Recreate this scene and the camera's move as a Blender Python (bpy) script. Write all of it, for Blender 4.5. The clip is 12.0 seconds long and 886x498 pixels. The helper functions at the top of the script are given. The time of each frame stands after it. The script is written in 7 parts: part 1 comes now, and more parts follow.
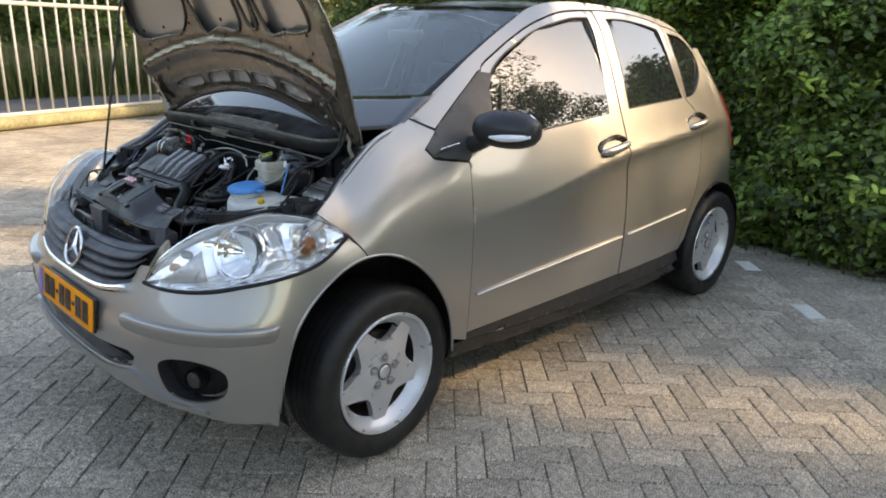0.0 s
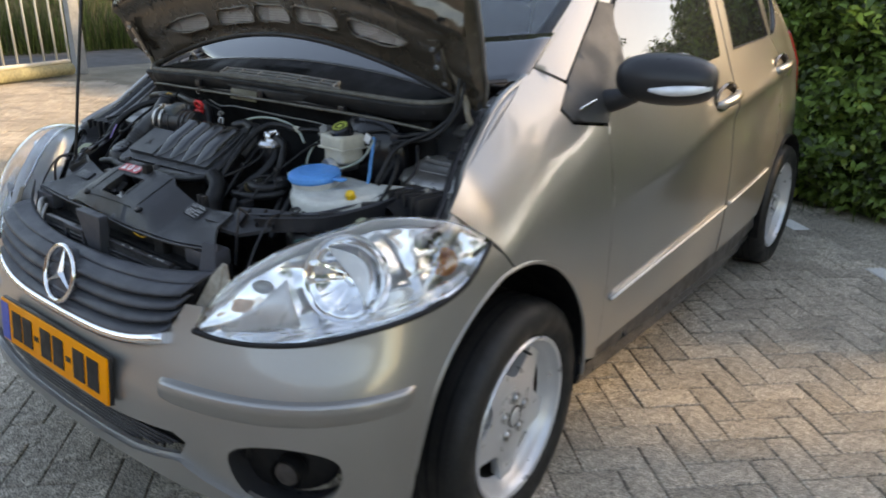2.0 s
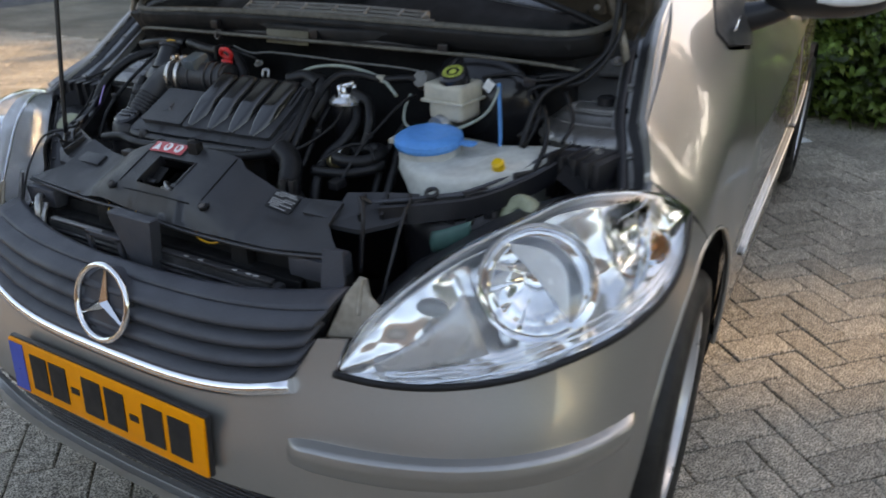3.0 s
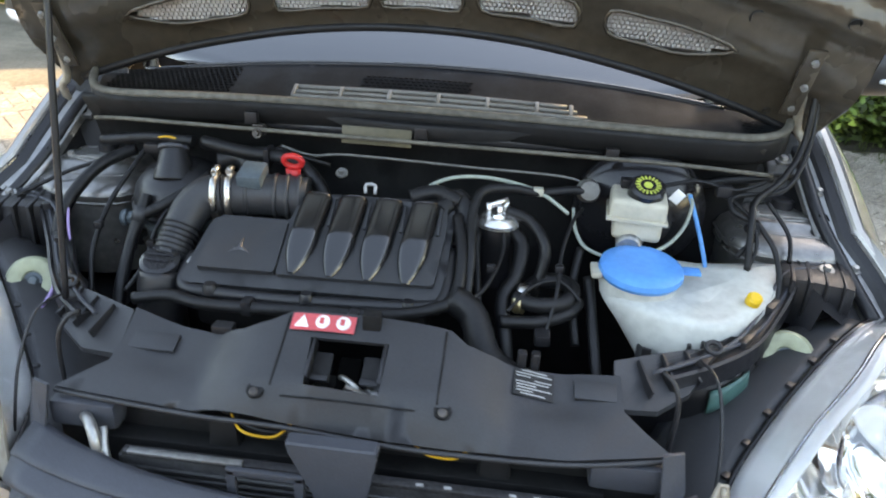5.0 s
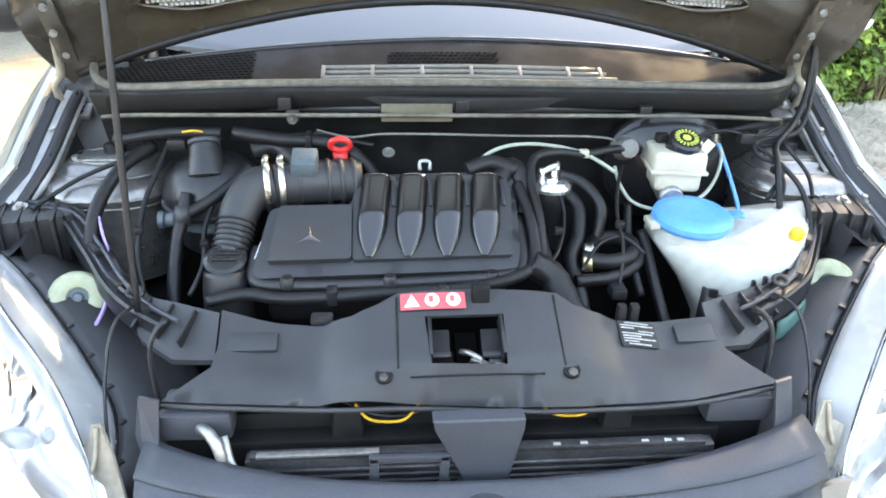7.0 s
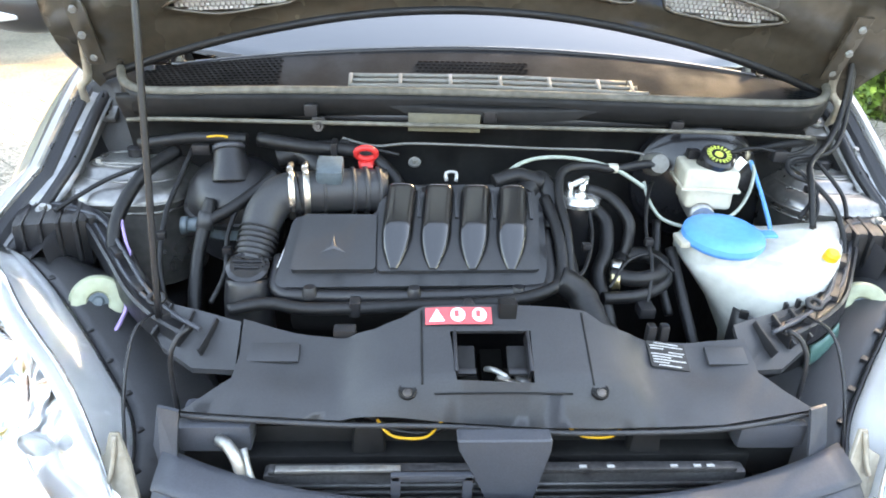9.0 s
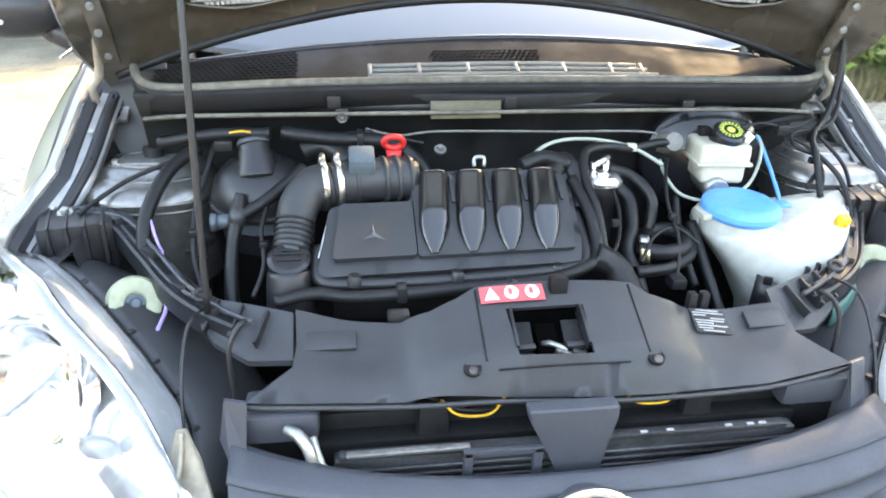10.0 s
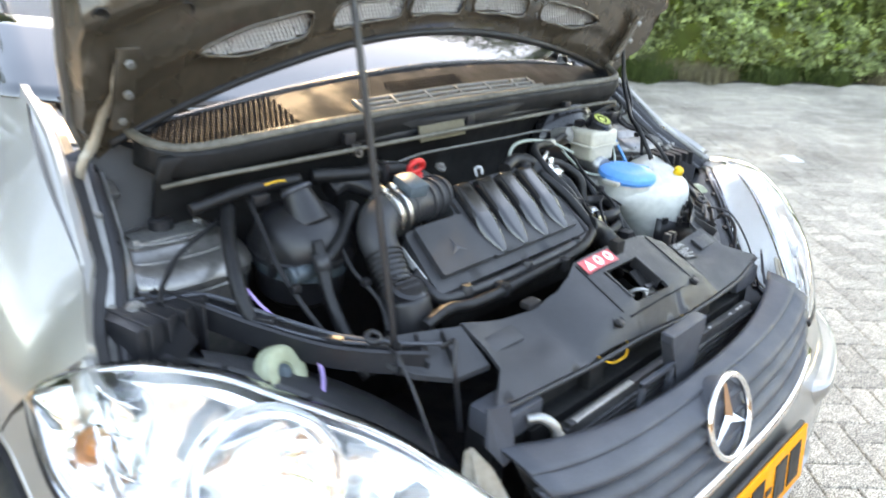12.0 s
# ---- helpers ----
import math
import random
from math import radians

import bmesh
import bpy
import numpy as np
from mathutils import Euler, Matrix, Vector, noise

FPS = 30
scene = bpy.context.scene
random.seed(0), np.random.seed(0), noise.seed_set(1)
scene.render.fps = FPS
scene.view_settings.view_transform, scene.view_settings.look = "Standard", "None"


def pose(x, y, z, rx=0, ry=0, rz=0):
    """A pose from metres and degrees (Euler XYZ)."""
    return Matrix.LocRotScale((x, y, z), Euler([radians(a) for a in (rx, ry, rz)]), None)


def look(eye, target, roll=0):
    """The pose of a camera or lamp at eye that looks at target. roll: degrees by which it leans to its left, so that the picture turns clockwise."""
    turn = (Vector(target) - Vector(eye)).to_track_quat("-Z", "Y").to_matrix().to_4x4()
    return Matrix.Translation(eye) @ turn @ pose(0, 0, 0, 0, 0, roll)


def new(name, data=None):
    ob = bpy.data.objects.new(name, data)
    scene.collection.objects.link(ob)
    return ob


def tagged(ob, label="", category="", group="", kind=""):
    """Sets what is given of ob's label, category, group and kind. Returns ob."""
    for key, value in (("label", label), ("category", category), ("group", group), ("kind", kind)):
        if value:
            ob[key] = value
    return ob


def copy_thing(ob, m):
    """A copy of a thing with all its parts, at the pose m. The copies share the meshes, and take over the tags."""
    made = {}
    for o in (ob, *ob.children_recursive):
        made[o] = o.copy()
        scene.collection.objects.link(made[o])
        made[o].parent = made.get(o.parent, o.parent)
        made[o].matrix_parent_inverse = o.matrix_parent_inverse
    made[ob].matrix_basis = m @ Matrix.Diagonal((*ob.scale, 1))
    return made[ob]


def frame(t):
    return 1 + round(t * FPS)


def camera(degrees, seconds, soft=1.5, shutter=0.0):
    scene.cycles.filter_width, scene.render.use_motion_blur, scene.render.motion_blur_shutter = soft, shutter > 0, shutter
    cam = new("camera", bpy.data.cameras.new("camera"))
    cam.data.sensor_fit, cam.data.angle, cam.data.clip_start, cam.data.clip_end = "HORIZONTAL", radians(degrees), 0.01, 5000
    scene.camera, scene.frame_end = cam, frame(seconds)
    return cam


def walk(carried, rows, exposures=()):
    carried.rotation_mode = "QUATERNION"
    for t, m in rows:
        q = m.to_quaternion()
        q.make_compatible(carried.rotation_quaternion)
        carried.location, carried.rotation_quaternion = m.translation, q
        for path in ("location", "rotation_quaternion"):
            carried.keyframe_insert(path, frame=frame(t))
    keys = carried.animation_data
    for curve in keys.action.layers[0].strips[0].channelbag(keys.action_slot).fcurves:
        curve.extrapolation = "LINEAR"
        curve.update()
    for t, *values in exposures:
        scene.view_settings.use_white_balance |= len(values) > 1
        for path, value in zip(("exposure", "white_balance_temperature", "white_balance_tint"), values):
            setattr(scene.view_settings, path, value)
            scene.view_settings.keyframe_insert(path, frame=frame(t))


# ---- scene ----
cam = camera(63.7, 12.0, soft=1.8, shutter=0.5)
PATH = [
    (0, (2.603, -0.763, 1.488), (1.264, 0.606, 0.911), 1.8),
    (0.5, (2.469, -0.723, 1.458), (1.168, 0.682, 0.881), 2.0),
    (1, (2.238, -0.672, 1.424), (0.924, 0.684, 0.765), 1.1),
    (1.5, (1.974, -0.645, 1.394), (0.781, 0.815, 0.727), 0.5),
    (2, (1.667, -0.645, 1.387), (0.526, 0.844, 0.695), 1.0),
    (2.5, (1.352, -0.603, 1.359), (0.272, 0.889, 0.579), -2.7),
    (3, (1.052, -0.587, 1.347), (0.145, 0.965, 0.469), -1.3),
    (3.5, (0.776, -0.552, 1.344), (-0.014, 1.007, 0.371), -2.9),
    (5.3, (0.092, -0.507, 1.451), (0.006, 1.298, 0.595), 2.6),
    (5.5, (0.046, -0.506, 1.44), (-0.011, 1.297, 0.574), 1.3),
    (6, (-0.046, -0.51, 1.442), (0.083, 1.278, 0.553), 0.7),
    (6.5, (-0.113, -0.525, 1.427), (0.055, 1.246, 0.513), 1.5),
    (8.5, (-0.125, -0.513, 1.426), (0.033, 1.271, 0.535), 2.9),
    (9, (-0.136, -0.503, 1.424), (0.0, 1.281, 0.532), 2.7),
    (9.5, (-0.171, -0.506, 1.418), (0.003, 1.271, 0.517), 3.7),
    (10, (-0.27, -0.514, 1.397), (0.008, 1.261, 0.521), 1.7),
    (10.5, (-0.364, -0.465, 1.387), (0.124, 1.303, 0.59), -0.5),
    (11, (-0.532, -0.419, 1.39), (0.238, 1.253, 0.609), 2.0),
    (11.5, (-0.767, -0.41, 1.377), (0.323, 1.042, 0.54), 0.9),
    (12, (-1.0, -0.289, 1.389), (0.322, 1.003, 0.627), 2.4),
]
walk(cam, [(t, look(eye, target, roll)) for t, eye, target, roll in PATH],
     [(0.0, 2.15, 10400, 14), (2.0, 2.1, 10600, 15), (3.6, 1.9, 10900, 17), (5.3, 3.6, 11500, 13), (6.5, 4.12, 11500, 13), (9.5, 4.25, 11500, 13), (11.0, 4.3, 11400, 14), (11.5, 4.25, 11400, 14), (12.0, 3.8, 11400, 14)])

# ---- sky and sun: a low, warm sun over the hedge and its trees ----
SUN_WAY = Vector((0.567, 0.63, 0.53)).normalized()
world = bpy.data.worlds.new("evening_sky")
scene.world = world
world.use_nodes = True
sky = world.node_tree.nodes.new("ShaderNodeTexSky")
sky.sky_type = "NISHITA"
sky.sun_disc = False
sky.sun_elevation = math.asin(SUN_WAY.z)
sky.sun_rotation = math.atan2(SUN_WAY.x, SUN_WAY.y)
sky.air_density, sky.dust_density, sky.ozone_density = 1.0, 0.6, 3.0
sky_back = world.node_tree.nodes["Background"]
sky_back.inputs["Strength"].default_value = 0.15
world.node_tree.links.new(sky.outputs["Color"], sky_back.inputs["Color"])
sun = new("sun", bpy.data.lights.new("sun", "SUN"))
sun.data.energy, sun.data.angle, sun.data.color = 1.55, radians(1.6), (1.0, 0.87, 0.69)
sun.matrix_world = look((20 * SUN_WAY.x, 20 * SUN_WAY.y, 20 * SUN_WAY.z), (0, 0, 0))

# ---- materials ----
def material(name, color, rough=0.5, metal=0.0, vary=0.12, grain=30.0, stain=2.5, bump=0.0, coat=0.0, random_vary=0.0,
             clear=0.0, ior=1.45, glow=None, speckle=0.0, sub=0.0):
    """A surface with tone that wanders at two scales and a fine relief, in metres."""
    m = bpy.data.materials.new(name)
    m.use_nodes = True
    nt = m.node_tree
    b = nt.nodes["Principled BSDF"]
    b.inputs["Metallic"].default_value = metal
    b.inputs["Coat Weight"].default_value = coat
    b.inputs["Coat Roughness"].default_value = 0.03
    b.inputs["Transmission Weight"].default_value = clear
    b.inputs["IOR"].default_value = ior
    if sub:
        b.inputs["Subsurface Weight"].default_value = sub
        b.inputs["Subsurface Radius"].default_value = (0.02, 0.02, 0.02)
    at = nt.nodes.new("ShaderNodeTexCoord").outputs["Object"]

    def noise_of(scale, detail=3.0):
        n = nt.nodes.new("ShaderNodeTexNoise")
        n.inputs["Scale"].default_value, n.inputs["Detail"].default_value = scale, detail
        nt.links.new(at, n.inputs["Vector"])
        return n.outputs["Fac"]

    def spread(fac, low, high, a=0.3, c=0.7):
        r = nt.nodes.new("ShaderNodeMapRange")
        r.interpolation_type = "SMOOTHSTEP"
        r.inputs["From Min"].default_value, r.inputs["From Max"].default_value = a, c
        r.inputs["To Min"].default_value, r.inputs["To Max"].default_value = low, high
        nt.links.new(fac, r.inputs["Value"])
        return r.outputs["Result"]

    def times(a, c):
        n = nt.nodes.new("ShaderNodeMath")
        n.operation = "MULTIPLY"
        nt.links.new(a, n.inputs[0])
        nt.links.new(c, n.inputs[1])
        return n.outputs[0]

    tone = times(spread(noise_of(grain), 1 - vary, 1 + vary), spread(noise_of(stain), 1 - vary, 1 + vary))
    if speckle:
        tone = times(tone, spread(noise_of(grain * 6, 1.0), 1 - speckle, 1 + speckle, 0.4, 0.6))
    if random_vary:
        info = nt.nodes.new("ShaderNodeObjectInfo").outputs["Random"]
        island = nt.nodes.new("ShaderNodeNewGeometry").outputs["Random Per Island"]
        both = nt.nodes.new("ShaderNodeMath")
        both.operation = "ADD"
        nt.links.new(info, both.inputs[0])
        nt.links.new(island, both.inputs[1])
        wrap = nt.nodes.new("ShaderNodeMath")
        wrap.operation = "FRACT"
        nt.links.new(both.outputs[0], wrap.inputs[0])
        tone = times(tone, spread(wrap.outputs[0], 1 - random_vary, 1 + random_vary, 0, 1))
    mix = nt.nodes.new("ShaderNodeVectorMath")
    mix.operation = "SCALE"
    mix.inputs[0].default_value = color
    nt.links.new(tone, mix.inputs["Scale"])
    nt.links.new(mix.outputs["Vector"], b.inputs["Base Color"])
    nt.links.new(spread(noise_of(stain * 2.3), max(rough * 0.8, 0), min(rough * 1.25, 1)), b.inputs["Roughness"])
    if bump:
        n = nt.nodes.new("ShaderNodeBump")
        n.inputs["Strength"].default_value, n.inputs["Distance"].default_value = 0.6, bump
        nt.links.new(noise_of(grain * 2.0, 4.0), n.inputs["Height"])
        nt.links.new(n.outputs["Normal"], b.inputs["Normal"])
    if glow:
        b.inputs["Emission Color"].default_value = (*color, 1)
        b.inputs["Emission Strength"].default_value = glow
    return m


PAINT = material("champagne_metallic_paint", (0.338, 0.326, 0.308), 0.41, 0.80, 0.025, 400, 0.6, coat=1.0, speckle=0.05)
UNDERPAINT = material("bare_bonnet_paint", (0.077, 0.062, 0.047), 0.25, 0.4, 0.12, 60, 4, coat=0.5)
TOWER = material("grey_painted_steel", (0.20, 0.195, 0.19), 0.32, 0.75, 0.14, 60, 8, coat=0.3)
PLASTIC = material("black_plastic", (0.014, 0.014, 0.016), 0.36, 0, 0.15, 300, 9, bump=0.0004)
COVER = material("grained_black_plastic", (0.030, 0.031, 0.034), 0.42, 0, 0.12, 500, 7, bump=0.0006)
# near black for dark plastic, and for shade painted into gaps and recesses
DEEP = material("black_plastic_and_shade", (0.007, 0.007, 0.0075), 0.6, 0, 0.2, 120, 9, ior=1.36)
GLOSS = material("gloss_black_plastic", (0.014, 0.014, 0.016), 0.16, 0, 0.1, 200, 9)
RUNNER = material("gloss_moulded_plastic", (0.008, 0.008, 0.009), 0.13, 0, 0.1, 200, 9, ior=1.68)
# black that paints the shade of holes onto closed surfaces
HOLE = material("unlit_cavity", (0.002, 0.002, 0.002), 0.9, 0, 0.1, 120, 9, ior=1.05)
GRILLE = material("slate_grille_plastic", (0.046, 0.050, 0.060), 0.46, 0, 0.10, 400, 9, bump=0.0003)
TRIM = material("satin_black_trim", (0.022, 0.022, 0.024), 0.34, 0, 0.1, 300, 6)
RUBBER = material("hose_rubber", (0.010, 0.010, 0.011), 0.42, 0, 0.2, 150, 12, bump=0.0004, ior=1.36)
SEALING = material("weathered_rubber_seal", (0.105, 0.097, 0.080), 0.6, 0, 0.2, 80, 10)
TYRE = material("tyre_rubber", (0.011, 0.011, 0.011), 0.55, 0, 0.2, 90, 7, bump=0.0006)
ALLOY = material("silver_wheel_lacquer", (0.56, 0.565, 0.575), 0.33, 0.5, 0.03, 20, 8, coat=0.4)
CHROME = material("chrome", (0.82, 0.82, 0.83), 0.07, 1.0, 0.03, 60, 8)
STEEL = material("bare_steel", (0.55, 0.54, 0.52), 0.3, 1.0, 0.15, 120, 20)
LIDSTEEL = material("bright_zinc_lid", (0.78, 0.78, 0.77), 0.2, 0.9, 0.1, 90, 20)
BRASS = material("yellowed_zinc", (0.55, 0.45, 0.26), 0.35, 0.9, 0.15, 120, 20)
BRAKE = material("brake_disc_iron", (0.10, 0.09, 0.085), 0.5, 0.8, 0.2, 60, 8)
GLASS = material("clear_glass", (0.75, 0.80, 0.79), 0.0, 0, 0.01, 5, 1, clear=1.0, ior=1.40)
TINTED = material("tinted_glass", (0.03, 0.036, 0.036), 0.0, 0, 0.01, 5, 1, clear=0.35, ior=2.0)
ROOFGLASS = material("black_roof_glass", (0.01, 0.01, 0.012), 0.16, 0, 0.02, 5, 1, ior=1.35)
LENS = material("clear_lamp_cover", (0.97, 0.98, 0.98), 0.02, 0, 0.01, 5, 1, clear=1.0, ior=1.40)
REFLECTOR = material("lamp_reflector", (0.90, 0.91, 0.93), 0.09, 1.0, 0.03, 40, 9)
LAMPGREY = material("lamp_bezel_satin", (0.80, 0.82, 0.84), 0.22, 0.15, 0.05, 60, 9)
BEZEL = material("chromed_lamp_bezel", (0.95, 0.955, 0.96), 0.15, 0.85, 0.02, 60, 9)
LAMPSHADE = material("lamp_grey_plastic", (0.55, 0.555, 0.565), 0.3, 0.3, 0.05, 60, 9)
AMBER = material("amber_bulb", (0.52, 0.17, 0.06), 0.15, 0, 0.05, 60, 9, coat=0.5)
REDLENS = material("red_tail_lens", (0.55, 0.02, 0.015), 0.1, 0, 0.05, 60, 9, coat=1.0)
TANK = material("milky_tank_plastic", (0.47, 0.48, 0.45), 0.42, 0, 0.09, 60, 9, sub=0.3)
CREAM = material("cream_reservoir_plastic", (0.46, 0.435, 0.36), 0.4, 0, 0.06, 80, 15, sub=0.2)
GREENFLUID = material("green_tinted_tank", (0.045, 0.13, 0.115), 0.4, 0, 0.08, 60, 12, sub=0.2)
BLUE = material("blue_cap_plastic", (0.035, 0.29, 0.68), 0.38, 0, 0.06, 100, 15)
YELLOW = material("yellow_plastic", (0.72, 0.42, 0.02), 0.4, 0, 0.06, 100, 15)
RED = material("red_plastic", (0.62, 0.03, 0.03), 0.38, 0, 0.06, 100, 15)
REDLABEL = material("red_paper_label", (0.62, 0.09, 0.10), 0.4, 0, 0.05, 100, 15)
WHITELABEL = material("white_print", (0.80, 0.79, 0.77), 0.5, 0, 0.05, 100, 15)
GREYLABEL = material("faded_olive_label", (0.080, 0.069, 0.042), 0.5, 0, 0.1, 100, 15)
GREYPRINT = material("worn_white_print", (0.34, 0.34, 0.335), 0.5, 0, 0.15, 100, 15)
GREEN = material("pale_green_print", (0.45, 0.52, 0.10), 0.45, 0, 0.05, 100, 15)
CLEARHOSE = material("pale_vacuum_tube", (0.27, 0.31, 0.27), 0.35, 0, 0.1, 100, 15)
BLUEWIRE = material("blue_wire", (0.03, 0.25, 0.55), 0.4, 0, 0.05, 100, 15)
VIOLET = material("violet_wire", (0.35, 0.25, 0.50), 0.4, 0, 0.05, 100, 15)
AMBERWIRE = material("orange_wire", (0.65, 0.33, 0.02), 0.4, 0, 0.05, 100, 15)
PLATE = material("yellow_plate_sheet", (0.97, 0.31, 0.008), 0.45, 0, 0.03, 60, 9, ior=1.3)
PLATEBLUE = material("blue_plate_band", (0.02, 0.07, 0.42), 0.3, 0, 0.03, 60, 9, coat=0.4)
INK = material("black_ink", (0.012, 0.012, 0.012), 0.5, 0, 0.05, 60, 9)
CLOTH = material("charcoal_seat_cloth", (0.035, 0.036, 0.04), 0.85, 0, 0.15, 250, 9, bump=0.0008)
SAILGREY = material("grey_grained_plastic", (0.050, 0.049, 0.048), 0.5, 0, 0.1, 300, 6, bump=0.0004)
MESHGREY = material("pale_mesh_plastic", (0.42, 0.42, 0.42), 0.3, 0.4, 0.08, 120, 8)
TRAY = material("weathered_black_plastic", (0.0075, 0.0085, 0.010), 0.62, 0, 0.15, 200, 7, bump=0.0003, ior=1.17)
INLAY = material("pale_inlay_strip", (0.74, 0.73, 0.70), 0.35, 0.1, 0.04, 120, 8)
LEDGEGREY = material("grey_primed_steel", (0.30, 0.305, 0.31), 0.38, 0.4, 0.10, 60, 8)
DULLSTEEL = material("dull_zinc", (0.34, 0.34, 0.33), 0.42, 0.85, 0.15, 120, 20)
RAILGREY = material("grey_moulded_plastic", (0.13, 0.127, 0.118), 0.38, 0, 0.12, 150, 12)
TABGREY = material("beige_primer_bracket", (0.33, 0.290, 0.235), 0.42, 0.3, 0.12, 90, 12)
PALEGREEN = material("pale_green_plastic", (0.31, 0.33, 0.225), 0.4, 0, 0.08, 90, 15)
GREYBLUE = material("grey_blue_plastic", (0.075, 0.10, 0.115), 0.4, 0, 0.12, 150, 12)
SCREENBAND = material("black_glass_band", (0.012, 0.013, 0.015), 0.03, 0, 0.05, 20, 3, ior=2.1)
FINS = material("condenser_fins", (0.055, 0.055, 0.058), 0.5, 0.6, 0.2, 200, 15)

PAVER = material("grey_concrete_paver", (0.345, 0.300, 0.242), 0.85, 0, 0.24, 34, 0.9, bump=0.012, random_vary=0.15, speckle=0.62)
WHITEPAVER = material("white_marking_paver", (0.66, 0.66, 0.63), 0.75, 0, 0.08, 60, 5, bump=0.002, speckle=0.1)
JOINT = material("dark_joint_sand", (0.195, 0.172, 0.132), 0.95, 0, 0.25, 60, 1.3, bump=0.003)
ASPHALT = material("worn_asphalt", (0.085, 0.085, 0.088), 0.9, 0, 0.15, 120, 1.2, bump=0.003, speckle=0.2)
GRASS = material("rough_grass", (0.075, 0.11, 0.028), 0.8, 0, 0.25, 12, 0.9, random_vary=0.35)
DRYGRASS = material("dry_grass", (0.17, 0.14, 0.075), 0.8, 0, 0.25, 12, 0.9, random_vary=0.3)
SOIL = material("dark_soil", (0.05, 0.042, 0.03), 0.95, 0, 0.3, 25, 2, bump=0.01)
def leafy(m, share=0.4):
    """Lets light through a leaf's blade."""
    nt = m.node_tree
    b, out = nt.nodes["Principled BSDF"], nt.nodes["Material Output"]
    through_leaf, mix = nt.nodes.new("ShaderNodeBsdfTranslucent"), nt.nodes.new("ShaderNodeMixShader")
    nt.links.new(b.inputs["Base Color"].links[0].from_socket, through_leaf.inputs["Color"])
    mix.inputs["Fac"].default_value = share
    nt.links.new(b.outputs[0], mix.inputs[1])
    nt.links.new(through_leaf.outputs[0], mix.inputs[2])
    nt.links.new(mix.outputs[0], out.inputs["Surface"])
    return m


LEAF = material("hedge_leaf", (0.120, 0.195, 0.045), 0.30, 0, 0.3, 5, 1.1, random_vary=0.75)
leafy(LEAF, 0.40)
# brighter copy of the hedge leaf, with sunlight put into its colour
SUNLITLEAF = material("sunlit_hedge_leaf", (0.36, 0.47, 0.10), 0.30, 0, 0.25, 5, 1.1, random_vary=0.5)
leafy(SUNLITLEAF, 0.40)
WILDLEAF = material("wild_shrub_leaf", (0.26, 0.31, 0.125), 0.4, 0, 0.3, 5, 0.9, random_vary=0.6)
leafy(WILDLEAF, 0.33)
SHRUB = material("dark_shrub_leaf", (0.10, 0.15, 0.04), 0.4, 0, 0.25, 5, 1.1, random_vary=0.6)
leafy(SHRUB, 0.33)
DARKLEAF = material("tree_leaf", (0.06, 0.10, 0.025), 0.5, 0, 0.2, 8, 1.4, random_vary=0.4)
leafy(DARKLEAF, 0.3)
leafy(GRASS, 0.4)
DARKBRICK = material("dark_brick", (0.10, 0.075, 0.062), 0.85, 0, 0.25, 12, 1.5, bump=0.004)
BARK = material("bark", (0.11, 0.085, 0.06), 0.9, 0, 0.25, 40, 5, bump=0.01)
GATEPAINT = material("cream_gate_paint", (0.55, 0.545, 0.51), 0.45, 0, 0.06, 40, 3)
GATEBEAM = material("mossy_gate_beam", (0.30, 0.28, 0.17), 0.6, 0, 0.2, 25, 2.2)
GREYSTEEL = material("galvanised_post", (0.42, 0.43, 0.44), 0.5, 0.5, 0.1, 40, 4)
# ---- the outer skin of the car: x to its left side, y backwards from the nose, z up ----
def smooth_curve(*knots):
    """A smooth function through (x, y) knots in rising x, level beyond the ends."""
    xs = [k[0] for k in knots]
    ys = [k[1] for k in knots]
    slopes = []
    for i in range(len(xs)):
        a, b = max(i - 1, 0), min(i + 1, len(xs) - 1)
        slopes.append((ys[b] - ys[a]) / (xs[b] - xs[a]))

    def value(x):
        if x <= xs[0]:
            return ys[0]
        if x >= xs[-1]:
            return ys[-1]
        i = 0
        while x > xs[i + 1]:
            i += 1
        h = xs[i + 1] - xs[i]
        u = (x - xs[i]) / h
        return (ys[i] * (1 + 2 * u) * (1 - u) ** 2 + slopes[i] * h * u * (1 - u) ** 2
                + ys[i + 1] * u * u * (3 - 2 * u) + slopes[i + 1] * h * u * u * (u - 1))

    return value


Y1, Y2 = 0.62, 3.35           # where the nose ends and the tail begins
RUN = Y2 - Y1
half_width = smooth_curve((0.15, 0.845), (0.30, 0.872), (0.50, 0.886), (0.65, 0.888), (0.80, 0.880), (0.95, 0.858),
                          (1.05, 0.833), (1.15, 0.804), (1.30, 0.752), (1.45, 0.692), (1.55, 0.645), (1.64, 0.575))
taper = smooth_curve((0.6, 1.0), (1.2, 1.0), (2.2, 0.998), (2.7, 0.985), (3.1, 0.963), (3.35, 0.945))
crease_line = smooth_curve((1.0, 0.79), (1.15, 0.812), (1.6, 0.862), (2.2, 0.965), (3.2, 1.035), (3.6, 1.05))
crease_rise = smooth_curve((1.05, 0.0), (1.5, 0.016), (2.2, 0.032), (3.1, 0.030), (3.45, 0.006))
hood_line = smooth_curve((0.10, 0.78), (0.30, 0.86), (0.51, 0.925), (0.80, 1.125), (1.0, 1.195), (1.3, 1.36), (1.75, 1.60), (2.0, 1.9))
nose_y = smooth_curve((0.15, 0.075), (0.30, 0.03), (0.42, 0.008), (0.55, 0.0), (0.62, 0.022), (0.70, 0.05), (0.85, 0.095), (0.95, 0.15), (1.2, 0.3))
nose_n = smooth_curve((0.2, 3.3), (0.6, 3.3), (0.72, 2.9), (0.9, 2.5))
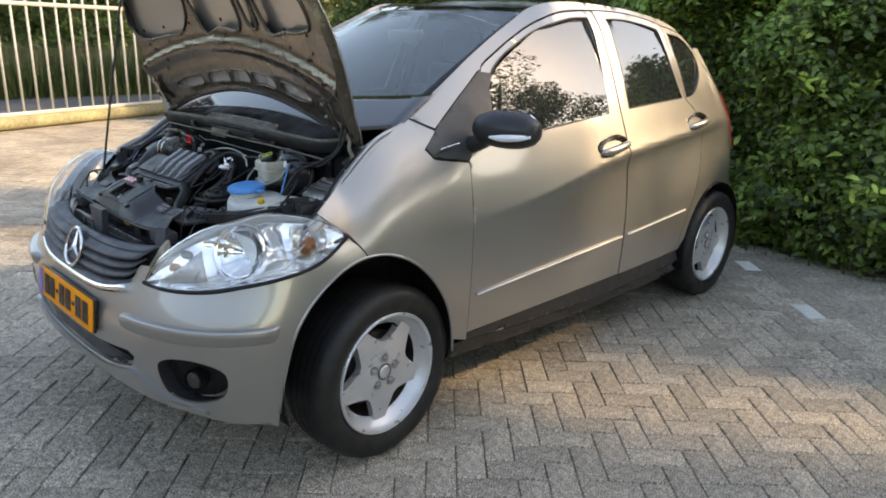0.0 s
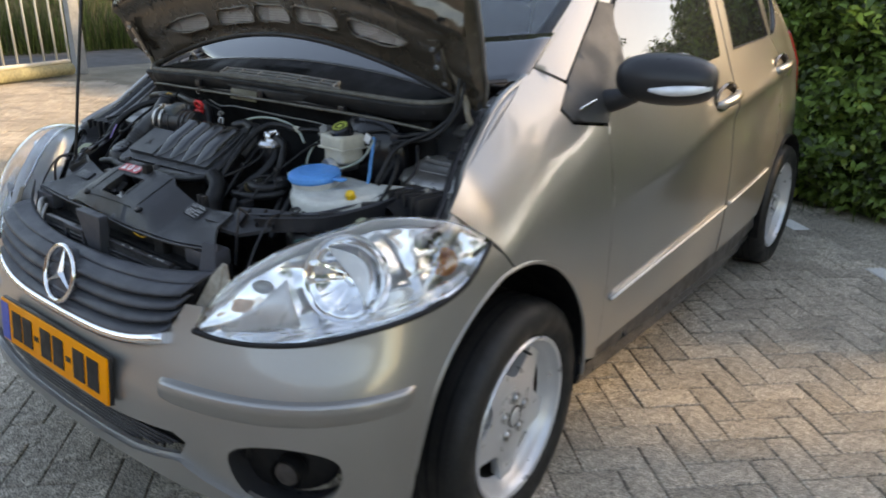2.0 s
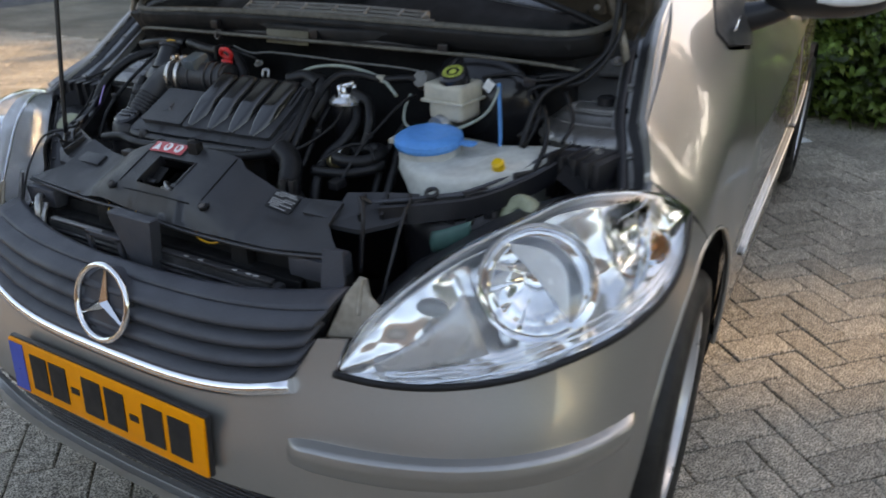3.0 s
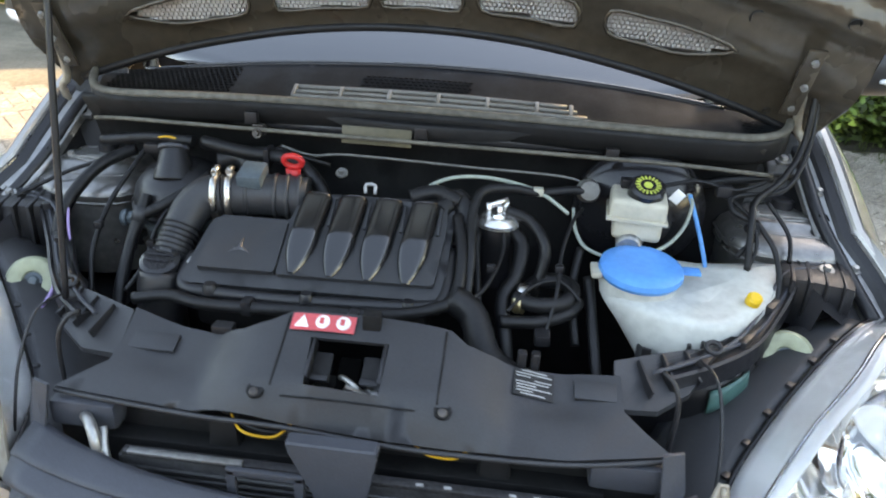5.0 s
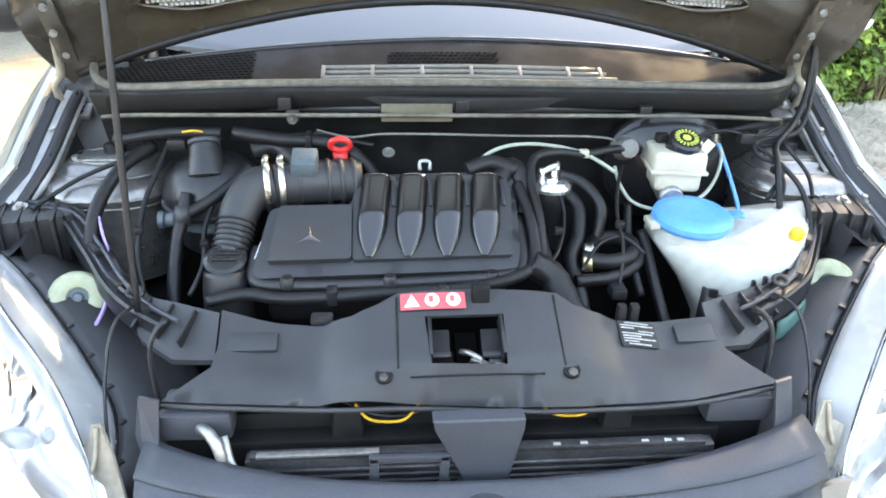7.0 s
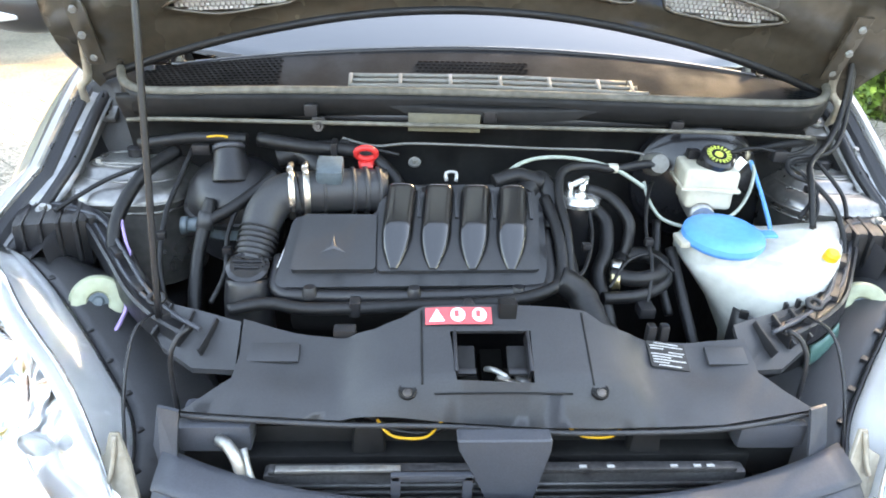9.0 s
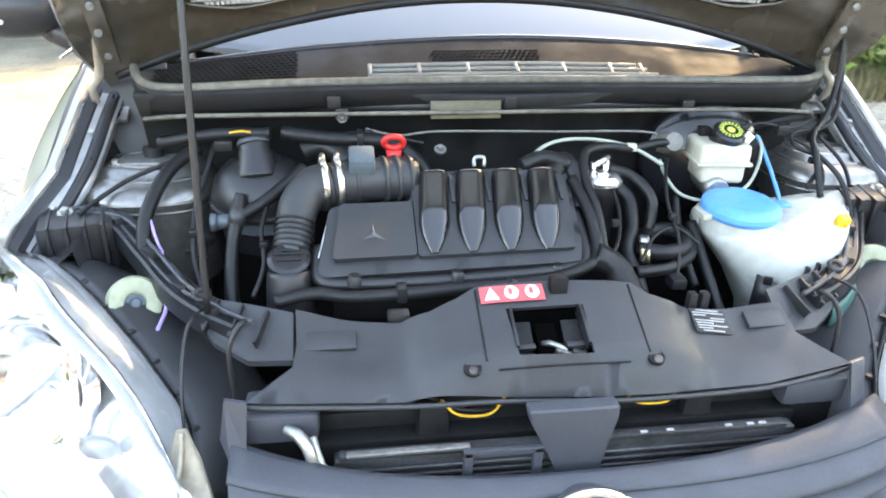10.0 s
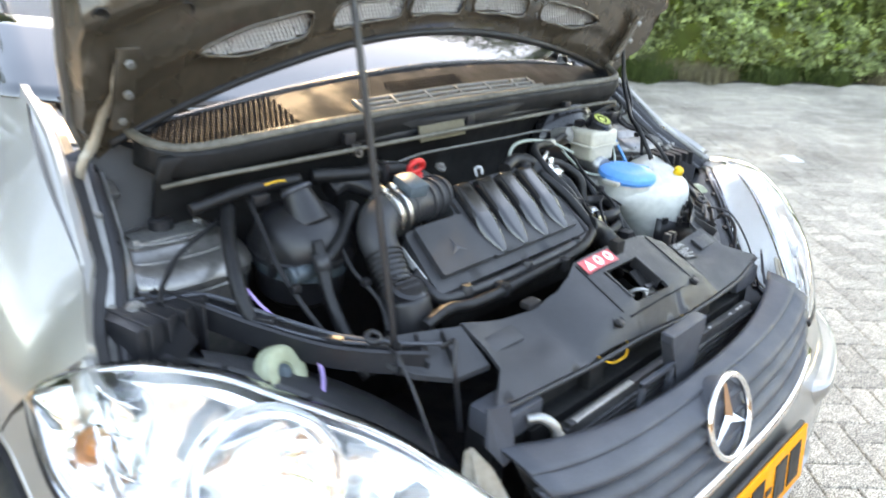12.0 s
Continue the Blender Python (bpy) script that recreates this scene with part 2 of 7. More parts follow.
tail_y = smooth_curve((0.15, 3.70), (0.45, 3.81), (0.60, 3.83), (0.75, 3.79), (0.90, 3.78), (1.15, 3.66), (1.40, 3.47), (1.62, 3.37))


def side_x(y, z):
    x = half_width(z) * taper(y)
    d = z - crease_line(y)
    x += crease_rise(y) * (math.exp(-d / 0.14) if d > 0 else math.exp(d / 0.040))
    back = min(max((y - 2.75) / 0.6, 0.0), 1.0) * min(max((z - 1.02) / 0.45, 0.0), 1.2)
    x -= 0.066 * back * back
    lift = min(max((z - hood_line(y) + 0.25) / 0.25, 0.0), 1.3)
    return x - 0.09 * lift * lift


def skin(s, z):
    """Signed s: 0 at the middle of the nose, 1 where the side begins, then metres along it, then 1 more round the tail."""
    a, sign = abs(s), (1 if s >= 0 else -1)
    if a < 1:
        n, q = nose_n(z), a * math.pi / 2
        y0 = nose_y(z)
        x = side_x(Y1, z) * math.sin(q) ** (2 / n)
        y = y0 + (Y1 - y0) * (1 - math.cos(q) ** (2 / n))
    elif a <= 1 + RUN:
        y = Y1 + a - 1
        x = side_x(y, z)
    else:
        q = min(a - 1 - RUN, 1) * math.pi / 2
        x = side_x(Y2, z) * math.cos(q) ** (2 / 3.2)
        y = Y2 + (tail_y(z) - Y2) * math.sin(q) ** (2 / 3.2)
    if sign < 0:
        x -= 0.028 * min(x / 0.45, 1.0)
    return Vector((sign * x, y, z))


def s_at(z, x=None, y=None):
    """The s of a point of the left side that is known by x on the nose, or by y anywhere."""
    n = nose_n(z)
    if x is not None:
        return math.asin(min(abs(x) / side_x(Y1, z), 1) ** (n / 2)) * 2 / math.pi
    if y >= Y1 and y <= Y2:
        return 1 + y - Y1
    if y > Y2:
        return 1 + RUN + math.asin(min((y - Y2) / (tail_y(z) - Y2), 1) ** (3.2 / 2)) * 2 / math.pi
    y0 = nose_y(z)
    return math.acos(max(1 - (y - y0) / (Y1 - y0), 0) ** (n / 2)) * 2 / math.pi

# ---- tools for meshes ----
from mathutils import geometry


def catmull(points, steps=8, closed=False):
    """A smooth line through points of any dimension."""
    pts = [np.array(p, float) for p in points]
    n, out = len(pts), []
    for i in range(n if closed else n - 1):
        if closed:
            a, b, c, d = (pts[(i + k) % n] for k in (-1, 0, 1, 2))
        else:
            a, b, c, d = pts[max(i - 1, 0)], pts[i], pts[i + 1], pts[min(i + 2, n - 1)]
        for k in range(steps):
            u = k / steps
            out.append(0.5 * (2 * b + (c - a) * u + (2 * a - 5 * b + 4 * c - d) * u * u + (3 * b - a - 3 * c + d) * u ** 3))
    if not closed:
        out.append(pts[-1])
    return out


def resample(points, step, closed=True):
    """Points along straight pieces, no further apart than step."""
    out, n = [], len(points)
    for i in range(n if closed else n - 1):
        a, b = np.array(points[i], float), np.array(points[(i + 1) % n], float)
        k = max(1, int(math.ceil(np.linalg.norm(b - a) / step)))
        out += [a + (b - a) * j / k for j in range(k)]
    if not closed:
        out.append(np.array(points[-1], float))
    return out


def inside(p, poly):
    """Which rows of p lie in the polygon."""
    p, poly = np.asarray(p, float), np.asarray(poly, float)
    hit = np.zeros(len(p), bool)
    for a, b in zip(poly, np.roll(poly, -1, 0)):
        if a[1] == b[1]:
            continue
        cross = (a[1] > p[:, 1]) != (b[1] > p[:, 1])
        hit ^= cross & (p[:, 0] < (b[0] - a[0]) * (p[:, 1] - a[1]) / (b[1] - a[1]) + a[0])
    return hit


def fill(outline, step, holes=()):
    """Triangles that fill a polygon in the plane, with grid points inside."""
    rings = [resample(outline, step)] + [resample(h, step * 0.7) for h in holes]
    ring = np.array(rings[0])
    lo, hi = ring.min(0), ring.max(0)
    gx, gy = np.meshgrid(np.arange(lo[0] + step / 2, hi[0], step), np.arange(lo[1] + step / 2, hi[1], step))
    gx = gx + (np.arange(gx.shape[0])[:, None] % 2) * step * 0.5
    grid = np.c_[gx.ravel(), gy.ravel()]
    keep = inside(grid, ring)
    for r in rings[1:]:
        keep &= ~inside(grid, r)
    edge_pts = np.concatenate(rings)
    if len(grid):
        near = np.array([np.min(((edge_pts - g) ** 2).sum(1)) > (0.45 * step) ** 2 if k else False for g, k in zip(grid, keep)])
        grid = grid[near]
    verts = [Vector((float(x), float(y))) for x, y in edge_pts] + [Vector((float(x), float(y))) for x, y in grid]
    edges, at = [], 0
    for r in rings:
        edges += [(at + i, at + (i + 1) % len(r)) for i in range(len(r))]
        at += len(r)
    v, _, f, *_ = geometry.delaunay_2d_cdt(verts, edges, [], 0, 1e-6)
    v = np.array([tuple(p) for p in v])
    mid = np.array([v[list(t)].mean(0) for t in f])
    keep = inside(mid, ring)
    for r in rings[1:]:
        keep &= ~inside(mid, np.array(r))
    return v, [tuple(t) for t, k in zip(f, keep) if k]


def shell(outline, place, step=0.03, thick=0.01, holes=(), offset=0.0, flip=False):
    """A sheet with thickness: a polygon filled in the plane and laid into space by place(a, b)."""
    v, tris = fill(outline, step, holes)
    used = sorted({i for t in tris for i in t})
    e = 1e-3
    top, low = {}, {}
    bm = bmesh.new()
    for i in used:
        a, b = v[i]
        p = place(a, b)
        da, db = place(a + e, b) - place(a - e, b), place(a, b + e) - place(a, b - e)
        n = da.cross(db)
        if n.length < 1e-12:
            n = Vector((0, 0, 1))
        n.normalize()
        n = -n if flip else n
        top[i] = bm.verts.new(p + n * offset)
        low[i] = bm.verts.new(p + n * (offset - thick))
    rim = {}
    for a, b, c in tris:
        if (v[b][0] - v[a][0]) * (v[c][1] - v[a][1]) - (v[b][1] - v[a][1]) * (v[c][0] - v[a][0]) < 0:
            b, c = c, b
        if flip:
            b, c = c, b
        bm.faces.new((top[a], top[b], top[c]))
        bm.faces.new((low[a], low[c], low[b]))
        for p, q in ((a, b), (b, c), (c, a)):
            if (q, p) in rim:
                del rim[(q, p)]
            else:
                rim[(p, q)] = True
    for p, q in rim:
        bm.faces.new((top[q], top[p], low[p], low[q]))
    bm.edges.ensure_lookup_table()
    for f in bm.faces:
        f.smooth = True
    for p, q in rim:
        for s in (top, low):
            edge = bm.edges.get((s[p], s[q]))
            if edge:
                edge.smooth = False
    return bm


def sheet(place, nu, nv, thick=0.0, u=(0, 1), v=(0, 1), closed_u=False):
    """A grid laid into space by place(u, v), with thickness inwards."""
    bm = bmesh.new()
    cols = nu if closed_u else nu + 1
    rows = [[bm.verts.new(place(u[0] + (u[1] - u[0]) * i / nu, v[0] + (v[1] - v[0]) * j / nv)) for i in range(cols)] for j in range(nv + 1)]
    for j in range(nv):
        for i in range(nu):
            k = (i + 1) % cols
            bm.faces.new((rows[j][i], rows[j][k], rows[j + 1][k], rows[j + 1][i])).smooth = True
    if thick:
        bm.normal_update()
        bmesh.ops.solidify(bm, geom=bm.faces[:], thickness=thick)
    return bm


def box(size, at=(0, 0, 0), bevel=0.004, turn=None, segments=2, taper=1.0, bm=None):
    """A block with rounded edges; taper narrows its top."""
    own = bmesh.new()
    bmesh.ops.create_cube(own, size=1.0)
    for v in own.verts:
        k = taper if v.co.z > 0 else 1.0
        v.co = Vector((v.co.x * size[0] * k, v.co.y * size[1] * k, v.co.z * size[2]))
    if bevel:
        bmesh.ops.bevel(own, geom=own.edges[:], offset=min(bevel, 0.45 * min(size)), segments=segments, profile=0.6, affect="EDGES")
    m = Matrix.Translation(at) @ (turn.to_4x4() if turn else Matrix())
    own.transform(m)
    for f in own.faces:
        f.smooth = True
    for e in own.edges:
        if len(e.link_faces) == 2 and e.calc_face_angle(0) > 0.7:
            e.smooth = False
    return own if bm is None else join(bm, own)


def join(bm, other):
    me = bpy.data.meshes.new("scrap")
    other.to_mesh(me)
    bm.from_mesh(me)
    other.free()
    bpy.data.meshes.remove(me)
    return bm


def cut_plate(points, thick):
    """A flat piece over a ring of points, with a bevelled rim."""
    bm = bmesh.new()
    ring = [Vector(q) for q in points]
    mid = sum(ring, Vector()) / len(ring)
    n = sum((((a - mid).cross(b - mid)) for a, b in zip(ring, ring[1:] + ring[:1])), Vector()).normalized()
    rows = [[bm.verts.new(mid + (q - mid) * k + n * d) for q in ring] for k, d in ((1.0, -thick / 2), (1.0, thick * 0.2), (0.95, thick / 2))]
    for a, b in zip(rows, rows[1:]):
        for i in range(len(ring)):
            j = (i + 1) % len(ring)
            bm.faces.new((a[i], a[j], b[j], b[i]))
    bm.faces.new(rows[0][::-1])
    bm.faces.new(rows[-1])
    return bm


def lathe(profile, m=None, segments=32, bm=None, squash=None):
    """A turned shape: (radius, height) pairs round z, then moved by m."""
    own = bmesh.new()
    rings = []
    for r, z in profile:
        if r < 1e-5:
            rings.append([own.verts.new((0, 0, z))])
        else:
            rings.append([own.verts.new((r * math.cos(2 * math.pi * i / segments), r * math.sin(2 * math.pi * i / segments), z)) for i in range(segments)])
    for a, b in zip(rings, rings[1:]):
        for i in range(segments):
            k = (i + 1) % segments
            if len(a) == 1 and len(b) == 1:
                continue
            if len(a) == 1:
                f = own.faces.new((a[0], b[i], b[k]))
            elif len(b) == 1:
                f = own.faces.new((a[i], a[k], b[0]))
            else:
                f = own.faces.new((a[i], a[k], b[k], b[i]))
            f.smooth = True
    own.normal_update()
    for e in own.edges:
        if len(e.link_faces) == 2 and e.calc_face_angle(0) > 0.6:
            e.smooth = False
    if squash:
        for v in own.verts:
            v.co = Vector((v.co.x * squash[0], v.co.y * squash[1], v.co.z))
    if m is not None:
        own.transform(m)
    return own if bm is None else join(bm, own)


def tube(points, radius, sides=10, steps=6, closed=False, bm=None, ribs=0.0, smooth_path=True):
    """A round hose along a smooth line; radius may be a number or one per point; ribs swell every other ring."""
    radii = [radius] * len(points) if isinstance(radius, (int, float)) else list(radius)
    line = [np.r_[p, r] for p, r in zip(points, radii)]
    line = catmull(line, steps, closed) if smooth_path else [np.array(p) for p in line]
    own, rings = bmesh.new(), []
    n = len(line)
    side = None
    for i in range(n):
        a = line[(i - 1) % n if closed else max(i - 1, 0)][:3]
        b = line[(i + 1) % n if closed else min(i + 1, n - 1)][:3]
        ahead = Vector(b - a).normalized()
        if side is None:
            side = ahead.orthogonal().normalized()
        side = (side - ahead * side.dot(ahead)).normalized()
        up = ahead.cross(side)
        r = line[i][3] * (1 + ribs * (i % 2))
        c = Vector(line[i][:3])
        rings.append([own.verts.new(c + side * (r * math.cos(2 * math.pi * k / sides)) + up * (r * math.sin(2 * math.pi * k / sides))) for k in range(sides)])
    pairs = list(zip(rings, rings[1:])) + ([(rings[-1], rings[0])] if closed else [])
    for a, b in pairs:
        for k in range(sides):
            own.faces.new((a[k], a[(k + 1) % sides], b[(k + 1) % sides], b[k])).smooth = True
    if not closed:
        own.faces.new(rings[0][::-1])
        own.faces.new(rings[-1])
    return own if bm is None else join(bm, own)


def part(name, bm, mat, parent=None, label=""):
    """Links a bmesh as one mesh object under a thing or a part."""
    me = bpy.data.meshes.new(name)
    bmesh.ops.recalc_face_normals(bm, faces=bm.faces[:]) if len(bm.faces) < 30000 else None
    bm.to_mesh(me)
    bm.free()
    me.materials.append(mat)
    ob = new(name, me)
    if parent is not None:
        ob.parent = parent
        if parent.type == "EMPTY" or parent.matrix_basis != Matrix():
            ob.matrix_parent_inverse = Matrix()
    if label:
        ob["label"] = label
    return ob


def thing(name, label, category, group="", kind="", m=None):
    ob = new(name)
    ob.empty_display_size = 0.1
    if m is not None:
        ob.matrix_basis = m
    return tagged(ob, label, category, group, kind)


def raw_mesh(name, verts, faces, mat, smooth=False):
    me = bpy.data.meshes.new(name)
    me.from_pydata([tuple(v) for v in verts], [], [tuple(int(i) for i in f) for f in faces])
    if smooth:
        me.polygons.foreach_set("use_smooth", [True] * len(me.polygons))
    me.materials.append(mat)
    return me


def turn_z(a):
    return Matrix.Rotation(a, 4, "Z")

# ---- the car: one thing, its panels cut from the skin ----
car = thing("car", "champagne-metallic compact car with its bonnet open, parked on grey pavers", "car")
SIDES = (("left", 1), ("right", -1))


def on_skin(points):
    """Outline points on the left side: (y, z), or (x, z, 'x') on the nose."""
    return [(s_at(p[1], x=p[0]) if len(p) == 3 else s_at(p[1], y=p[0]), p[1]) for p in points]


def side_place(sign):
    def place(s, z):
        return skin(sign * s, z)
    return place


def side_panel(name, outline, mat, sign, parent=None, holes=(), step=0.024, thick=0.012, offset=0.0, label=""):
    bm = shell(outline, side_place(sign), step, thick, holes, offset, flip=sign < 0)
    return part(name, bm, mat, parent or car, label)


def arc(cy, cz, r, a0, a1, n=14):
    return [(cy + r * math.cos(radians(a0 + (a1 - a0) * i / n)), cz + r * math.sin(radians(a0 + (a1 - a0) * i / n))) for i in range(n + 1)]


def rounded(points, steps=5):
    return [tuple(p) for p in catmull(points, steps, True)]


# lamp outline: upper edge from the front tip to the rear tip, then the lower edge back
LAMP_UP = [tuple(p) for p in catmull(on_skin([(0.465, 0.717, "x"), (0.51, 0.805, "x"), (0.60, 0.888, "x"), (0.31, 0.930), (0.375, 0.944), (0.48, 0.928), (0.555, 0.893), (0.588, 0.862)]), 5)]
LAMP_LOW = [tuple(p) for p in catmull(on_skin([(0.588, 0.862), (0.50, 0.812), (0.43, 0.785), (0.33, 0.762), (0.25, 0.745), (0.19, 0.728), (0.62, 0.716, "x"), (0.54, 0.713, "x"), (0.465, 0.717, "x")]), 5)]
ARCH_LINE = [tuple(q) for q in catmull([(0.318, 0.275), (0.322, 0.36), (0.335, 0.46), (0.365, 0.575), (0.41, 0.65), (0.46, 0.70), (0.51, 0.738), (0.57, 0.768), (0.64, 0.783), (0.72, 0.780), (0.80, 0.755), (0.87, 0.715), (0.94, 0.652), (1.0, 0.572), (1.04, 0.49), (1.064, 0.40), (1.072, 0.32), (1.074, 0.25)], 3)]

# bumper, one piece round the nose
half = ([(0.0, 0.352)] + on_skin([(0.30, 0.362, "x"), (0.48, 0.368, "x"), (0.60, 0.350, "x"), (0.70, 0.330, "x"), (0.20, 0.306), (0.29, 0.296)]) + on_skin([q for q in ARCH_LINE if q[0] < 0.650] + [(0.652, 0.7825), (0.621, 0.826)])
        + [(s, z - 0.004) for s, z in LAMP_LOW]
        + on_skin([(0.472, 0.745, "x"), (0.478, 0.766, "x"), (0.432, 0.762, "x"), (0.418, 0.735, "x"), (0.404, 0.708, "x"), (0.386, 0.684, "x"), (0.35, 0.668, "x"),
                   (0.30, 0.655, "x"), (0.15, 0.642, "x"), (0.0, 0.638, "x")]))
outline = half + [(-s, z) for s, z in half[::-1] if s > 1e-4]
low_half = on_skin([(0.0, 0.470, "x"), (0.25, 0.478, "x"), (0.45, 0.500, "x"), (0.485, 0.485, "x"), (0.460, 0.445, "x"), (0.30, 0.408, "x"), (0.0, 0.392, "x")])
LOW_GRILLE = low_half + [(-s, z) for s, z in low_half[::-1] if s > 1e-4]
FOG = rounded(on_skin([(0.592, 0.490, "x"), (0.66, 0.522, "x"), (0.74, 0.518, "x"), (0.785, 0.485, "x"), (0.78, 0.42, "x"), (0.74, 0.385, "x"), (0.66, 0.375, "x"), (0.605, 0.405, "x")]), 4)
bumper = part("front_bumper", shell(outline, skin, 0.035, 0.010, [LOW_GRILLE, FOG, [(-s, z) for s, z in FOG[::-1]]]), PAINT, car)
part("lower_grille", shell(LOW_GRILLE, skin, 0.05, 0.01, offset=-0.03), DEEP, bumper, "black plastic lower grille")
for k in range(6):
    z = 0.402 + 0.012 * k
    wide = 0.27 + 0.030 * k + (0.03 if k > 1 else 0)
    wide = min(wide, 0.44)
    line = [skin(s_at(z, x=abs(wide * u)) * (1 if u >= 0 else -1), z) + Vector((0, 0.014, 0)) for u in np.linspace(-1, 1, 15)]
    part("grille_bar", tube(line, 0.004, 6, 1), PLASTIC, bumper)
# lower lip
lip = on_skin([(0.0, 0.388, "x"), (0.30, 0.402, "x"), (0.46, 0.436, "x"), (0.53, 0.405, "x"), (0.62, 0.374, "x"), (0.72, 0.356, "x"), (0.73, 0.342, "x"), (0.58, 0.356, "x"), (0.30, 0.366, "x"), (0.0, 0.356, "x")])
part("bumper_lip", shell(lip + [(-s, z) for s, z in lip[::-1] if s > 1e-4], skin, 0.04, 0.012, offset=0.012), PAINT, bumper)
for side, sign in SIDES:
    # recess and fog lamp coloured near black for the shade in the opening
    side_panel("fog_recess", FOG, DEEP, sign, bumper, offset=-0.045, thick=0.006)
    wall = [skin(s, z) for s, z in FOG]
    rim = bmesh.new()
    a = [rim.verts.new((sign * p.x, p.y, p.z)) for p in wall]
    b = [rim.verts.new((sign * p.x * 0.985, p.y + 0.055, p.z)) for p in wall]
    for i in range(len(a)):
        k = (i + 1) % len(a)
        rim.faces.new((a[i], a[k], b[k], b[i])).smooth = True
    part("fog_surround", rim, TRIM, bumper)
    p = skin(s_at(0.45, x=0.69), 0.45)
    m = look((sign * p.x, p.y + 0.02, p.z), (sign * 1.1, -1.2, 0.45))
    fog = part("fog_lamp", lathe([(0.0, 0.008), (0.030, 0.006), (0.034, 0.0), (0.036, -0.03)], m @ pose(0, 0, 0.022), 20), DEEP, bumper)
    part("fog_lens", lathe([(0.0, 0.006), (0.015, 0.005), (0.026, 0.001), (0.028, -0.006)], m @ pose(0, 0, -0.004, 180), 20), BRAKE, fog)
    def strip_place(u, v, sign=sign):
        """u from the plate to the wheel, v up the strip."""
        q = s_at(0.60, x=0.405) + (s_at(0.60, y=0.322) - s_at(0.60, x=0.405)) * u
        z = 0.566 + 0.008 * u + (0.050 + 0.004 * u) * v - 0.010 * max(0.0, 1 - u / 0.06) * (v - 0.5)
        p, e = skin(sign * q, z), 1e-3
        n = (skin(sign * (q + e), z) - skin(sign * (q - e), z)).cross(skin(sign * q, z + e) - skin(sign * q, z - e)).normalized() * sign
        ends = min(u / 0.05, (1 - u) / 0.07, 1.0)
        swell = min(v / 0.6, 1.0) ** 0.8 * min((1 - v) * 9, 1.0)
        return p + n * (-0.002 + (0.016 + 0.014 * (1 - u)) * swell * ends * (2 - ends))
    bm = sheet(strip_place, 60, 14)
    part("rub_strip", bm, PAINT, bumper)

# number plate: yellow sheet with a blue band; the characters are plain bars
plate = part("number_plate", box((0.52, 0.006, 0.112), (0.008, -0.012, 0.562), 0.003, Matrix.Rotation(radians(-6), 3, "X")), PLATE, car, "yellow number plate with a blue band")


def plate_mark(x0, x1, z0, z1, name, mat, parent):
    bm = box((x1 - x0, 0.0016, z1 - z0), ((x0 + x1) / 2, -0.0042, (z0 + z1) / 2), 0)
    bm.transform(Matrix.Translation((0.008, -0.012, 0.562)) @ Matrix.Rotation(radians(-6), 4, "X"))
    return part(name, bm, mat, parent)


plate_mark(-0.255, -0.215, -0.050, 0.050, "plate_band", PLATEBLUE, plate)
for x, w in ((-0.195, 0.048), (-0.138, 0.048), (-0.044, 0.050), (0.018, 0.050), (0.115, 0.050), (0.178, 0.050)):
    plate_mark(x, x + w, -0.036, 0.038, "plate_bar", INK, plate)
for x in (-0.078, 0.080):
    plate_mark(x, x + 0.022, -0.006, 0.006, "plate_dash", INK, plate)
part("plate_holder", box((0.524, 0.010, 0.116), (0.008, -0.004, 0.562), 0.003, Matrix.Rotation(radians(-6), 3, "X")), TRIM, plate)

# grille with four louvres and the ring badge
def grille_at(u, f, push=0.0):
    wide = 0.394 + (0.437 - 0.394) * f ** 0.8
    x = u * wide
    z = (0.652 + 0.040 * abs(x / 0.394) ** 3.4) * (1 - f) + (0.778 + 0.026 * abs(x / 0.437) ** 3) * f
    p = skin(s_at(z, x=x) * (1 if x >= 0 else -1), z)
    return Vector((p.x, p.y - push, p.z))


grille = part("grille_backing", sheet(lambda u, v: grille_at(u, v, -0.035), 24, 6, 0.004, (-1, 1)), DEEP, car)
for k in range(4):
    f0, f1 = k * 0.25 + 0.006, k * 0.25 + 0.262

    def louvre(u, v, f0=f0, f1=min(f1, 1.0)):
        tuck = math.sin(min(v, 1) * math.pi * 0.5)
        return grille_at(u, f0 + (f1 - f0) * v, 0.010 - 0.026 * tuck * tuck + 0.012 * math.sin(v * math.pi))
    part("louvre", sheet(louvre, 30, 6, 0.006, (-1, 1)), GRILLE, grille)
part("grille_cap", sheet(lambda u, v: grille_at(u, 1.0, -0.006) + Vector((0, (0.030 + 0.030 * u * u) * v, 0.009 * math.sin(math.pi * 0.5 * v))), 30, 5, 0.006, (-1, 1)), GRILLE, grille)
chrome = [grille_at(u, 0.0) + Vector((0, -0.006, -0.006)) for u in np.linspace(-1.02, 1.02, 25)]
part("chrome_strip", tube(chrome, 0.0135, 10, 1), CHROME, grille, "chrome strip under the grille")
badge_pose = Matrix.Translation((0, 0.056, 0.730)) @ Matrix.Rotation(radians(-18), 4, "X")
badge = part("badge_mount", lathe([(0.0, 0.010), (0.058, 0.008), (0.062, 0.0), (0.062, -0.03)], badge_pose @ pose(0, 0, 0, 90), 32), GRILLE, grille)
ring = bmesh.new()
rows = []
for i in range(48):
    a = 2 * math.pi * i / 48
    rows.append([ring.verts.new(badge_pose @ Vector(((0.066 + 0.0062 * math.cos(b)) * math.cos(a), -0.016 + 0.0062 * math.sin(b), (0.066 + 0.0062 * math.cos(b)) * math.sin(a)))) for b in np.linspace(0, 2 * math.pi, 8, endpoint=False)])
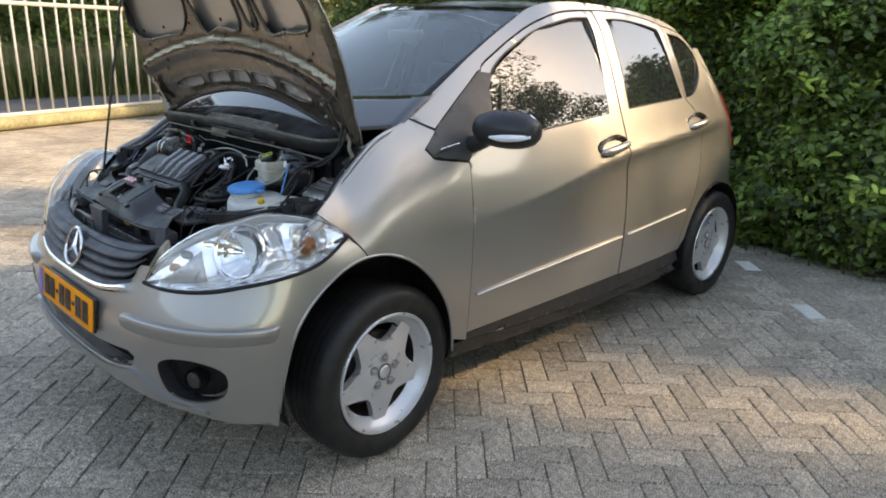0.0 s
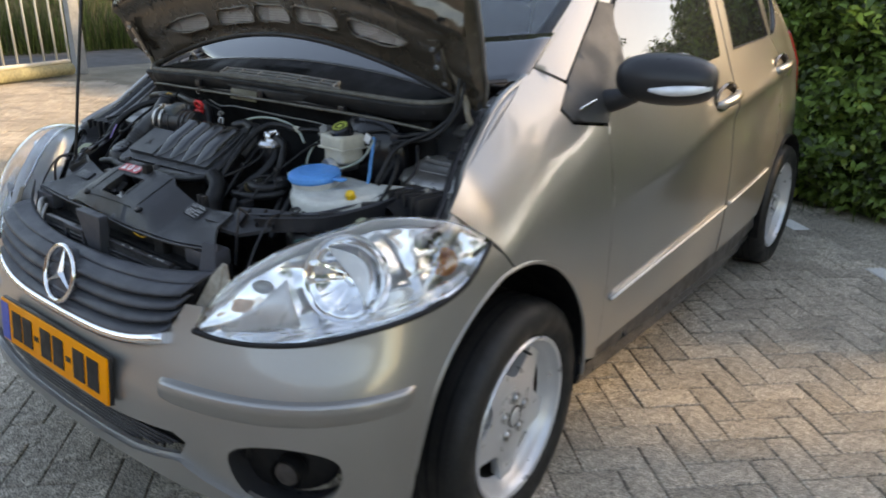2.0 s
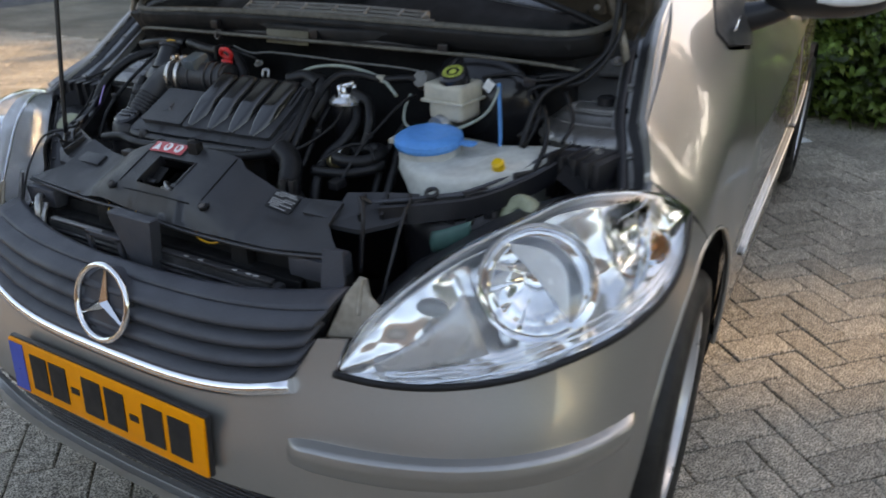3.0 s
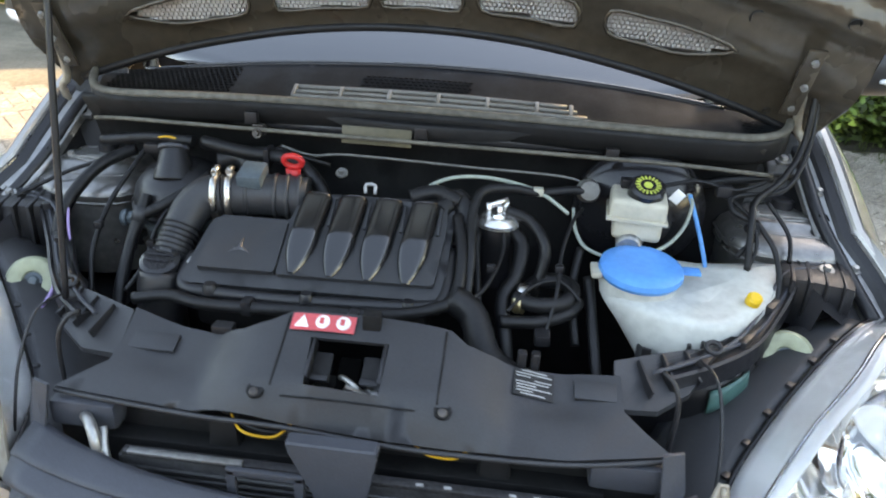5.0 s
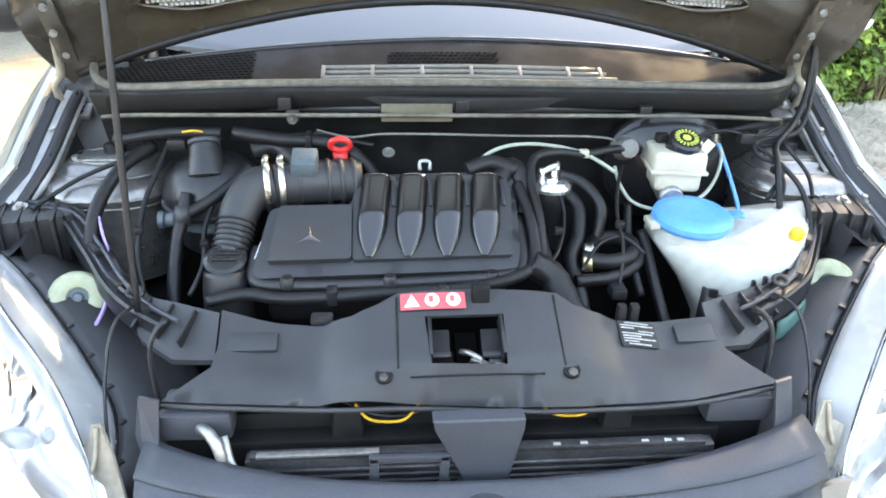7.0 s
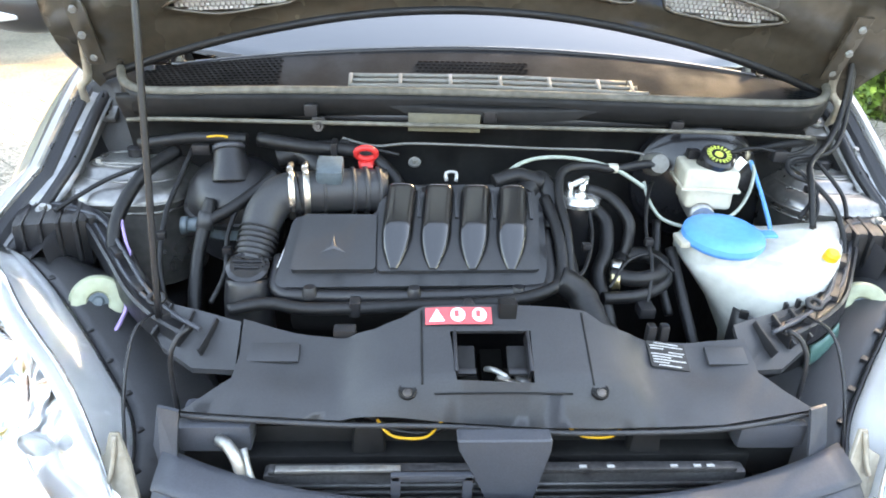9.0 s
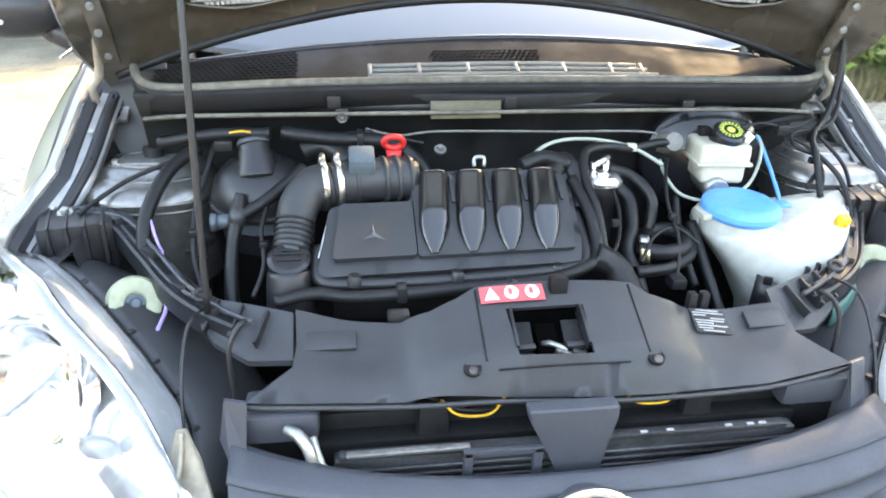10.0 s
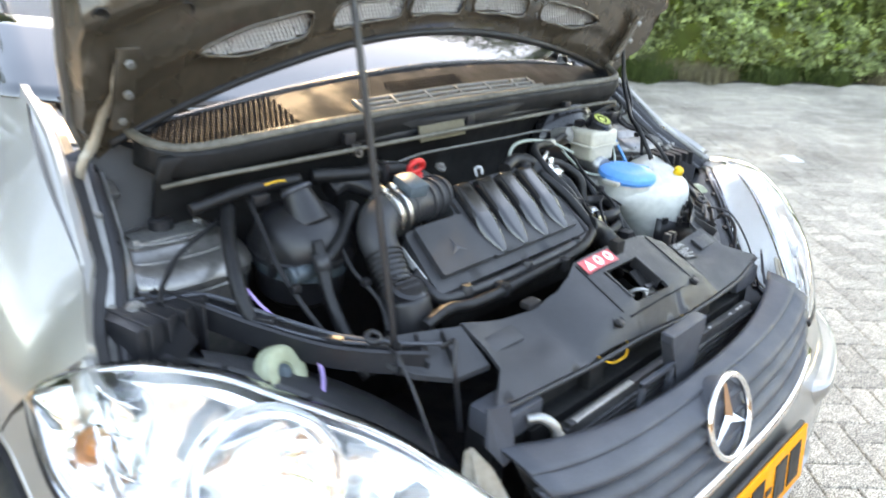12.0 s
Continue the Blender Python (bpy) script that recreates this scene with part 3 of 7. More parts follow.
for i in range(48):
    for k in range(8):
        ring.faces.new((rows[i][k], rows[i][(k + 1) % 8], rows[(i + 1) % 48][(k + 1) % 8], rows[(i + 1) % 48][k])).smooth = True
part("badge_ring", ring, CHROME, grille, "chrome ring badge")
spokes = bmesh.new()
for k in range(3):
    m = badge_pose @ Matrix.Rotation(radians(120 * k), 4, "Y")
    v = [spokes.verts.new(m @ Vector(p)) for p in ((-0.011, -0.014, 0), (0, -0.022, 0), (0.011, -0.014, 0), (-0.0015, -0.014, 0.062), (0, -0.016, 0.063), (0.0015, -0.014, 0.062))]
    spokes.faces.new((v[0], v[1], v[4], v[3]))
    spokes.faces.new((v[1], v[2], v[5], v[4]))
    spokes.faces.new((v[0], v[3], v[4], v[5], v[2]))
part("badge_spokes", spokes, CHROME, grille)


# headlamps: a raked lens between the bumper's edge and an edge that runs back beside the engine
LAMP_IN = [(0.468, 0.13, 0.726), (0.48, 0.19, 0.748), (0.505, 0.250, 0.782), (0.55, 0.305, 0.822), (0.59, 0.347, 0.853), (0.64, 0.397, 0.884), (0.685, 0.440, 0.903), (0.722, 0.472, 0.912), (0.775, 0.53, 0.892)]


def along_line(points):
    """A function of 0..1 along a line of points, by length."""
    pts = np.array([tuple(q) for q in points])
    run = np.r_[0, np.cumsum(np.linalg.norm(np.diff(pts, axis=0), axis=1))]
    return lambda u: Vector([float(np.interp(u * run[-1], run, pts[:, k])) for k in range(3)])


LOW_LINE = {sgn: along_line([skin(sgn * s, z) for s, z in LAMP_LOW[::-1]]) for _, sgn in SIDES}
CREST = {sgn: along_line([skin(sgn * s, z) for s, z in LAMP_UP]) for _, sgn in SIDES}
LAMP_EDGE = {}
for _, sgn in SIDES:
    pull = 0.0 if sgn > 0 else 0.022
    LAMP_EDGE[sgn] = along_line(catmull([tuple(LOW_LINE[sgn](0))] + [(sgn * (x - pull * min(1, k / 2)), y + 0.6 * pull * min(1, k / 2), z) for k, (x, y, z) in enumerate(LAMP_IN)] + [tuple(LOW_LINE[sgn](1))], 4))


def lens_at(u, v, sign, sink=0.0):
    """u from the front tip to the rear tip, v from the lower edge to the upper, sink below the lens."""
    low, top, up = LOW_LINE[sign](u), CREST[sign](u), LAMP_EDGE[sign](u)
    out = Vector((0.36, -0.80, 0.47)).lerp(Vector((0.85, -0.35, 0.42)), u)
    mid = low.lerp(top, 0.5) + Vector((sign * out.x, out.y, out.z)) * (0.020 * math.sin(math.pi * u) ** 0.6)
    out = out.lerp(Vector((0.1, -0.25, 0.9)), min(max((v - 0.55) / 0.3, 0), 1)).normalized()
    line = [low - (mid - low), low, mid, top, up, up + (up - top)]
    k = min(int(max(v, 0) * 3), 2)
    w = v * 3 - k
    a, b, c, d = line[k:k + 4]
    q = 0.5 * (2 * b + (c - a) * w + (2 * a - 5 * b + 4 * c - d) * w * w + (3 * b - a - 3 * c + d) * w ** 3)
    return q - Vector((sign * out.x, out.y, out.z)) * sink


def headlamp(sign):
    lens = part("headlamp", sheet(lambda u, v: lens_at(u, v, sign, -0.002), 44, 16, 0.004), LENS, car, "clear headlamp with chrome reflectors")
    lens.visible_shadow = False

    def bezel_at(u, v):
        edge = min(u * 7, (1 - u) * 5, v * 4.5, (1 - v) * 4, 1.0)
        well = 0.062 * math.exp(-((u - 0.50) / 0.19) ** 4 - ((v - 0.33) / 0.30) ** 4) + 0.034 * math.exp(-((u - 0.80) / 0.08) ** 4 - ((v - 0.34) / 0.2) ** 4)
        flute = 0.0022 * abs((u * 13 + 2.2 * v) % 1.0 * 2 - 1) + 0.0012 * math.sin(34 * v + 9 * u)
        return lens_at(u, v, sign, 0.004 + (0.040 + well + flute) * edge ** 0.8)
    part("lamp_bezel", sheet(bezel_at, 78, 26, 0.002), BEZEL, lens)
    part("lamp_seal", tube([tuple(lens_at(u, 0.0, sign, -0.001) + Vector((0, 0, -0.002))) for u in np.linspace(0, 1, 40)], 0.0065, 6, 2), RUBBER, lens)
    part("lamp_edge", tube([tuple(lens_at(u, 1.0, sign, 0.004)) for u in np.linspace(0.02, 1, 36)], 0.006, 6, 2), GLOSS, lens)
    # the wide clear flange above the bowls
    part("lens_flange", sheet(lambda u, v: lens_at(u, 0.72 + 0.27 * v, sign, 0.008 + 0.004 * v), 40, 4, 0.002, (0.06, 0.90)), LAMPGREY, lens)
    part("flange_step", tube([tuple(lens_at(u, 0.80, sign, 0.006)) for u in np.linspace(0.08, 0.86, 30)], 0.004, 6, 2), REFLECTOR, lens)

    def bowl(name, u, v, sink, r, depth, mat, aim, squash=(1, 1)):
        at = lens_at(u, v, sign, sink)
        m = look(tuple(at), (at.x + sign * aim[0], at.y + aim[1], at.z + aim[2])) @ pose(0, 0, 0, 180)
        prof = [(0.0, -depth)] + [(r * k / 8, -depth + depth * (k / 8) ** 2) for k in range(1, 9)] + [(r * 1.06, 0.003), (r * 1.08, -0.004)]
        return part(name, lathe(prof, m, 28, squash=squash), mat, lens), m

    main, m = bowl("reflector", 0.49, 0.36, 0.046, 0.084, 0.060, REFLECTOR, (0.42, -1.0, 0.34))
    part("reflector_ring", lathe([(0.085, -0.002), (0.087, 0.002), (0.089, 0.002), (0.092, -0.006), (0.092, -0.024)], m, 44), REFLECTOR, lens)

    def facets(u, v):
        """Mirror sectors in the upper, outer half of the bowl, each tilted a little."""
        a, r = math.pi * (-0.30 + 1.02 * u), 0.014 + 0.064 * v
        tilt = (0.0, 0.007, 0.002, 0.009, 0.003, 0.006)[int(u * 5.999)]
        return m @ Vector((sign * r * math.cos(a), r * math.sin(a), -0.052 + 0.046 * v * v + tilt * v))
    part("inner_reflector", sheet(facets, 48, 6, 0.0015), CHROME, lens)
    # a satin screen that cuts across the bowl, with a curved edge
    part("bowl_screen", sheet(lambda u, v: m @ Vector((sign * (0.052 - 0.100 * u - 0.034 * v * math.sin(math.pi * u)), -0.060 + 0.112 * u - 0.030 * v * math.sin(math.pi * u), -0.016 - 0.022 * math.sin(math.pi * u) + 0.010 * v)), 20, 6, 0.0015), LAMPGREY, lens)
    bowl("position_lamp", 0.27, 0.46, 0.026, 0.016, 0.014, GREYSTEEL, (0.3, -1.0, 0.3), (1.4, 0.8))
    turn, m4 = bowl("reflector", 0.78, 0.29, 0.020, 0.027, 0.020, REFLECTOR, (0.8, -0.9, 0.3), (1.0, 1.05))
    part("indicator_bulb", lathe([(0.0, 0.004), (0.007, 0.002), (0.0115, -0.005), (0.0125, -0.014), (0.010, -0.026)], m4, 18), AMBER, lens, "amber indicator bulb")
    # swept mirror blades between the main bowl and the indicator
    for k in range(4):
        part("mirror_blade", sheet(lambda u, v, k=k: lens_at(0.64 + 0.030 * k + 0.11 * u + 0.022 * v, 0.10 + 0.13 * k + 0.20 * u * u + 0.03 * v, sign, 0.036 - 0.020 * v - 0.006 * math.sin(math.pi * u)), 14, 3, 0.0015), CHROME if k % 2 else REFLECTOR, lens)
    # fine steps along the lower edge and a grey wedge towards the nose
    for k in range(3):
        part("bezel_line", tube([tuple(lens_at(u, 0.045 + 0.030 * k, sign, 0.012 + 0.005 * k)) for u in np.linspace(0.10 + 0.02 * k, 0.86, 30)], 0.0016, 5, 2), REFLECTOR, lens)
    part("bezel_wedge", sheet(lambda u, v: lens_at(0.10 + 0.24 * u, 0.13 + (0.10 + 0.22 * u) * v, sign, 0.020 + 0.010 * u), 10, 5, 0.0015), LAMPSHADE, lens)


for side, sign in SIDES:
    headlamp(sign)

# front wings, doors, quarter panels, sills and roof rails
G = 0.0028
WING = (on_skin([(0.657, 0.7825)] + [q for q in ARCH_LINE if q[0] > 0.660 and (q[0] < 0.8 or q[1] > 0.350)]) + on_skin([(1.147 - G, 0.346), (1.15 - G, 0.60), (1.16 - G, 0.85), (1.17 - G, 1.035), (1.01, 1.058), (0.985, 1.093), (1.06, 1.150), (0.985, 1.192)])
        + on_skin([(0.90, 1.160), (0.80, 1.108), (0.68, 1.035), (0.59, 0.983), (0.51, 0.938)]) + on_skin([(0.555, 0.897), (0.594, 0.866), (0.626, 0.827)]))
def flow(points, steps=4):
    """A smooth run of outline points."""
    return [tuple(q) for q in catmull(points, steps)]


SAIL = on_skin([(0.992, 1.096), (1.012, 1.066), (1.17, 1.043), (1.20, 1.080), (1.33, 1.094), (1.341, 1.19)] + flow([(1.372, 1.285), (1.428, 1.343)]) + [(1.375, 1.351), (1.22, 1.256), (1.07, 1.158)])
WIN_F = on_skin(flow([(1.340, 1.104), (1.344, 1.19), (1.375, 1.283)])[:-1] + flow([(1.375, 1.283), (1.43, 1.345), (1.53, 1.407), (1.66, 1.467), (1.78, 1.518), (1.89, 1.549), (2.03, 1.573), (2.165, 1.580)])
                + flow([(2.172, 1.49), (2.160, 1.34), (2.135, 1.162)]) + flow([(1.88, 1.142), (1.60, 1.120), (1.36, 1.104)])[:-1])
WIN_R = on_skin(flow([(2.320, 1.174), (2.330, 1.33), (2.325, 1.50), (2.325, 1.578)]) + flow([(2.40, 1.581), (2.52, 1.578), (2.68, 1.562), (2.795, 1.543)])
                + flow([(2.832, 1.43), (2.865, 1.29), (2.893, 1.200)]) + flow([(2.75, 1.194), (2.59, 1.188), (2.45, 1.181)]))
WIN_Q = on_skin(flow([(2.950, 1.200), (2.942, 1.35), (2.908, 1.525)]) + flow([(3.05, 1.512), (3.15, 1.480), (3.222, 1.435), (3.245, 1.375), (3.21, 1.312), (3.15, 1.265), (3.06, 1.218), (2.99, 1.202)]))
CUT = flow([(1.39, 1.352), (1.42, 1.378), (1.53, 1.430), (1.66, 1.490), (1.80, 1.549), (1.95, 1.592), (2.16, 1.610), (2.36, 1.615), (2.57, 1.608), (2.77, 1.583), (2.86, 1.563)], 4)
DOOR_F = (on_skin([(1.145 + G, 0.375), (1.15 + G, 0.60), (1.16 + G, 0.85), (1.172 + G, 1.04), (1.20, 1.078), (1.325, 1.090), (1.331, 1.19)] + flow([(1.362, 1.285), (1.405, 1.338)]) + [q for q in CUT if q[0] < 2.236]
                  + [(2.238 - G, 1.611), (2.246 - G, 1.36), (2.244 - G, 1.15), (2.25 - G, 0.80), (2.25 - G, 0.375)]))
DOOR_R = on_skin([(2.25 + G, 0.375), (2.25 + G, 0.80), (2.244 + G, 1.15), (2.246 + G, 1.36), (2.238 + G, 1.612)] + [q for q in CUT if q[0] > 2.25][:-1]
                 + flow([(2.852, 1.560), (2.880, 1.43), (2.905, 1.30), (2.925, 1.20), (2.985, 1.155), (3.05, 1.08), (3.075, 1.0), (3.07, 0.85), (3.02, 0.68), (2.93, 0.52), (2.885, 0.40)]) + [(2.86, 0.375)])
RAIL = on_skin([(0.988, 1.198), (1.066, 1.160), (1.22, 1.260), (1.375, 1.356)] + [(y, z + 0.006) for y, z in CUT] + [(2.95, 1.558), (3.08, 1.536)]
               + flow([(3.06, 1.556), (2.88, 1.597), (2.60, 1.632), (2.36, 1.644), (2.10, 1.646), (1.93, 1.636), (1.82, 1.608), (1.72, 1.562), (1.59, 1.503), (1.46, 1.443), (1.34, 1.385), (1.16, 1.289)]))
def pane_panel(loop, sign, owner):
    """A side window on an even, gently curved surface fitted to its opening."""
    ring = np.array(resample(loop, 0.03))
    body = np.array([tuple(skin(q, z)) for q, z in ring])
    bow = lambda y, z: 0.30 * (z - 1.33) ** 2 + 0.04 * (y - 2.1) ** 2
    flat = lambda y, z: np.stack([np.ones_like(y), y, z], -1)
    k = np.linalg.lstsq(flat(body[:, 1], body[:, 2]), body[:, 0] + bow(body[:, 1], body[:, 2]), rcond=None)[0]

    def place(q, z):
        y = skin(q, z).y
        x = k[0] + k[1] * y + k[2] * z - bow(y, z)
        return Vector((sign * (x - (0.028 if sign < 0 else 0.0)), y, z))
    pane = part("window_pane", shell(loop, place, 0.06, 0.004, offset=-0.006, flip=sign < 0), TINTED, owner)
    pane.visible_shadow = False
    return pane


R_ARCH = (3.315, 0.35, 0.355)
QUARTER = (on_skin([(2.865, 0.372)] + flow([(2.89, 0.40), (2.936, 0.52), (3.026, 0.68), (3.076, 0.85), (3.081, 1.0), (3.056, 1.082), (2.990, 1.160), (2.931, 1.203), (2.911, 1.30), (2.886, 1.43), (2.858, 1.562)])
                   + flow([(2.95, 1.552), (3.08, 1.531), (3.17, 1.500), (3.25, 1.450), (3.32, 1.38), (3.40, 1.265), (3.47, 1.14), (3.55, 0.95), (3.60, 0.80), (3.64, 0.66)]))
           + on_skin(arc(*R_ARCH, 35, 166, 14)) + on_skin([(2.90, 0.372)]))
SILL = on_skin([(1.062, 0.284), (1.066, 0.344), (1.15, 0.338), (1.46, 0.310), (2.04, 0.284), (2.60, 0.284), (2.96, 0.290), (2.97, 0.222), (2.0, 0.232), (1.4, 0.260)])
SILL_TOP = on_skin([(1.150, 0.341), (1.150, 0.370), (2.885, 0.370), (2.95, 0.294), (2.60, 0.288), (2.04, 0.288), (1.46, 0.314)])
TAIL_LAMP = on_skin([(3.44, 1.20), (3.52, 1.19), (3.60, 1.02), (3.63, 0.90), (3.57, 0.88), (3.53, 1.0)])

for side, sign in SIDES:
    wing = side_panel("front_wing", WING, PAINT, sign)
    lip_line = [skin(sign * s_at(z, y=y), z) for y, z in ARCH_LINE]
    part("arch_lip", tube([(q.x - sign * 0.003, q.y, q.z) for q in lip_line if q.z > 0.30], 0.006, 8, 1), PAINT, wing)
    door = side_panel("front_door", DOOR_F, PAINT, sign, holes=[WIN_F], step=0.018, offset=-0.003)
    pane_panel(WIN_F, sign, door)
    side_panel("sail_panel", SAIL, SAILGREY, sign, door, offset=0.003)
    rear = side_panel("rear_door", DOOR_R, PAINT, sign, holes=[WIN_R], step=0.018)
    pane_panel(WIN_R, sign, rear)
    quarter = side_panel("quarter_panel", QUARTER, PAINT, sign, holes=[WIN_Q])
    pane_panel(WIN_Q, sign, quarter)
    side_panel("roof_rail", RAIL, PAINT, sign)
    # dark sheets behind the door gaps, for the shade in them
    for y0, y1, z0, z1 in ((1.125, 1.185, 0.30, 1.035), (2.225, 2.270, 0.36, 1.16), (2.215, 2.265, 1.16, 1.60), (3.04, 3.10, 0.80, 1.08)):
        side_panel("door_seam", on_skin([(y0, z0), (y1, z0), (y1 + 0.01, z1), (y0 + 0.01, z1)]), DEEP, sign, offset=-0.022, thick=0.004, step=0.06)
    side_panel("sill_panel", SILL_TOP, TRIM, sign, offset=-0.006)
    side_panel("sill", SILL, GLOSS, sign, offset=-0.008, label="black plastic sill")
    side_panel("tail_lamp", TAIL_LAMP, REDLENS, sign, offset=0.008, thick=0.02, label="red tail lamp")
    # seals round the side windows, and the chrome-like belt strip
    for name, loop, owner in (("window_seal", WIN_F, door), ("window_seal", WIN_R, rear), ("window_seal", WIN_Q, quarter)):
        pts = [skin(s, z) for s, z in resample(loop, 0.02)]
        part(name, tube([(sign * (p.x - 0.002), p.y, p.z) for p in pts], 0.0042, 6, 1, True), TRIM, owner)
    # dark tube added along the front door's gap to keep it shaded
    edge_line = [(1.1455, 0.37), (1.1470, 0.48), (1.1485, 0.60), (1.1535, 0.72), (1.1585, 0.85), (1.1635, 0.94), (1.1680, 1.02)]
    pts = [skin(s_at(z, y=y), z) for y, z in edge_line]
    part("door_gap_seal", tube([(sign * (p.x - 0.0032), p.y, p.z) for p in pts], 0.0034, 8, 3), RUBBER, door)
    # rubbing strips on the doors with a pale inlay
    for owner, y0, y1, z0, z1 in ((door, 1.185, 2.225, 0.527, 0.572), (rear, 2.275, 2.90, 0.574, 0.600)):
        line = [(y0 + (y1 - y0) * i / 12, z0 + (z1 - z0) * i / 12) for i in range(13)]
        band = [(s_at(z, y=y), z - 0.004) for y, z in line] + [(s_at(z, y=y), z + 0.009) for y, z in line[::-1]]
        strip = side_panel("rub_strip", band, PAINT, sign, owner, offset=0.006, thick=0.010)
        pts = [skin(s_at(z, y=y), z + 0.003) for y, z in line]
        part("strip_inlay", tube([(sign * (p.x + 0.0065), p.y, p.z) for p in pts], 0.0040, 8, 1), INLAY, strip)
    # door handles in their dished cups
    for owner, y, z, x in ((door, 2.125, 1.012, 0.0), (rear, 3.005, 1.064, 0.0)):
        p = skin(s_at(z, y=y), z)
        cup = lathe([(0.0, -0.014), (0.030, -0.010), (0.046, 0.0), (0.052, 0.004), (0.056, -0.002)], None, 28)
        cup.transform(Matrix.Translation((sign * p.x, y, z)) @ Matrix.Rotation(radians(90 * sign), 4, "Y") @ Matrix.Diagonal((1.06, 2.25, 1.5, 1)))
        # cup takes the darker bonnet paint for the shade in its dish
        cup = part("handle_cup", cup, UNDERPAINT, owner)
        bar = [(sign * (p.x + q), y + d, z + 0.012 * d / 0.09) for d, q in ((-0.108, -0.006), (-0.085, 0.014), (0.0, 0.026), (0.085, 0.014), (0.108, -0.006))]
        part("door_handle", tube(bar, [0.010, 0.017, 0.020, 0.017, 0.010], 12, 5), PAINT, owner)
    # mirrors
    p = skin(s_at(1.10, y=1.20), 1.10)
    head = bmesh.new()
    prof = []
    for i in range(13):
        a = math.pi * i / 12
        prof.append((0.078 * math.sin(a) ** 0.62 if 0 < i < 12 else 0.0, -0.098 * math.cos(a)))
    lathe(prof, Matrix.Translation((sign * (p.x + 0.150), 1.215, 1.168)) @ Matrix.Rotation(radians(90), 4, "Y") @ Matrix.Rotation(radians(-10 * sign), 4, "X") @ Matrix.Diagonal((0.86, 0.98, 1.32, 1)), 28, head)
    mirror = part("door_mirror", head, TRIM, door, "black plastic door mirror")
    part("mirror_foot", tube([(sign * (p.x - 0.01), 1.20, 1.095), (sign * (p.x + 0.05), 1.20, 1.115), (sign * (p.x + 0.10), 1.21, 1.15)], [0.035, 0.028, 0.03], 12, 5), TRIM, mirror)
    part("mirror_indicator", tube([(sign * (p.x + 0.135), 1.139, 1.146), (sign * (p.x + 0.18), 1.143, 1.147), (sign * (p.x + 0.235), 1.166, 1.152), (sign * (p.x + 0.270), 1.20, 1.158)], [0.004, 0.012, 0.013, 0.008], 8, 5), LAMPGREY, mirror, "clear indicator strip")
    part("mirror_glass", lathe([(0.0, 0.002), (0.066, 0.0), (0.066, -0.01)], Matrix.Translation((sign * (p.x + 0.155), 1.287, 1.172)) @ pose(0, 0, 0, -90) @ Matrix.Diagonal((1.3, 0.9, 1, 1)), 24), CHROME, mirror)
    p = skin(s_at(1.085, y=1.09), 1.085)
    part("sail_badge", tube([(sign * (p.x + 0.006), 1.035, 1.094), (sign * (p.x - 0.001), 1.10, 1.100), (sign * (p.x - 0.006), 1.155, 1.108)], [0.003, 0.006, 0.003], 6, 4), CHROME, door)

# tail: bumper, hatch and rear glass close the body
tail = ([(s_at(0.66, y=3.665), 0.655)] + on_skin(arc(*R_ARCH, 34, -8, 6)) + on_skin([(3.66, 0.25)]) + [(2 + RUN, 0.25), (2 + RUN, 0.655)])
for side, sign in SIDES:
    side_panel("rear_bumper", tail, PAINT, sign, step=0.06)
hatch = [(s_at(0.66, y=3.65), 0.662), (s_at(0.80, y=3.61), 0.80), (s_at(0.95, y=3.56), 0.95), (s_at(1.14, y=3.48), 1.14), (s_at(1.265, y=3.41), 1.265), (s_at(1.38, y=3.33), 1.38), (s_at(1.45, y=3.26), 1.45), (2 + RUN, 1.47), (2 + RUN, 0.662)]
for side, sign in SIDES:
    side_panel("tailgate_skin", hatch, PAINT, sign, step=0.06)


# roof and windscreen
def roof_at(x, y):
    edge = skin(s_at(1.61, y=min(max(y, 1.82), 3.0)), 1.61).x
    drop = smooth_curve((1.75, 1.600), (2.0, 1.650), (2.4, 1.662), (2.9, 1.610), (3.4, 1.47))(y)
    return Vector((x * 0.57, y, drop - 0.030 * x * x))


part("roof_panel", sheet(lambda u, v: roof_at(u, 1.80 + 1.6 * v), 16, 24, 0.01, (-1.0, 1.0)), ROOFGLASS, car, "black glass roof panel")


def screen_at(u, v):
    """u across from -1 to 1, v up the glass."""
    v = max(v, 0.0)
    edge_y = 0.985 + (1.86 - 0.985) * v
    edge_z = 1.19 + (1.608 - 1.19) * v ** 0.93
    mid_y = 0.86 + (1.74 - 0.86) * v
    mid_z = 1.135 + (1.615 - 1.135) * v ** 0.90
    wide = 0.700 + (0.545 - 0.700) * v
    k = abs(u) ** 2.2
    return Vector((wide * u, mid_y + (edge_y - mid_y) * k, mid_z + (edge_z - mid_z) * k))


screen = part("windscreen", sheet(screen_at, 24, 18, 0.005, (-1, 1)), GLASS, car)
screen.visible_shadow = False
part("screen_band", sheet(lambda u, v: (screen_at(u, v) if v > 0 else screen_at(u, 0) + (screen_at(u, 0.08) - screen_at(u, 0)) * (v / 0.08)) + Vector((0, -0.004, 0.004)), 24, 6, 0.003, (-1, 1), (-0.05, 0.17)), SCREENBAND, screen, "black band along the windscreen foot")

# ---- wheels ----
TYRE_R = 0.321
RIM = 1.03


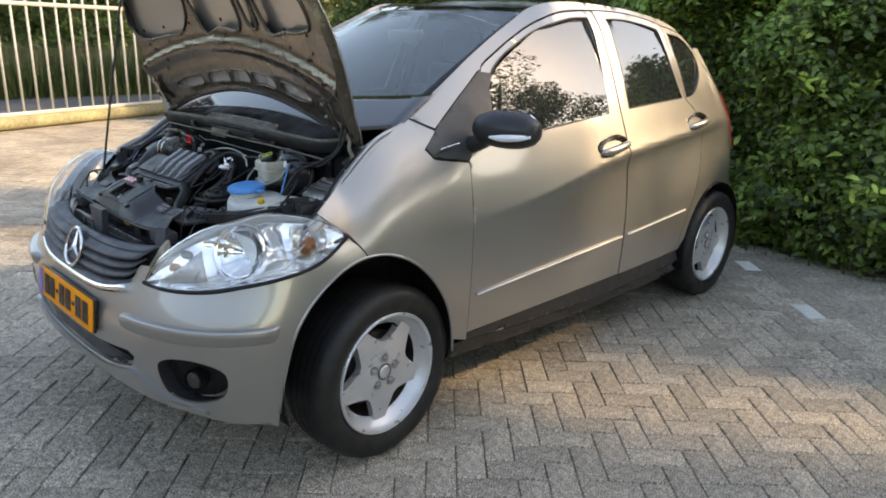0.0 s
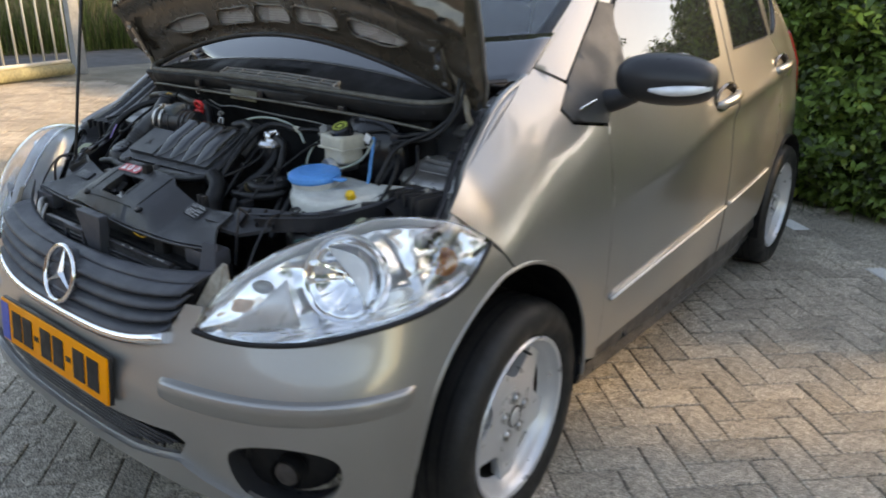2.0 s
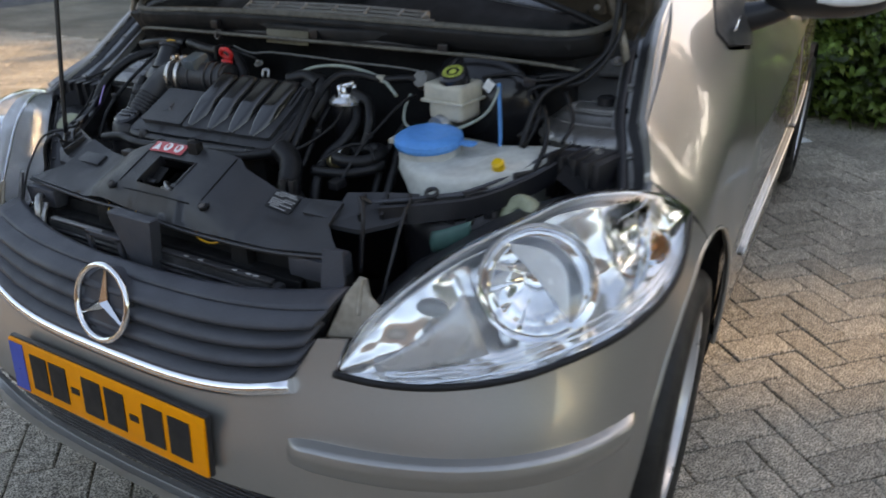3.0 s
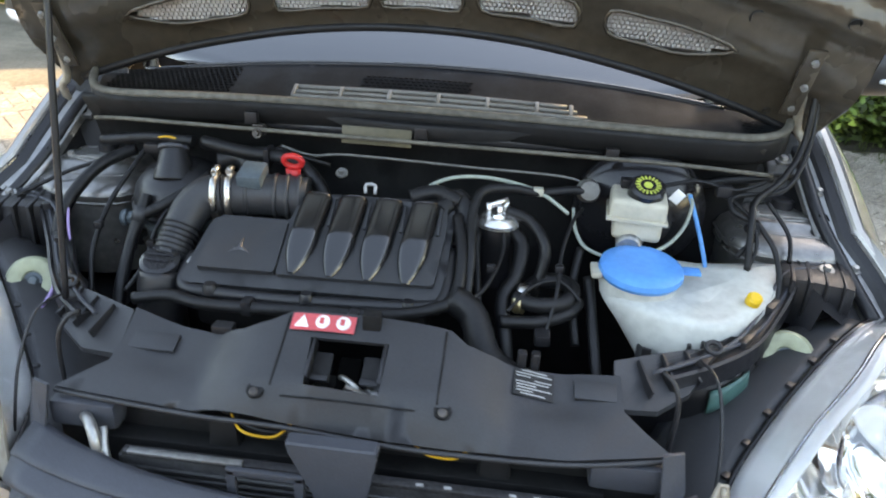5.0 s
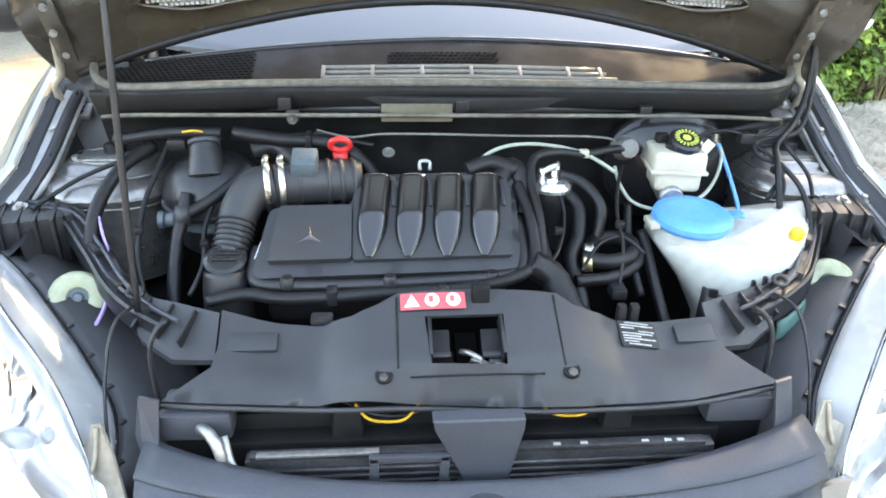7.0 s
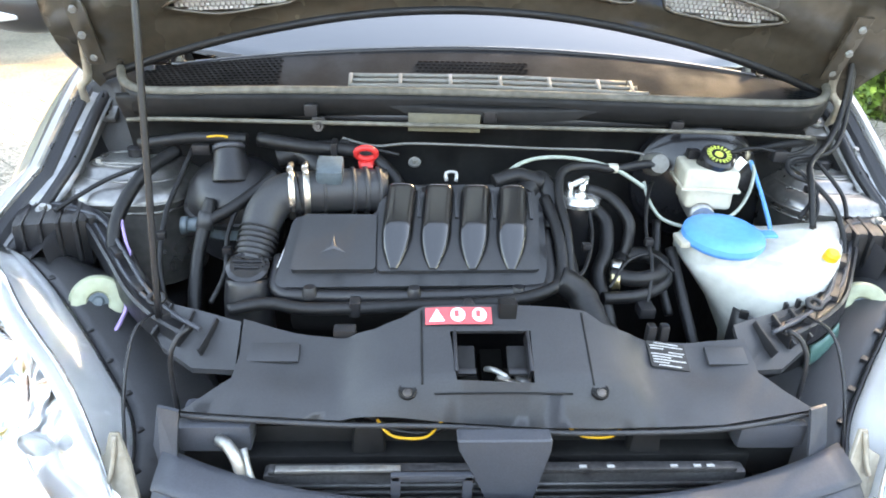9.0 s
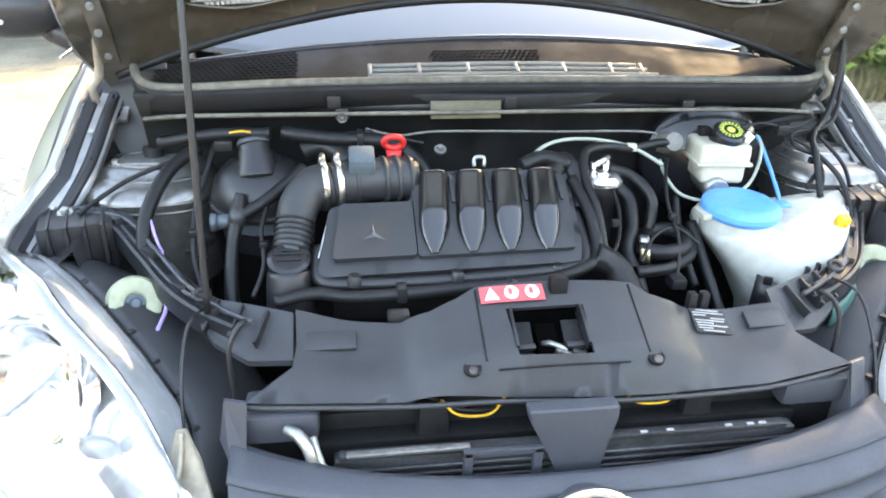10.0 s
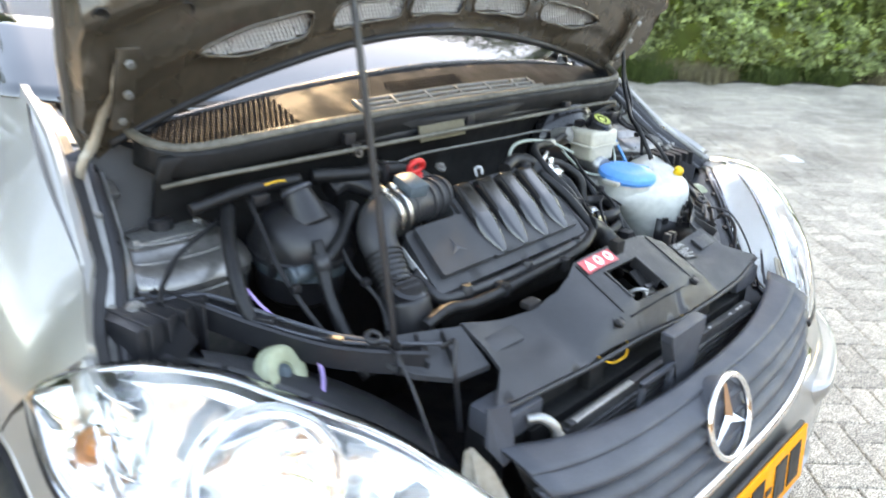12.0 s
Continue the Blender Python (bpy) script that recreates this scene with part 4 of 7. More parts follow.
def build_wheel():
    """A wheel at the origin, its face towards +x."""
    wheel = part("wheel", lathe([(0.222, -0.095), (0.245, -0.104), (0.272, -0.110), (0.298, -0.106), (0.313, -0.092), (TYRE_R, -0.068), (TYRE_R, 0.068), (0.313, 0.092), (0.298, 0.106), (0.272, 0.111), (0.250, 0.106), (0.234, 0.097), (0.222, 0.085)],
                               pose(0, 0, 0, 0, 90), 64), TYRE, car, "silver five-spoke alloy wheel")
    wheel.name = "wheel"
    # thin dark bands on the tread stand for the shade in its grooves
    grooves = bmesh.new()
    for x in (-0.048, -0.016, 0.016, 0.048):
        lathe([(TYRE_R + 0.0006, x - 0.004), (TYRE_R + 0.0012, x), (TYRE_R + 0.0006, x + 0.004)], pose(0, 0, 0, 0, 90), 48, grooves)
    part("tread_groove", grooves, DEEP, wheel)
    turned = pose(0, 0, 0, 0, 90) @ Matrix.Diagonal((RIM, RIM, 1, 1))
    part("rim", lathe([(0.172, 0.046), (0.180, 0.052), (0.186, 0.064), (0.196, 0.074), (0.204, 0.084), (0.208, 0.096), (0.217, 0.100), (0.221, 0.095), (0.214, 0.082)], turned, 64), ALLOY, wheel)
    # barrel in dark iron colour, for the shade between the spokes
    part("rim_barrel", lathe([(0.196, -0.090), (0.180, -0.085), (0.172, 0.046)], turned, 48), BRAKE, wheel, "inside of the rim, coloured dark for the shade behind the spokes")
    pts = []
    for k in range(5):
        a = radians(90 + 72 * k)
        for r, w in ((0.186, -0.027), (0.150, -0.036), (0.122, -0.047), (0.098, -0.058), (0.098, 0.058), (0.122, 0.047), (0.150, 0.036), (0.186, 0.027)):
            pts.append((r * math.cos(a) - w * math.sin(a), r * math.sin(a) + w * math.cos(a)))
    # order the corners: up one flank of a spoke and down the other
    star = []
    for k in range(5):
        o = pts[8 * k: 8 * k + 8]
        star += [o[3], o[2], o[1], o[0], o[7], o[6], o[5], o[4]]

    def face(y, z):
        r = math.hypot(y, z)
        return Vector((0.060 + 0.016 * max(0.0, 1 - r / 0.19) - 0.006 * max(0.0, 1 - r / 0.05), y, z))
    bm = shell([(y * RIM, z * RIM) for y, z in star], face, 0.02, 0.030)
    part("spokes", bm, ALLOY, wheel)
    for k in range(5):
        a = radians(126 + 72 * k)
        part("wheel_bolt", lathe([(0.0, 0.010), (0.007, 0.010), (0.0095, 0.004), (0.012, 0.0), (0.0125, -0.006)], pose(0.068, 0.053 * math.cos(a), 0.053 * math.sin(a), 0, 90), 12), STEEL, wheel)
        part("bolt_seat", lathe([(0.0125, 0.001), (0.016, 0.002), (0.0165, -0.004)], pose(0.0725, 0.053 * math.cos(a), 0.053 * math.sin(a), 0, 90), 14), DULLSTEEL, wheel)
    part("hub_cap", lathe([(0.0, 0.006), (0.020, 0.005), (0.027, 0.0), (0.029, -0.008)], pose(0.073, 0, 0, 0, 90), 28), ALLOY, wheel)
    part("cap_ring", lathe([(0.0275, 0.003), (0.031, 0.002), (0.031, -0.006)], pose(0.073, 0, 0, 0, 90), 28), BRAKE, wheel)
    part("brake_disc", lathe([(0.0, -0.01), (0.135, -0.01), (0.138, 0.0), (0.135, 0.010), (0.05, 0.012), (0.0, 0.03)], pose(0.0, 0, 0, 0, 90), 36), BRAKE, wheel)
    part("wheel_back", lathe([(0.0, -0.060), (0.198, -0.060), (0.198, -0.066), (0.0, -0.066)], pose(0, 0, 0, 0, 90), 32), DEEP, wheel)
    part("tyre_valve", tube([(0.060, 0.135, 0.115), (0.085, 0.132, 0.112)], 0.004, 6, 1), RUBBER, wheel)
    return wheel


wheel = build_wheel()
wheel.matrix_basis = pose(0.766, 0.757, TYRE_R, 33, 0, 3)
for x, y, rz, rx in ((-0.750, 0.757, 178, 10), (0.760, 3.338, 0, 50), (-0.745, 3.338, 180, 80)):
    copy_thing(wheel, pose(x, y, TYRE_R, rx, 0, rz))

# wheel housings and underside
for sign in (1, -1):
    for cy, cz, ry, rz in ((0.696, 0.40, 0.372, 0.378), (3.315, 0.35, 0.352, 0.352)):
        bm = bmesh.new()
        rows = []
        for i in range(21):
            a = radians(-20 + 220 * i / 20)
            rows.append([bm.verts.new((sign * x, cy + ry * math.cos(a), cz + rz * math.sin(a))) for x in (0.862, 0.70, 0.50)])
        for a, b in zip(rows, rows[1:]):
            for k in range(2):
                bm.faces.new((a[k], a[k + 1], b[k + 1], b[k])).smooth = True
        bm.faces.new([row[2] for row in rows])
        part("wheel_housing", bm, DEEP, car)
part("underbody", box((1.56, 2.2, 0.05), (0, 2.1, 0.25), 0.02), DEEP, car)
part("underbody", box((0.8, 0.6, 0.05), (0, 0.65, 0.27), 0.02), DEEP, car)

# ---- bonnet, propped open ----
HINGE = Matrix.Translation((0, 0.80, 1.13)) @ Matrix.Rotation(radians(-27.4), 4, "X").inverted()


def hood_at(x, v, inward=0.0):
    """A point of the open bonnet: x across, v from the hinge line to the tip; inward towards the engine."""
    crown = 0.03 - 0.06 * (x / 0.72) ** 2 + 0.05 * math.sin(math.pi * min(max(v - 0.1, 0) / 0.76, 1))
    crown -= 0.02 * (x / 0.7) ** 2 if x < 0 else 0.0
    return HINGE @ Vector((x, crown - inward, v))


rear_edge = [(x, 0.122 - 0.095 * (x / 0.6) ** 2) for x in np.linspace(-0.64, 0.66, 17)]
flank = [(0.70, -0.004), (0.728, 0.06), (0.738, 0.15), (0.740, 0.28), (0.735, 0.40), (0.71, 0.54), (0.64, 0.68), (0.50, 0.79), (0.25, 0.845)]
HOOD = rear_edge + flank + [(0.0, 0.86)] + [(-0.945 * x, v) for x, v in flank[::-1]]
hood = part("bonnet", shell(HOOD, lambda a, b: hood_at(a, b), 0.05, 0.004, flip=True), PAINT, car, "open bonnet with ribbed bare-paint underside")
# the inner panel with its cut-outs
def vent(x0, x1, v0, v1, slant):
    return rounded([(x0 + slant, v0), (x1 - slant * 0.2, v0), (x1, v1), ((x0 + x1) / 2, v1 + 0.004), (x0, v1)], 4)


VENTS = [[(-0.505, 0.148), (-0.43, 0.128), (-0.36, 0.136), (-0.300, 0.148), (-0.300, 0.188), (-0.36, 0.184), (-0.43, 0.174)],
         [(-0.245, 0.152), (-0.165, 0.158), (-0.090, 0.164), (-0.094, 0.210), (-0.165, 0.204), (-0.238, 0.196)],
         [(-0.066, 0.166), (0.0, 0.168), (0.066, 0.166), (0.062, 0.214), (0.0, 0.217), (-0.062, 0.214)]]
VENTS += [[(0.012 - x, v + 0.008) for x, v in loop[::-1]] for loop in VENTS[1::-1]]
PANELS = [[(-0.68, 0.42), (-0.62, 0.345), (-0.45, 0.35), (-0.32, 0.365), (-0.22, 0.48), (-0.21, 0.68), (-0.42, 0.66), (-0.60, 0.55)],
          [(-0.165, 0.375), (-0.03, 0.380), (0.115, 0.372), (0.15, 0.48), (0.14, 0.72), (-0.15, 0.72)],
          [(0.195, 0.40), (0.265, 0.40), (0.25, 0.60), (0.20, 0.60)],
          [(0.32, 0.385), (0.45, 0.380), (0.575, 0.390), (0.645, 0.42), (0.62, 0.54), (0.42, 0.66), (0.30, 0.68)]]
INNER = [(x * 0.975, 0.012 + (v - 0.012) * 0.985) for x, v in HOOD]
RIM_LINE = [INNER[i] for i in range(len(INNER))]
vent_loops = [rounded(v, 3) for v in VENTS]
panel_loops = [rounded(v, 3) for v in PANELS]


def inner_place(a, b):
    swell = 0.031 + 0.026 * math.exp(-((b - 0.318 + 0.090 * (a / 0.67) ** 2) / 0.026) ** 2) + 0.010 * math.exp(-((b - 0.245 + 0.090 * (a / 0.67) ** 2) / 0.05) ** 2)
    # a lower hem along the rear edge, wider towards the hinges
    hem = b - (0.122 - 0.095 * (a / 0.6) ** 2) - 0.040 - 0.045 / (1 + math.exp(-40 * (abs(a) - 0.46)))
    swell -= 0.010 / (1 + math.exp(hem / 0.004))
    return hood_at(a, b, swell)


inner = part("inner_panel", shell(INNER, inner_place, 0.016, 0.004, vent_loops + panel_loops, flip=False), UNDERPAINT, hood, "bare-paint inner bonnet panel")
for loop in vent_loops:
    pts = [inner_place(a, b) for a, b in loop]
    part("vent_frame", tube([tuple(p) for p in pts], 0.0035, 6, 1, True), UNDERPAINT, hood)
    part("vent_backing", shell(loop, lambda a, b: hood_at(a, b, 0.004), 0.04, 0.002, flip=False), DEEP, hood)
    xs, vs = [p[0] for p in loop], [p[1] for p in loop]
    mesh = bmesh.new()
    k = 0
    v = min(vs)
    while v < max(vs):
        x = min(xs) + (0.004 if k % 2 else 0)
        while x < max(xs):
            if inside([(x, v)], loop)[0]:
                c = hood_at(x, v, 0.024)
                box((0.0058, 0.003, 0.0050), tuple(c), 0, None, 2, 1.0, mesh)
            x += 0.0080
        v += 0.0070
        k += 1
    part("vent_mesh", mesh, MESHGREY, hood, "pale honeycomb vent mesh")
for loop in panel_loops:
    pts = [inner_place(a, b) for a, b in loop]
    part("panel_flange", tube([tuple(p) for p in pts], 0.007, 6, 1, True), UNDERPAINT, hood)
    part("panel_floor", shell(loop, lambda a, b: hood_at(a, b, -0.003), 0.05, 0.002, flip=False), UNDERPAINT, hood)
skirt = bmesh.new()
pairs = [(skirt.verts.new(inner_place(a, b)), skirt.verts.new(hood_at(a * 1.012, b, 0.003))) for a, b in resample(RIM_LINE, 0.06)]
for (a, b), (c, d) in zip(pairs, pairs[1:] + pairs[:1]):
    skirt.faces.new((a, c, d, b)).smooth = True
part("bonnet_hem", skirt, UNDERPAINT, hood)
# closed dark discs, coloured for the shade inside the panel's holes
for sign in (1, -1):
    for x, v, r in ((0.53, 0.215, 0.011), (0.57, 0.29, 0.013), (0.66, 0.235, 0.009), (0.48, 0.262, 0.008), (0.60, 0.045, 0.006)):
        part("panel_hole", lathe([(0.0, -0.001), (r * 0.8, -0.001), (r, 0.0015), (r * 1.15, 0.0)], Matrix.Translation(inner_place(sign * x, v)) @ HINGE.to_3x3().to_4x4() @ pose(0, 0, 0, 90), 16), DEEP, hood)
part("hood_seal", tube([tuple(inner_place(x * 0.985, v + 0.004)) for x, v in rear_edge], 0.0075, 8, 3), RUBBER, hood)
for x in (-0.6, -0.45, -0.25, 0.0, 0.25, 0.45, 0.6):
    for v in (0.30, 0.36):
        part("panel_plug", lathe([(0.0, 0.003), (0.006, 0.002), (0.008, -0.002)], Matrix.Translation(inner_place(x, v + 0.05 * (1 - abs(x)))) @ HINGE.to_3x3().to_4x4() @ pose(0, 0, 0, 90), 10), DEEP, hood)
part("hood_latch", tube([tuple(inner_place(-0.03, 0.82)), tuple(inner_place(-0.03, 0.82) + Vector((0, -0.05, 0.0))), tuple(inner_place(0.03, 0.82) + Vector((0, -0.05, 0))), tuple(inner_place(0.03, 0.82))], 0.005, 8, 4), STEEL, hood)
for sign in (1, -1):
    a, b, c = inner_place(sign * 0.63, 0.16), inner_place(sign * 0.655, 0.03), Vector((sign * 0.675, 0.78, 1.03))
    hinge = part("bonnet_hinge", tube([tuple(a), tuple(b), (sign * 0.672, 0.74, 1.10), tuple(c)], [0.007, 0.008, 0.007, 0.009], 6, 5), TABGREY, hood)
    part("hinge_plate", box((0.030, 0.008, 0.13), tuple(inner_place(sign * 0.625, 0.12) + Vector((0, -0.012, 0))), 0.004, HINGE.to_3x3()), UNDERPAINT, hinge)
    for v in (0.07, 0.12, 0.165):
        part("hinge_bolt", lathe([(0.0, 0.006), (0.0055, 0.006), (0.0065, 0.0)], Matrix.Translation(inner_place(sign * 0.625, v) + Vector((0, -0.022, -0.004))) @ HINGE.to_3x3().to_4x4() @ pose(0, 0, 0, 90), 6), DULLSTEEL, hinge)
# prop rod
part("prop_rod", tube([(-0.450, 0.330, 0.900), (-0.449, 0.368, 1.10), (-0.446, 0.508, 1.80)], 0.0048, 8, 4), PLASTIC, car, "thin black bonnet prop rod")

# ---- engine bay ----
def disc(r, h, at, mat, name, owner, aim=None, segments=24, edge=0.15, label=""):
    """A short round cap with a softened rim; aim is the way it faces."""
    prof = [(0.0, h / 2), (r * (1 - edge), h / 2), (r, h / 2 - r * edge * 0.5), (r, -h / 2), (0.0, -h / 2)]
    m = Matrix.Translation(at)
    if aim is not None:
        m = m @ Vector(aim).to_track_quat("Z", "Y").to_matrix().to_4x4()
    return part(name, lathe(prof, m, segments), mat, owner, label)


def bolt(at, owner, r=0.008, aim=(0, -0.3, 1), mat=None, name="bolt"):
    m = Matrix.Translation(at) @ Vector(aim).to_track_quat("Z", "Y").to_matrix().to_4x4()
    bm = lathe([(0.0, 0.008), (r * 0.8, 0.008), (r, 0.005), (r, 0.0)], m, 6)
    lathe([(r * 0.9, 0.001), (r * 1.7, 0.0015), (r * 1.7, -0.002)], m, 14, bm)
    return part(name, bm, mat or DULLSTEEL, owner)


def hose(points, r, mat=None, name="hose", owner=None, **kw):
    return part(name, tube(points, r, 10, 6, **kw), mat or RUBBER, owner or car)


def slab(outline, top, thick, mat, name, owner=None, holes=(), step=0.02, label=""):
    """A plate over an outline in x and y whose top is z = top(x, y)."""
    return part(name, shell(outline, lambda a, b: Vector((a, b, top(a, b))), step, thick, holes), mat, owner or car, label)


# bulkhead and tub
part("bay_floor", box((1.20, 0.66, 0.04), (0, 0.42, 0.47), 0.02), DEEP, car)
bulkhead = part("bulkhead", sheet(lambda u, v: Vector((1.18 * (u - 0.5), 0.715 + 0.02 * math.sin(9 * u) - 0.05 * max(0, v - 0.80) * 5 * (v - 0.8) * 5, 0.48 + 0.625 * v)), 28, 14, 0.012), DEEP, car, "dark sound-deadened bulkhead")
for sign in (1, -1):
    flange = [Vector((p.x - sign * 0.006, p.y, p.z)) for p in [skin(sign * s_at(hood_line(y), y=y), hood_line(y) - 0.004) for y in np.linspace(0.47, 0.97, 14)]]
    inner = bmesh.new()
    rows = []
    for i, p in enumerate(flange):
        f = i / 13
        rows.append([inner.verts.new(q) for q in (p, p + Vector((-sign * 0.030, 0.004, -0.006)), p + Vector((-sign * 0.038, 0.004, -0.050)), Vector((sign * (0.655 - 0.02 * f), p.y, 0.93 + 0.10 * f)), Vector((sign * 0.63, p.y, 0.80)), Vector((sign * 0.60, p.y, 0.50)))])
    for a, b in zip(rows, rows[1:]):
        for k in range(5):
            inner.faces.new((a[k], a[k + 1], b[k + 1], b[k])).smooth = k > 0
    ledge = bmesh.new()
    lines = [[ledge.verts.new(q) for q in (p + Vector((-sign * 0.002, 0, 0.002)), p + Vector((-sign * 0.016, 0.002, 0.0)), p + Vector((-sign * 0.020, 0.002, -0.020)), p + Vector((-sign * 0.052, 0.0, -0.026)), p + Vector((-sign * 0.058, 0.0, -0.05)))] for p in flange]
    for a, b in zip(lines, lines[1:]):
        for k in range(4):
            ledge.faces.new((a[k], a[k + 1], b[k + 1], b[k]))
    wall = part("inner_wing", inner, PLASTIC, car)
    edge_bm = bmesh.new()
    edge_rows = [[edge_bm.verts.new(p + Vector((-sign * a, 0.0, b))) for a, b in ((-0.003, 0.001), (0.001, 0.006), (0.011, 0.006), (0.014, 0.001))] for p in flange]
    for a, b in zip(edge_rows, edge_rows[1:]):
        for k in range(3):
            edge_bm.faces.new((a[k], a[k + 1], b[k + 1], b[k]))
    part("wing_edge", edge_bm, PAINT, wall)
    flange_line = along_line([tuple(p) for p in flange])
    part("wing_flange", sheet(lambda u, v, sign=sign: flange_line(u) + Vector((sign * 0.018 * v, 0, -0.001 - 0.028 * v)), 16, 2, 0.002), PAINT, wall)
    part("wing_ledge", ledge, TOWER, wall, "grey painted ledge inside the wing")
    plate_line = flange_line
    ledge_plate = part("ledge_plate", sheet(lambda u, v, sign=sign: plate_line(0.22 + 0.76 * u) + Vector((-sign * (0.016 + 0.046 * v), 0.002, -0.013 - 0.016 * v)), 16, 3, 0.003), LEDGEGREY, wall, "pale grey ledge plate with slots")
    # solid black blocks stand for the shade in the slots
    for f in (0.40, 0.62, 0.82):
        q = plate_line(f) + Vector((-sign * 0.040, 0.002, -0.0195))
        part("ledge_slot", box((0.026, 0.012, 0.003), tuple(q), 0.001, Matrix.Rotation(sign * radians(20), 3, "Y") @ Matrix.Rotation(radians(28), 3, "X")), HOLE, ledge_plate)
    part("plenum_end", sheet(lambda u, v, sign=sign: Vector((sign * (0.555 + 0.130 * u), 0.722 + 0.055 * v + 0.012 * math.sin(3 * u), 0.94 + 0.195 * v - 0.03 * u * v)), 10, 10, 0.006), COVER, car, "dark plastic end of the scuttle")
    part("wing_liner", sheet(lambda u, v, sign=sign: Vector((sign * (0.648 - 0.05 * v), 0.44 + 0.36 * u, 0.93 - 0.40 * v - 0.05 * (1 - u) * (1 - v))), 12, 8, 0.006), DEEP, car)
    for i in (3, 6, 9, 12):
        bolt(flange[i] + Vector((-sign * 0.036, 0, -0.022)), wall, 0.006, (0, -0.4, 1))
    part("drain_channel", tube([tuple(p + Vector((-sign * 0.046, -0.004, -0.03))) for p in flange[1::2]], 0.011, 8, 3), PLASTIC, wall)
    # bracket plates beside the hinges
    part("hinge_bracket", box((0.06, 0.11, 0.012), (sign * 0.655, 0.79, 1.07), 0.004, Matrix.Rotation(radians(28), 3, "X")), TOWER, wall)
    bolt((sign * 0.655, 0.765, 1.066), wall, 0.008)
    bolt((sign * 0.655, 0.82, 1.094), wall, 0.008)

# scuttle tray under the windscreen
LIP = [(-0.606, 0.790, 1.152), (-0.600, 0.735, 1.134), (-0.575, 0.690, 1.121), (-0.52, 0.672, 1.117), (-0.34, 0.670, 1.124), (-0.07, 0.670, 1.128), (0.23, 0.670, 1.127), (0.50, 0.672, 1.124), (0.59, 0.688, 1.124), (0.636, 0.730, 1.132), (0.650, 0.780, 1.150)]


def tray_at(x, y):
    f = (y - 0.68) / 0.12
    low = 1.119 - 0.008 * (x / 0.5) ** 2
    high = 1.172 - 0.026 * ((x - 0.06) / 0.5) ** 2
    return low + (high - low) * f


tray = slab(rounded([(-0.600, 0.785), (-0.592, 0.735), (-0.565, 0.695), (-0.51, 0.680), (-0.30, 0.678), (0.0, 0.678), (0.30, 0.678), (0.50, 0.680), (0.58, 0.695), (0.628, 0.735), (0.640, 0.775), (0.54, 0.785), (0.36, 0.800), (0.15, 0.806), (-0.05, 0.806), (-0.30, 0.800), (-0.50, 0.790)], 4),
            tray_at, 0.010, TRAY, "scuttle_tray", label="black plastic scuttle tray with mesh inlets")
part("tray_rear_edge", tube([(x, y, tray_at(x, y) - 0.002) for x, y in ((-0.53, 0.790), (-0.30, 0.802), (-0.05, 0.808), (0.15, 0.808), (0.36, 0.802), (0.54, 0.788))], 0.006, 8, 5), GLOSS, tray)
part("tray_seal", tube(LIP, 0.0075, 10, 6), SEALING, tray, "weathered rubber seal along the scuttle")
apron_line = along_line(catmull(LIP[1:-1], 4))
part("tray_edge", sheet(lambda u, v: apron_line(u) + Vector((0, -0.006 - 0.004 * math.sin(math.pi * v) + 0.010 * v, -0.004 - 0.040 * v)), 40, 5, 0.004), DEEP, tray)
part("bulkhead_lip", tube([(-0.585, 0.690, 1.062), (-0.52, 0.660, 1.074), (-0.40, 0.648, 1.078), (0.0, 0.642, 1.080), (0.40, 0.648, 1.078), (0.55, 0.662, 1.070), (0.62, 0.70, 1.055)], 0.0038, 8, 6), SEALING, bulkhead)
part("bulkhead_ledge", sheet(lambda u, v: Vector((1.16 * (u - 0.5), 0.660 + 0.03 * (2 * u - 1) ** 2 + 0.02 * v, 1.08 + 0.03 * v)), 24, 3, 0.006), PLASTIC, bulkhead)


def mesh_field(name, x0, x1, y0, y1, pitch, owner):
    """Rows of flat hexagons, black for the shade in the mesh holes."""
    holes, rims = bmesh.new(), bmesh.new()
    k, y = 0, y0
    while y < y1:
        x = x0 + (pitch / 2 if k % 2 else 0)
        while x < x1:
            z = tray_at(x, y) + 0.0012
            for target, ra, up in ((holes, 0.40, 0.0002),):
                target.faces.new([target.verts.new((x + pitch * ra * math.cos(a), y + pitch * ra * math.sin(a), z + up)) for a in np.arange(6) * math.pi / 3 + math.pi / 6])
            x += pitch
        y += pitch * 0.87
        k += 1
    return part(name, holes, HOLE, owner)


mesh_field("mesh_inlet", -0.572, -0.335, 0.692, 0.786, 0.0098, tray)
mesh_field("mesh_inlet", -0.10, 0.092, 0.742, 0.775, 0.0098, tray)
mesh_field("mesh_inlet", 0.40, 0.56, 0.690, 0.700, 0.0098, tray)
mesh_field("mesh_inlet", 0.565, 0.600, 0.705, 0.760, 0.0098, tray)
for y in (0.690, 0.703, 0.716):
    part("grid_rail", tube([(-0.215, y, tray_at(-0.215, y) + 0.010), (0.04, y, tray_at(0.04, y) + 0.011), (0.295 - (y - 0.69) * 1.3, y, tray_at(0.285, y) + 0.010)], 0.0042, 6, 4), RAILGREY, tray)
for x in (-0.213, -0.13, -0.045, 0.04, 0.125, 0.21, 0.268):
    part("grid_clip", box((0.007, 0.032, 0.009), (x, 0.703, tray_at(x, 0.703) + 0.010), 0.002, Matrix.Rotation(radians(23), 3, "X")), RAILGREY, tray)
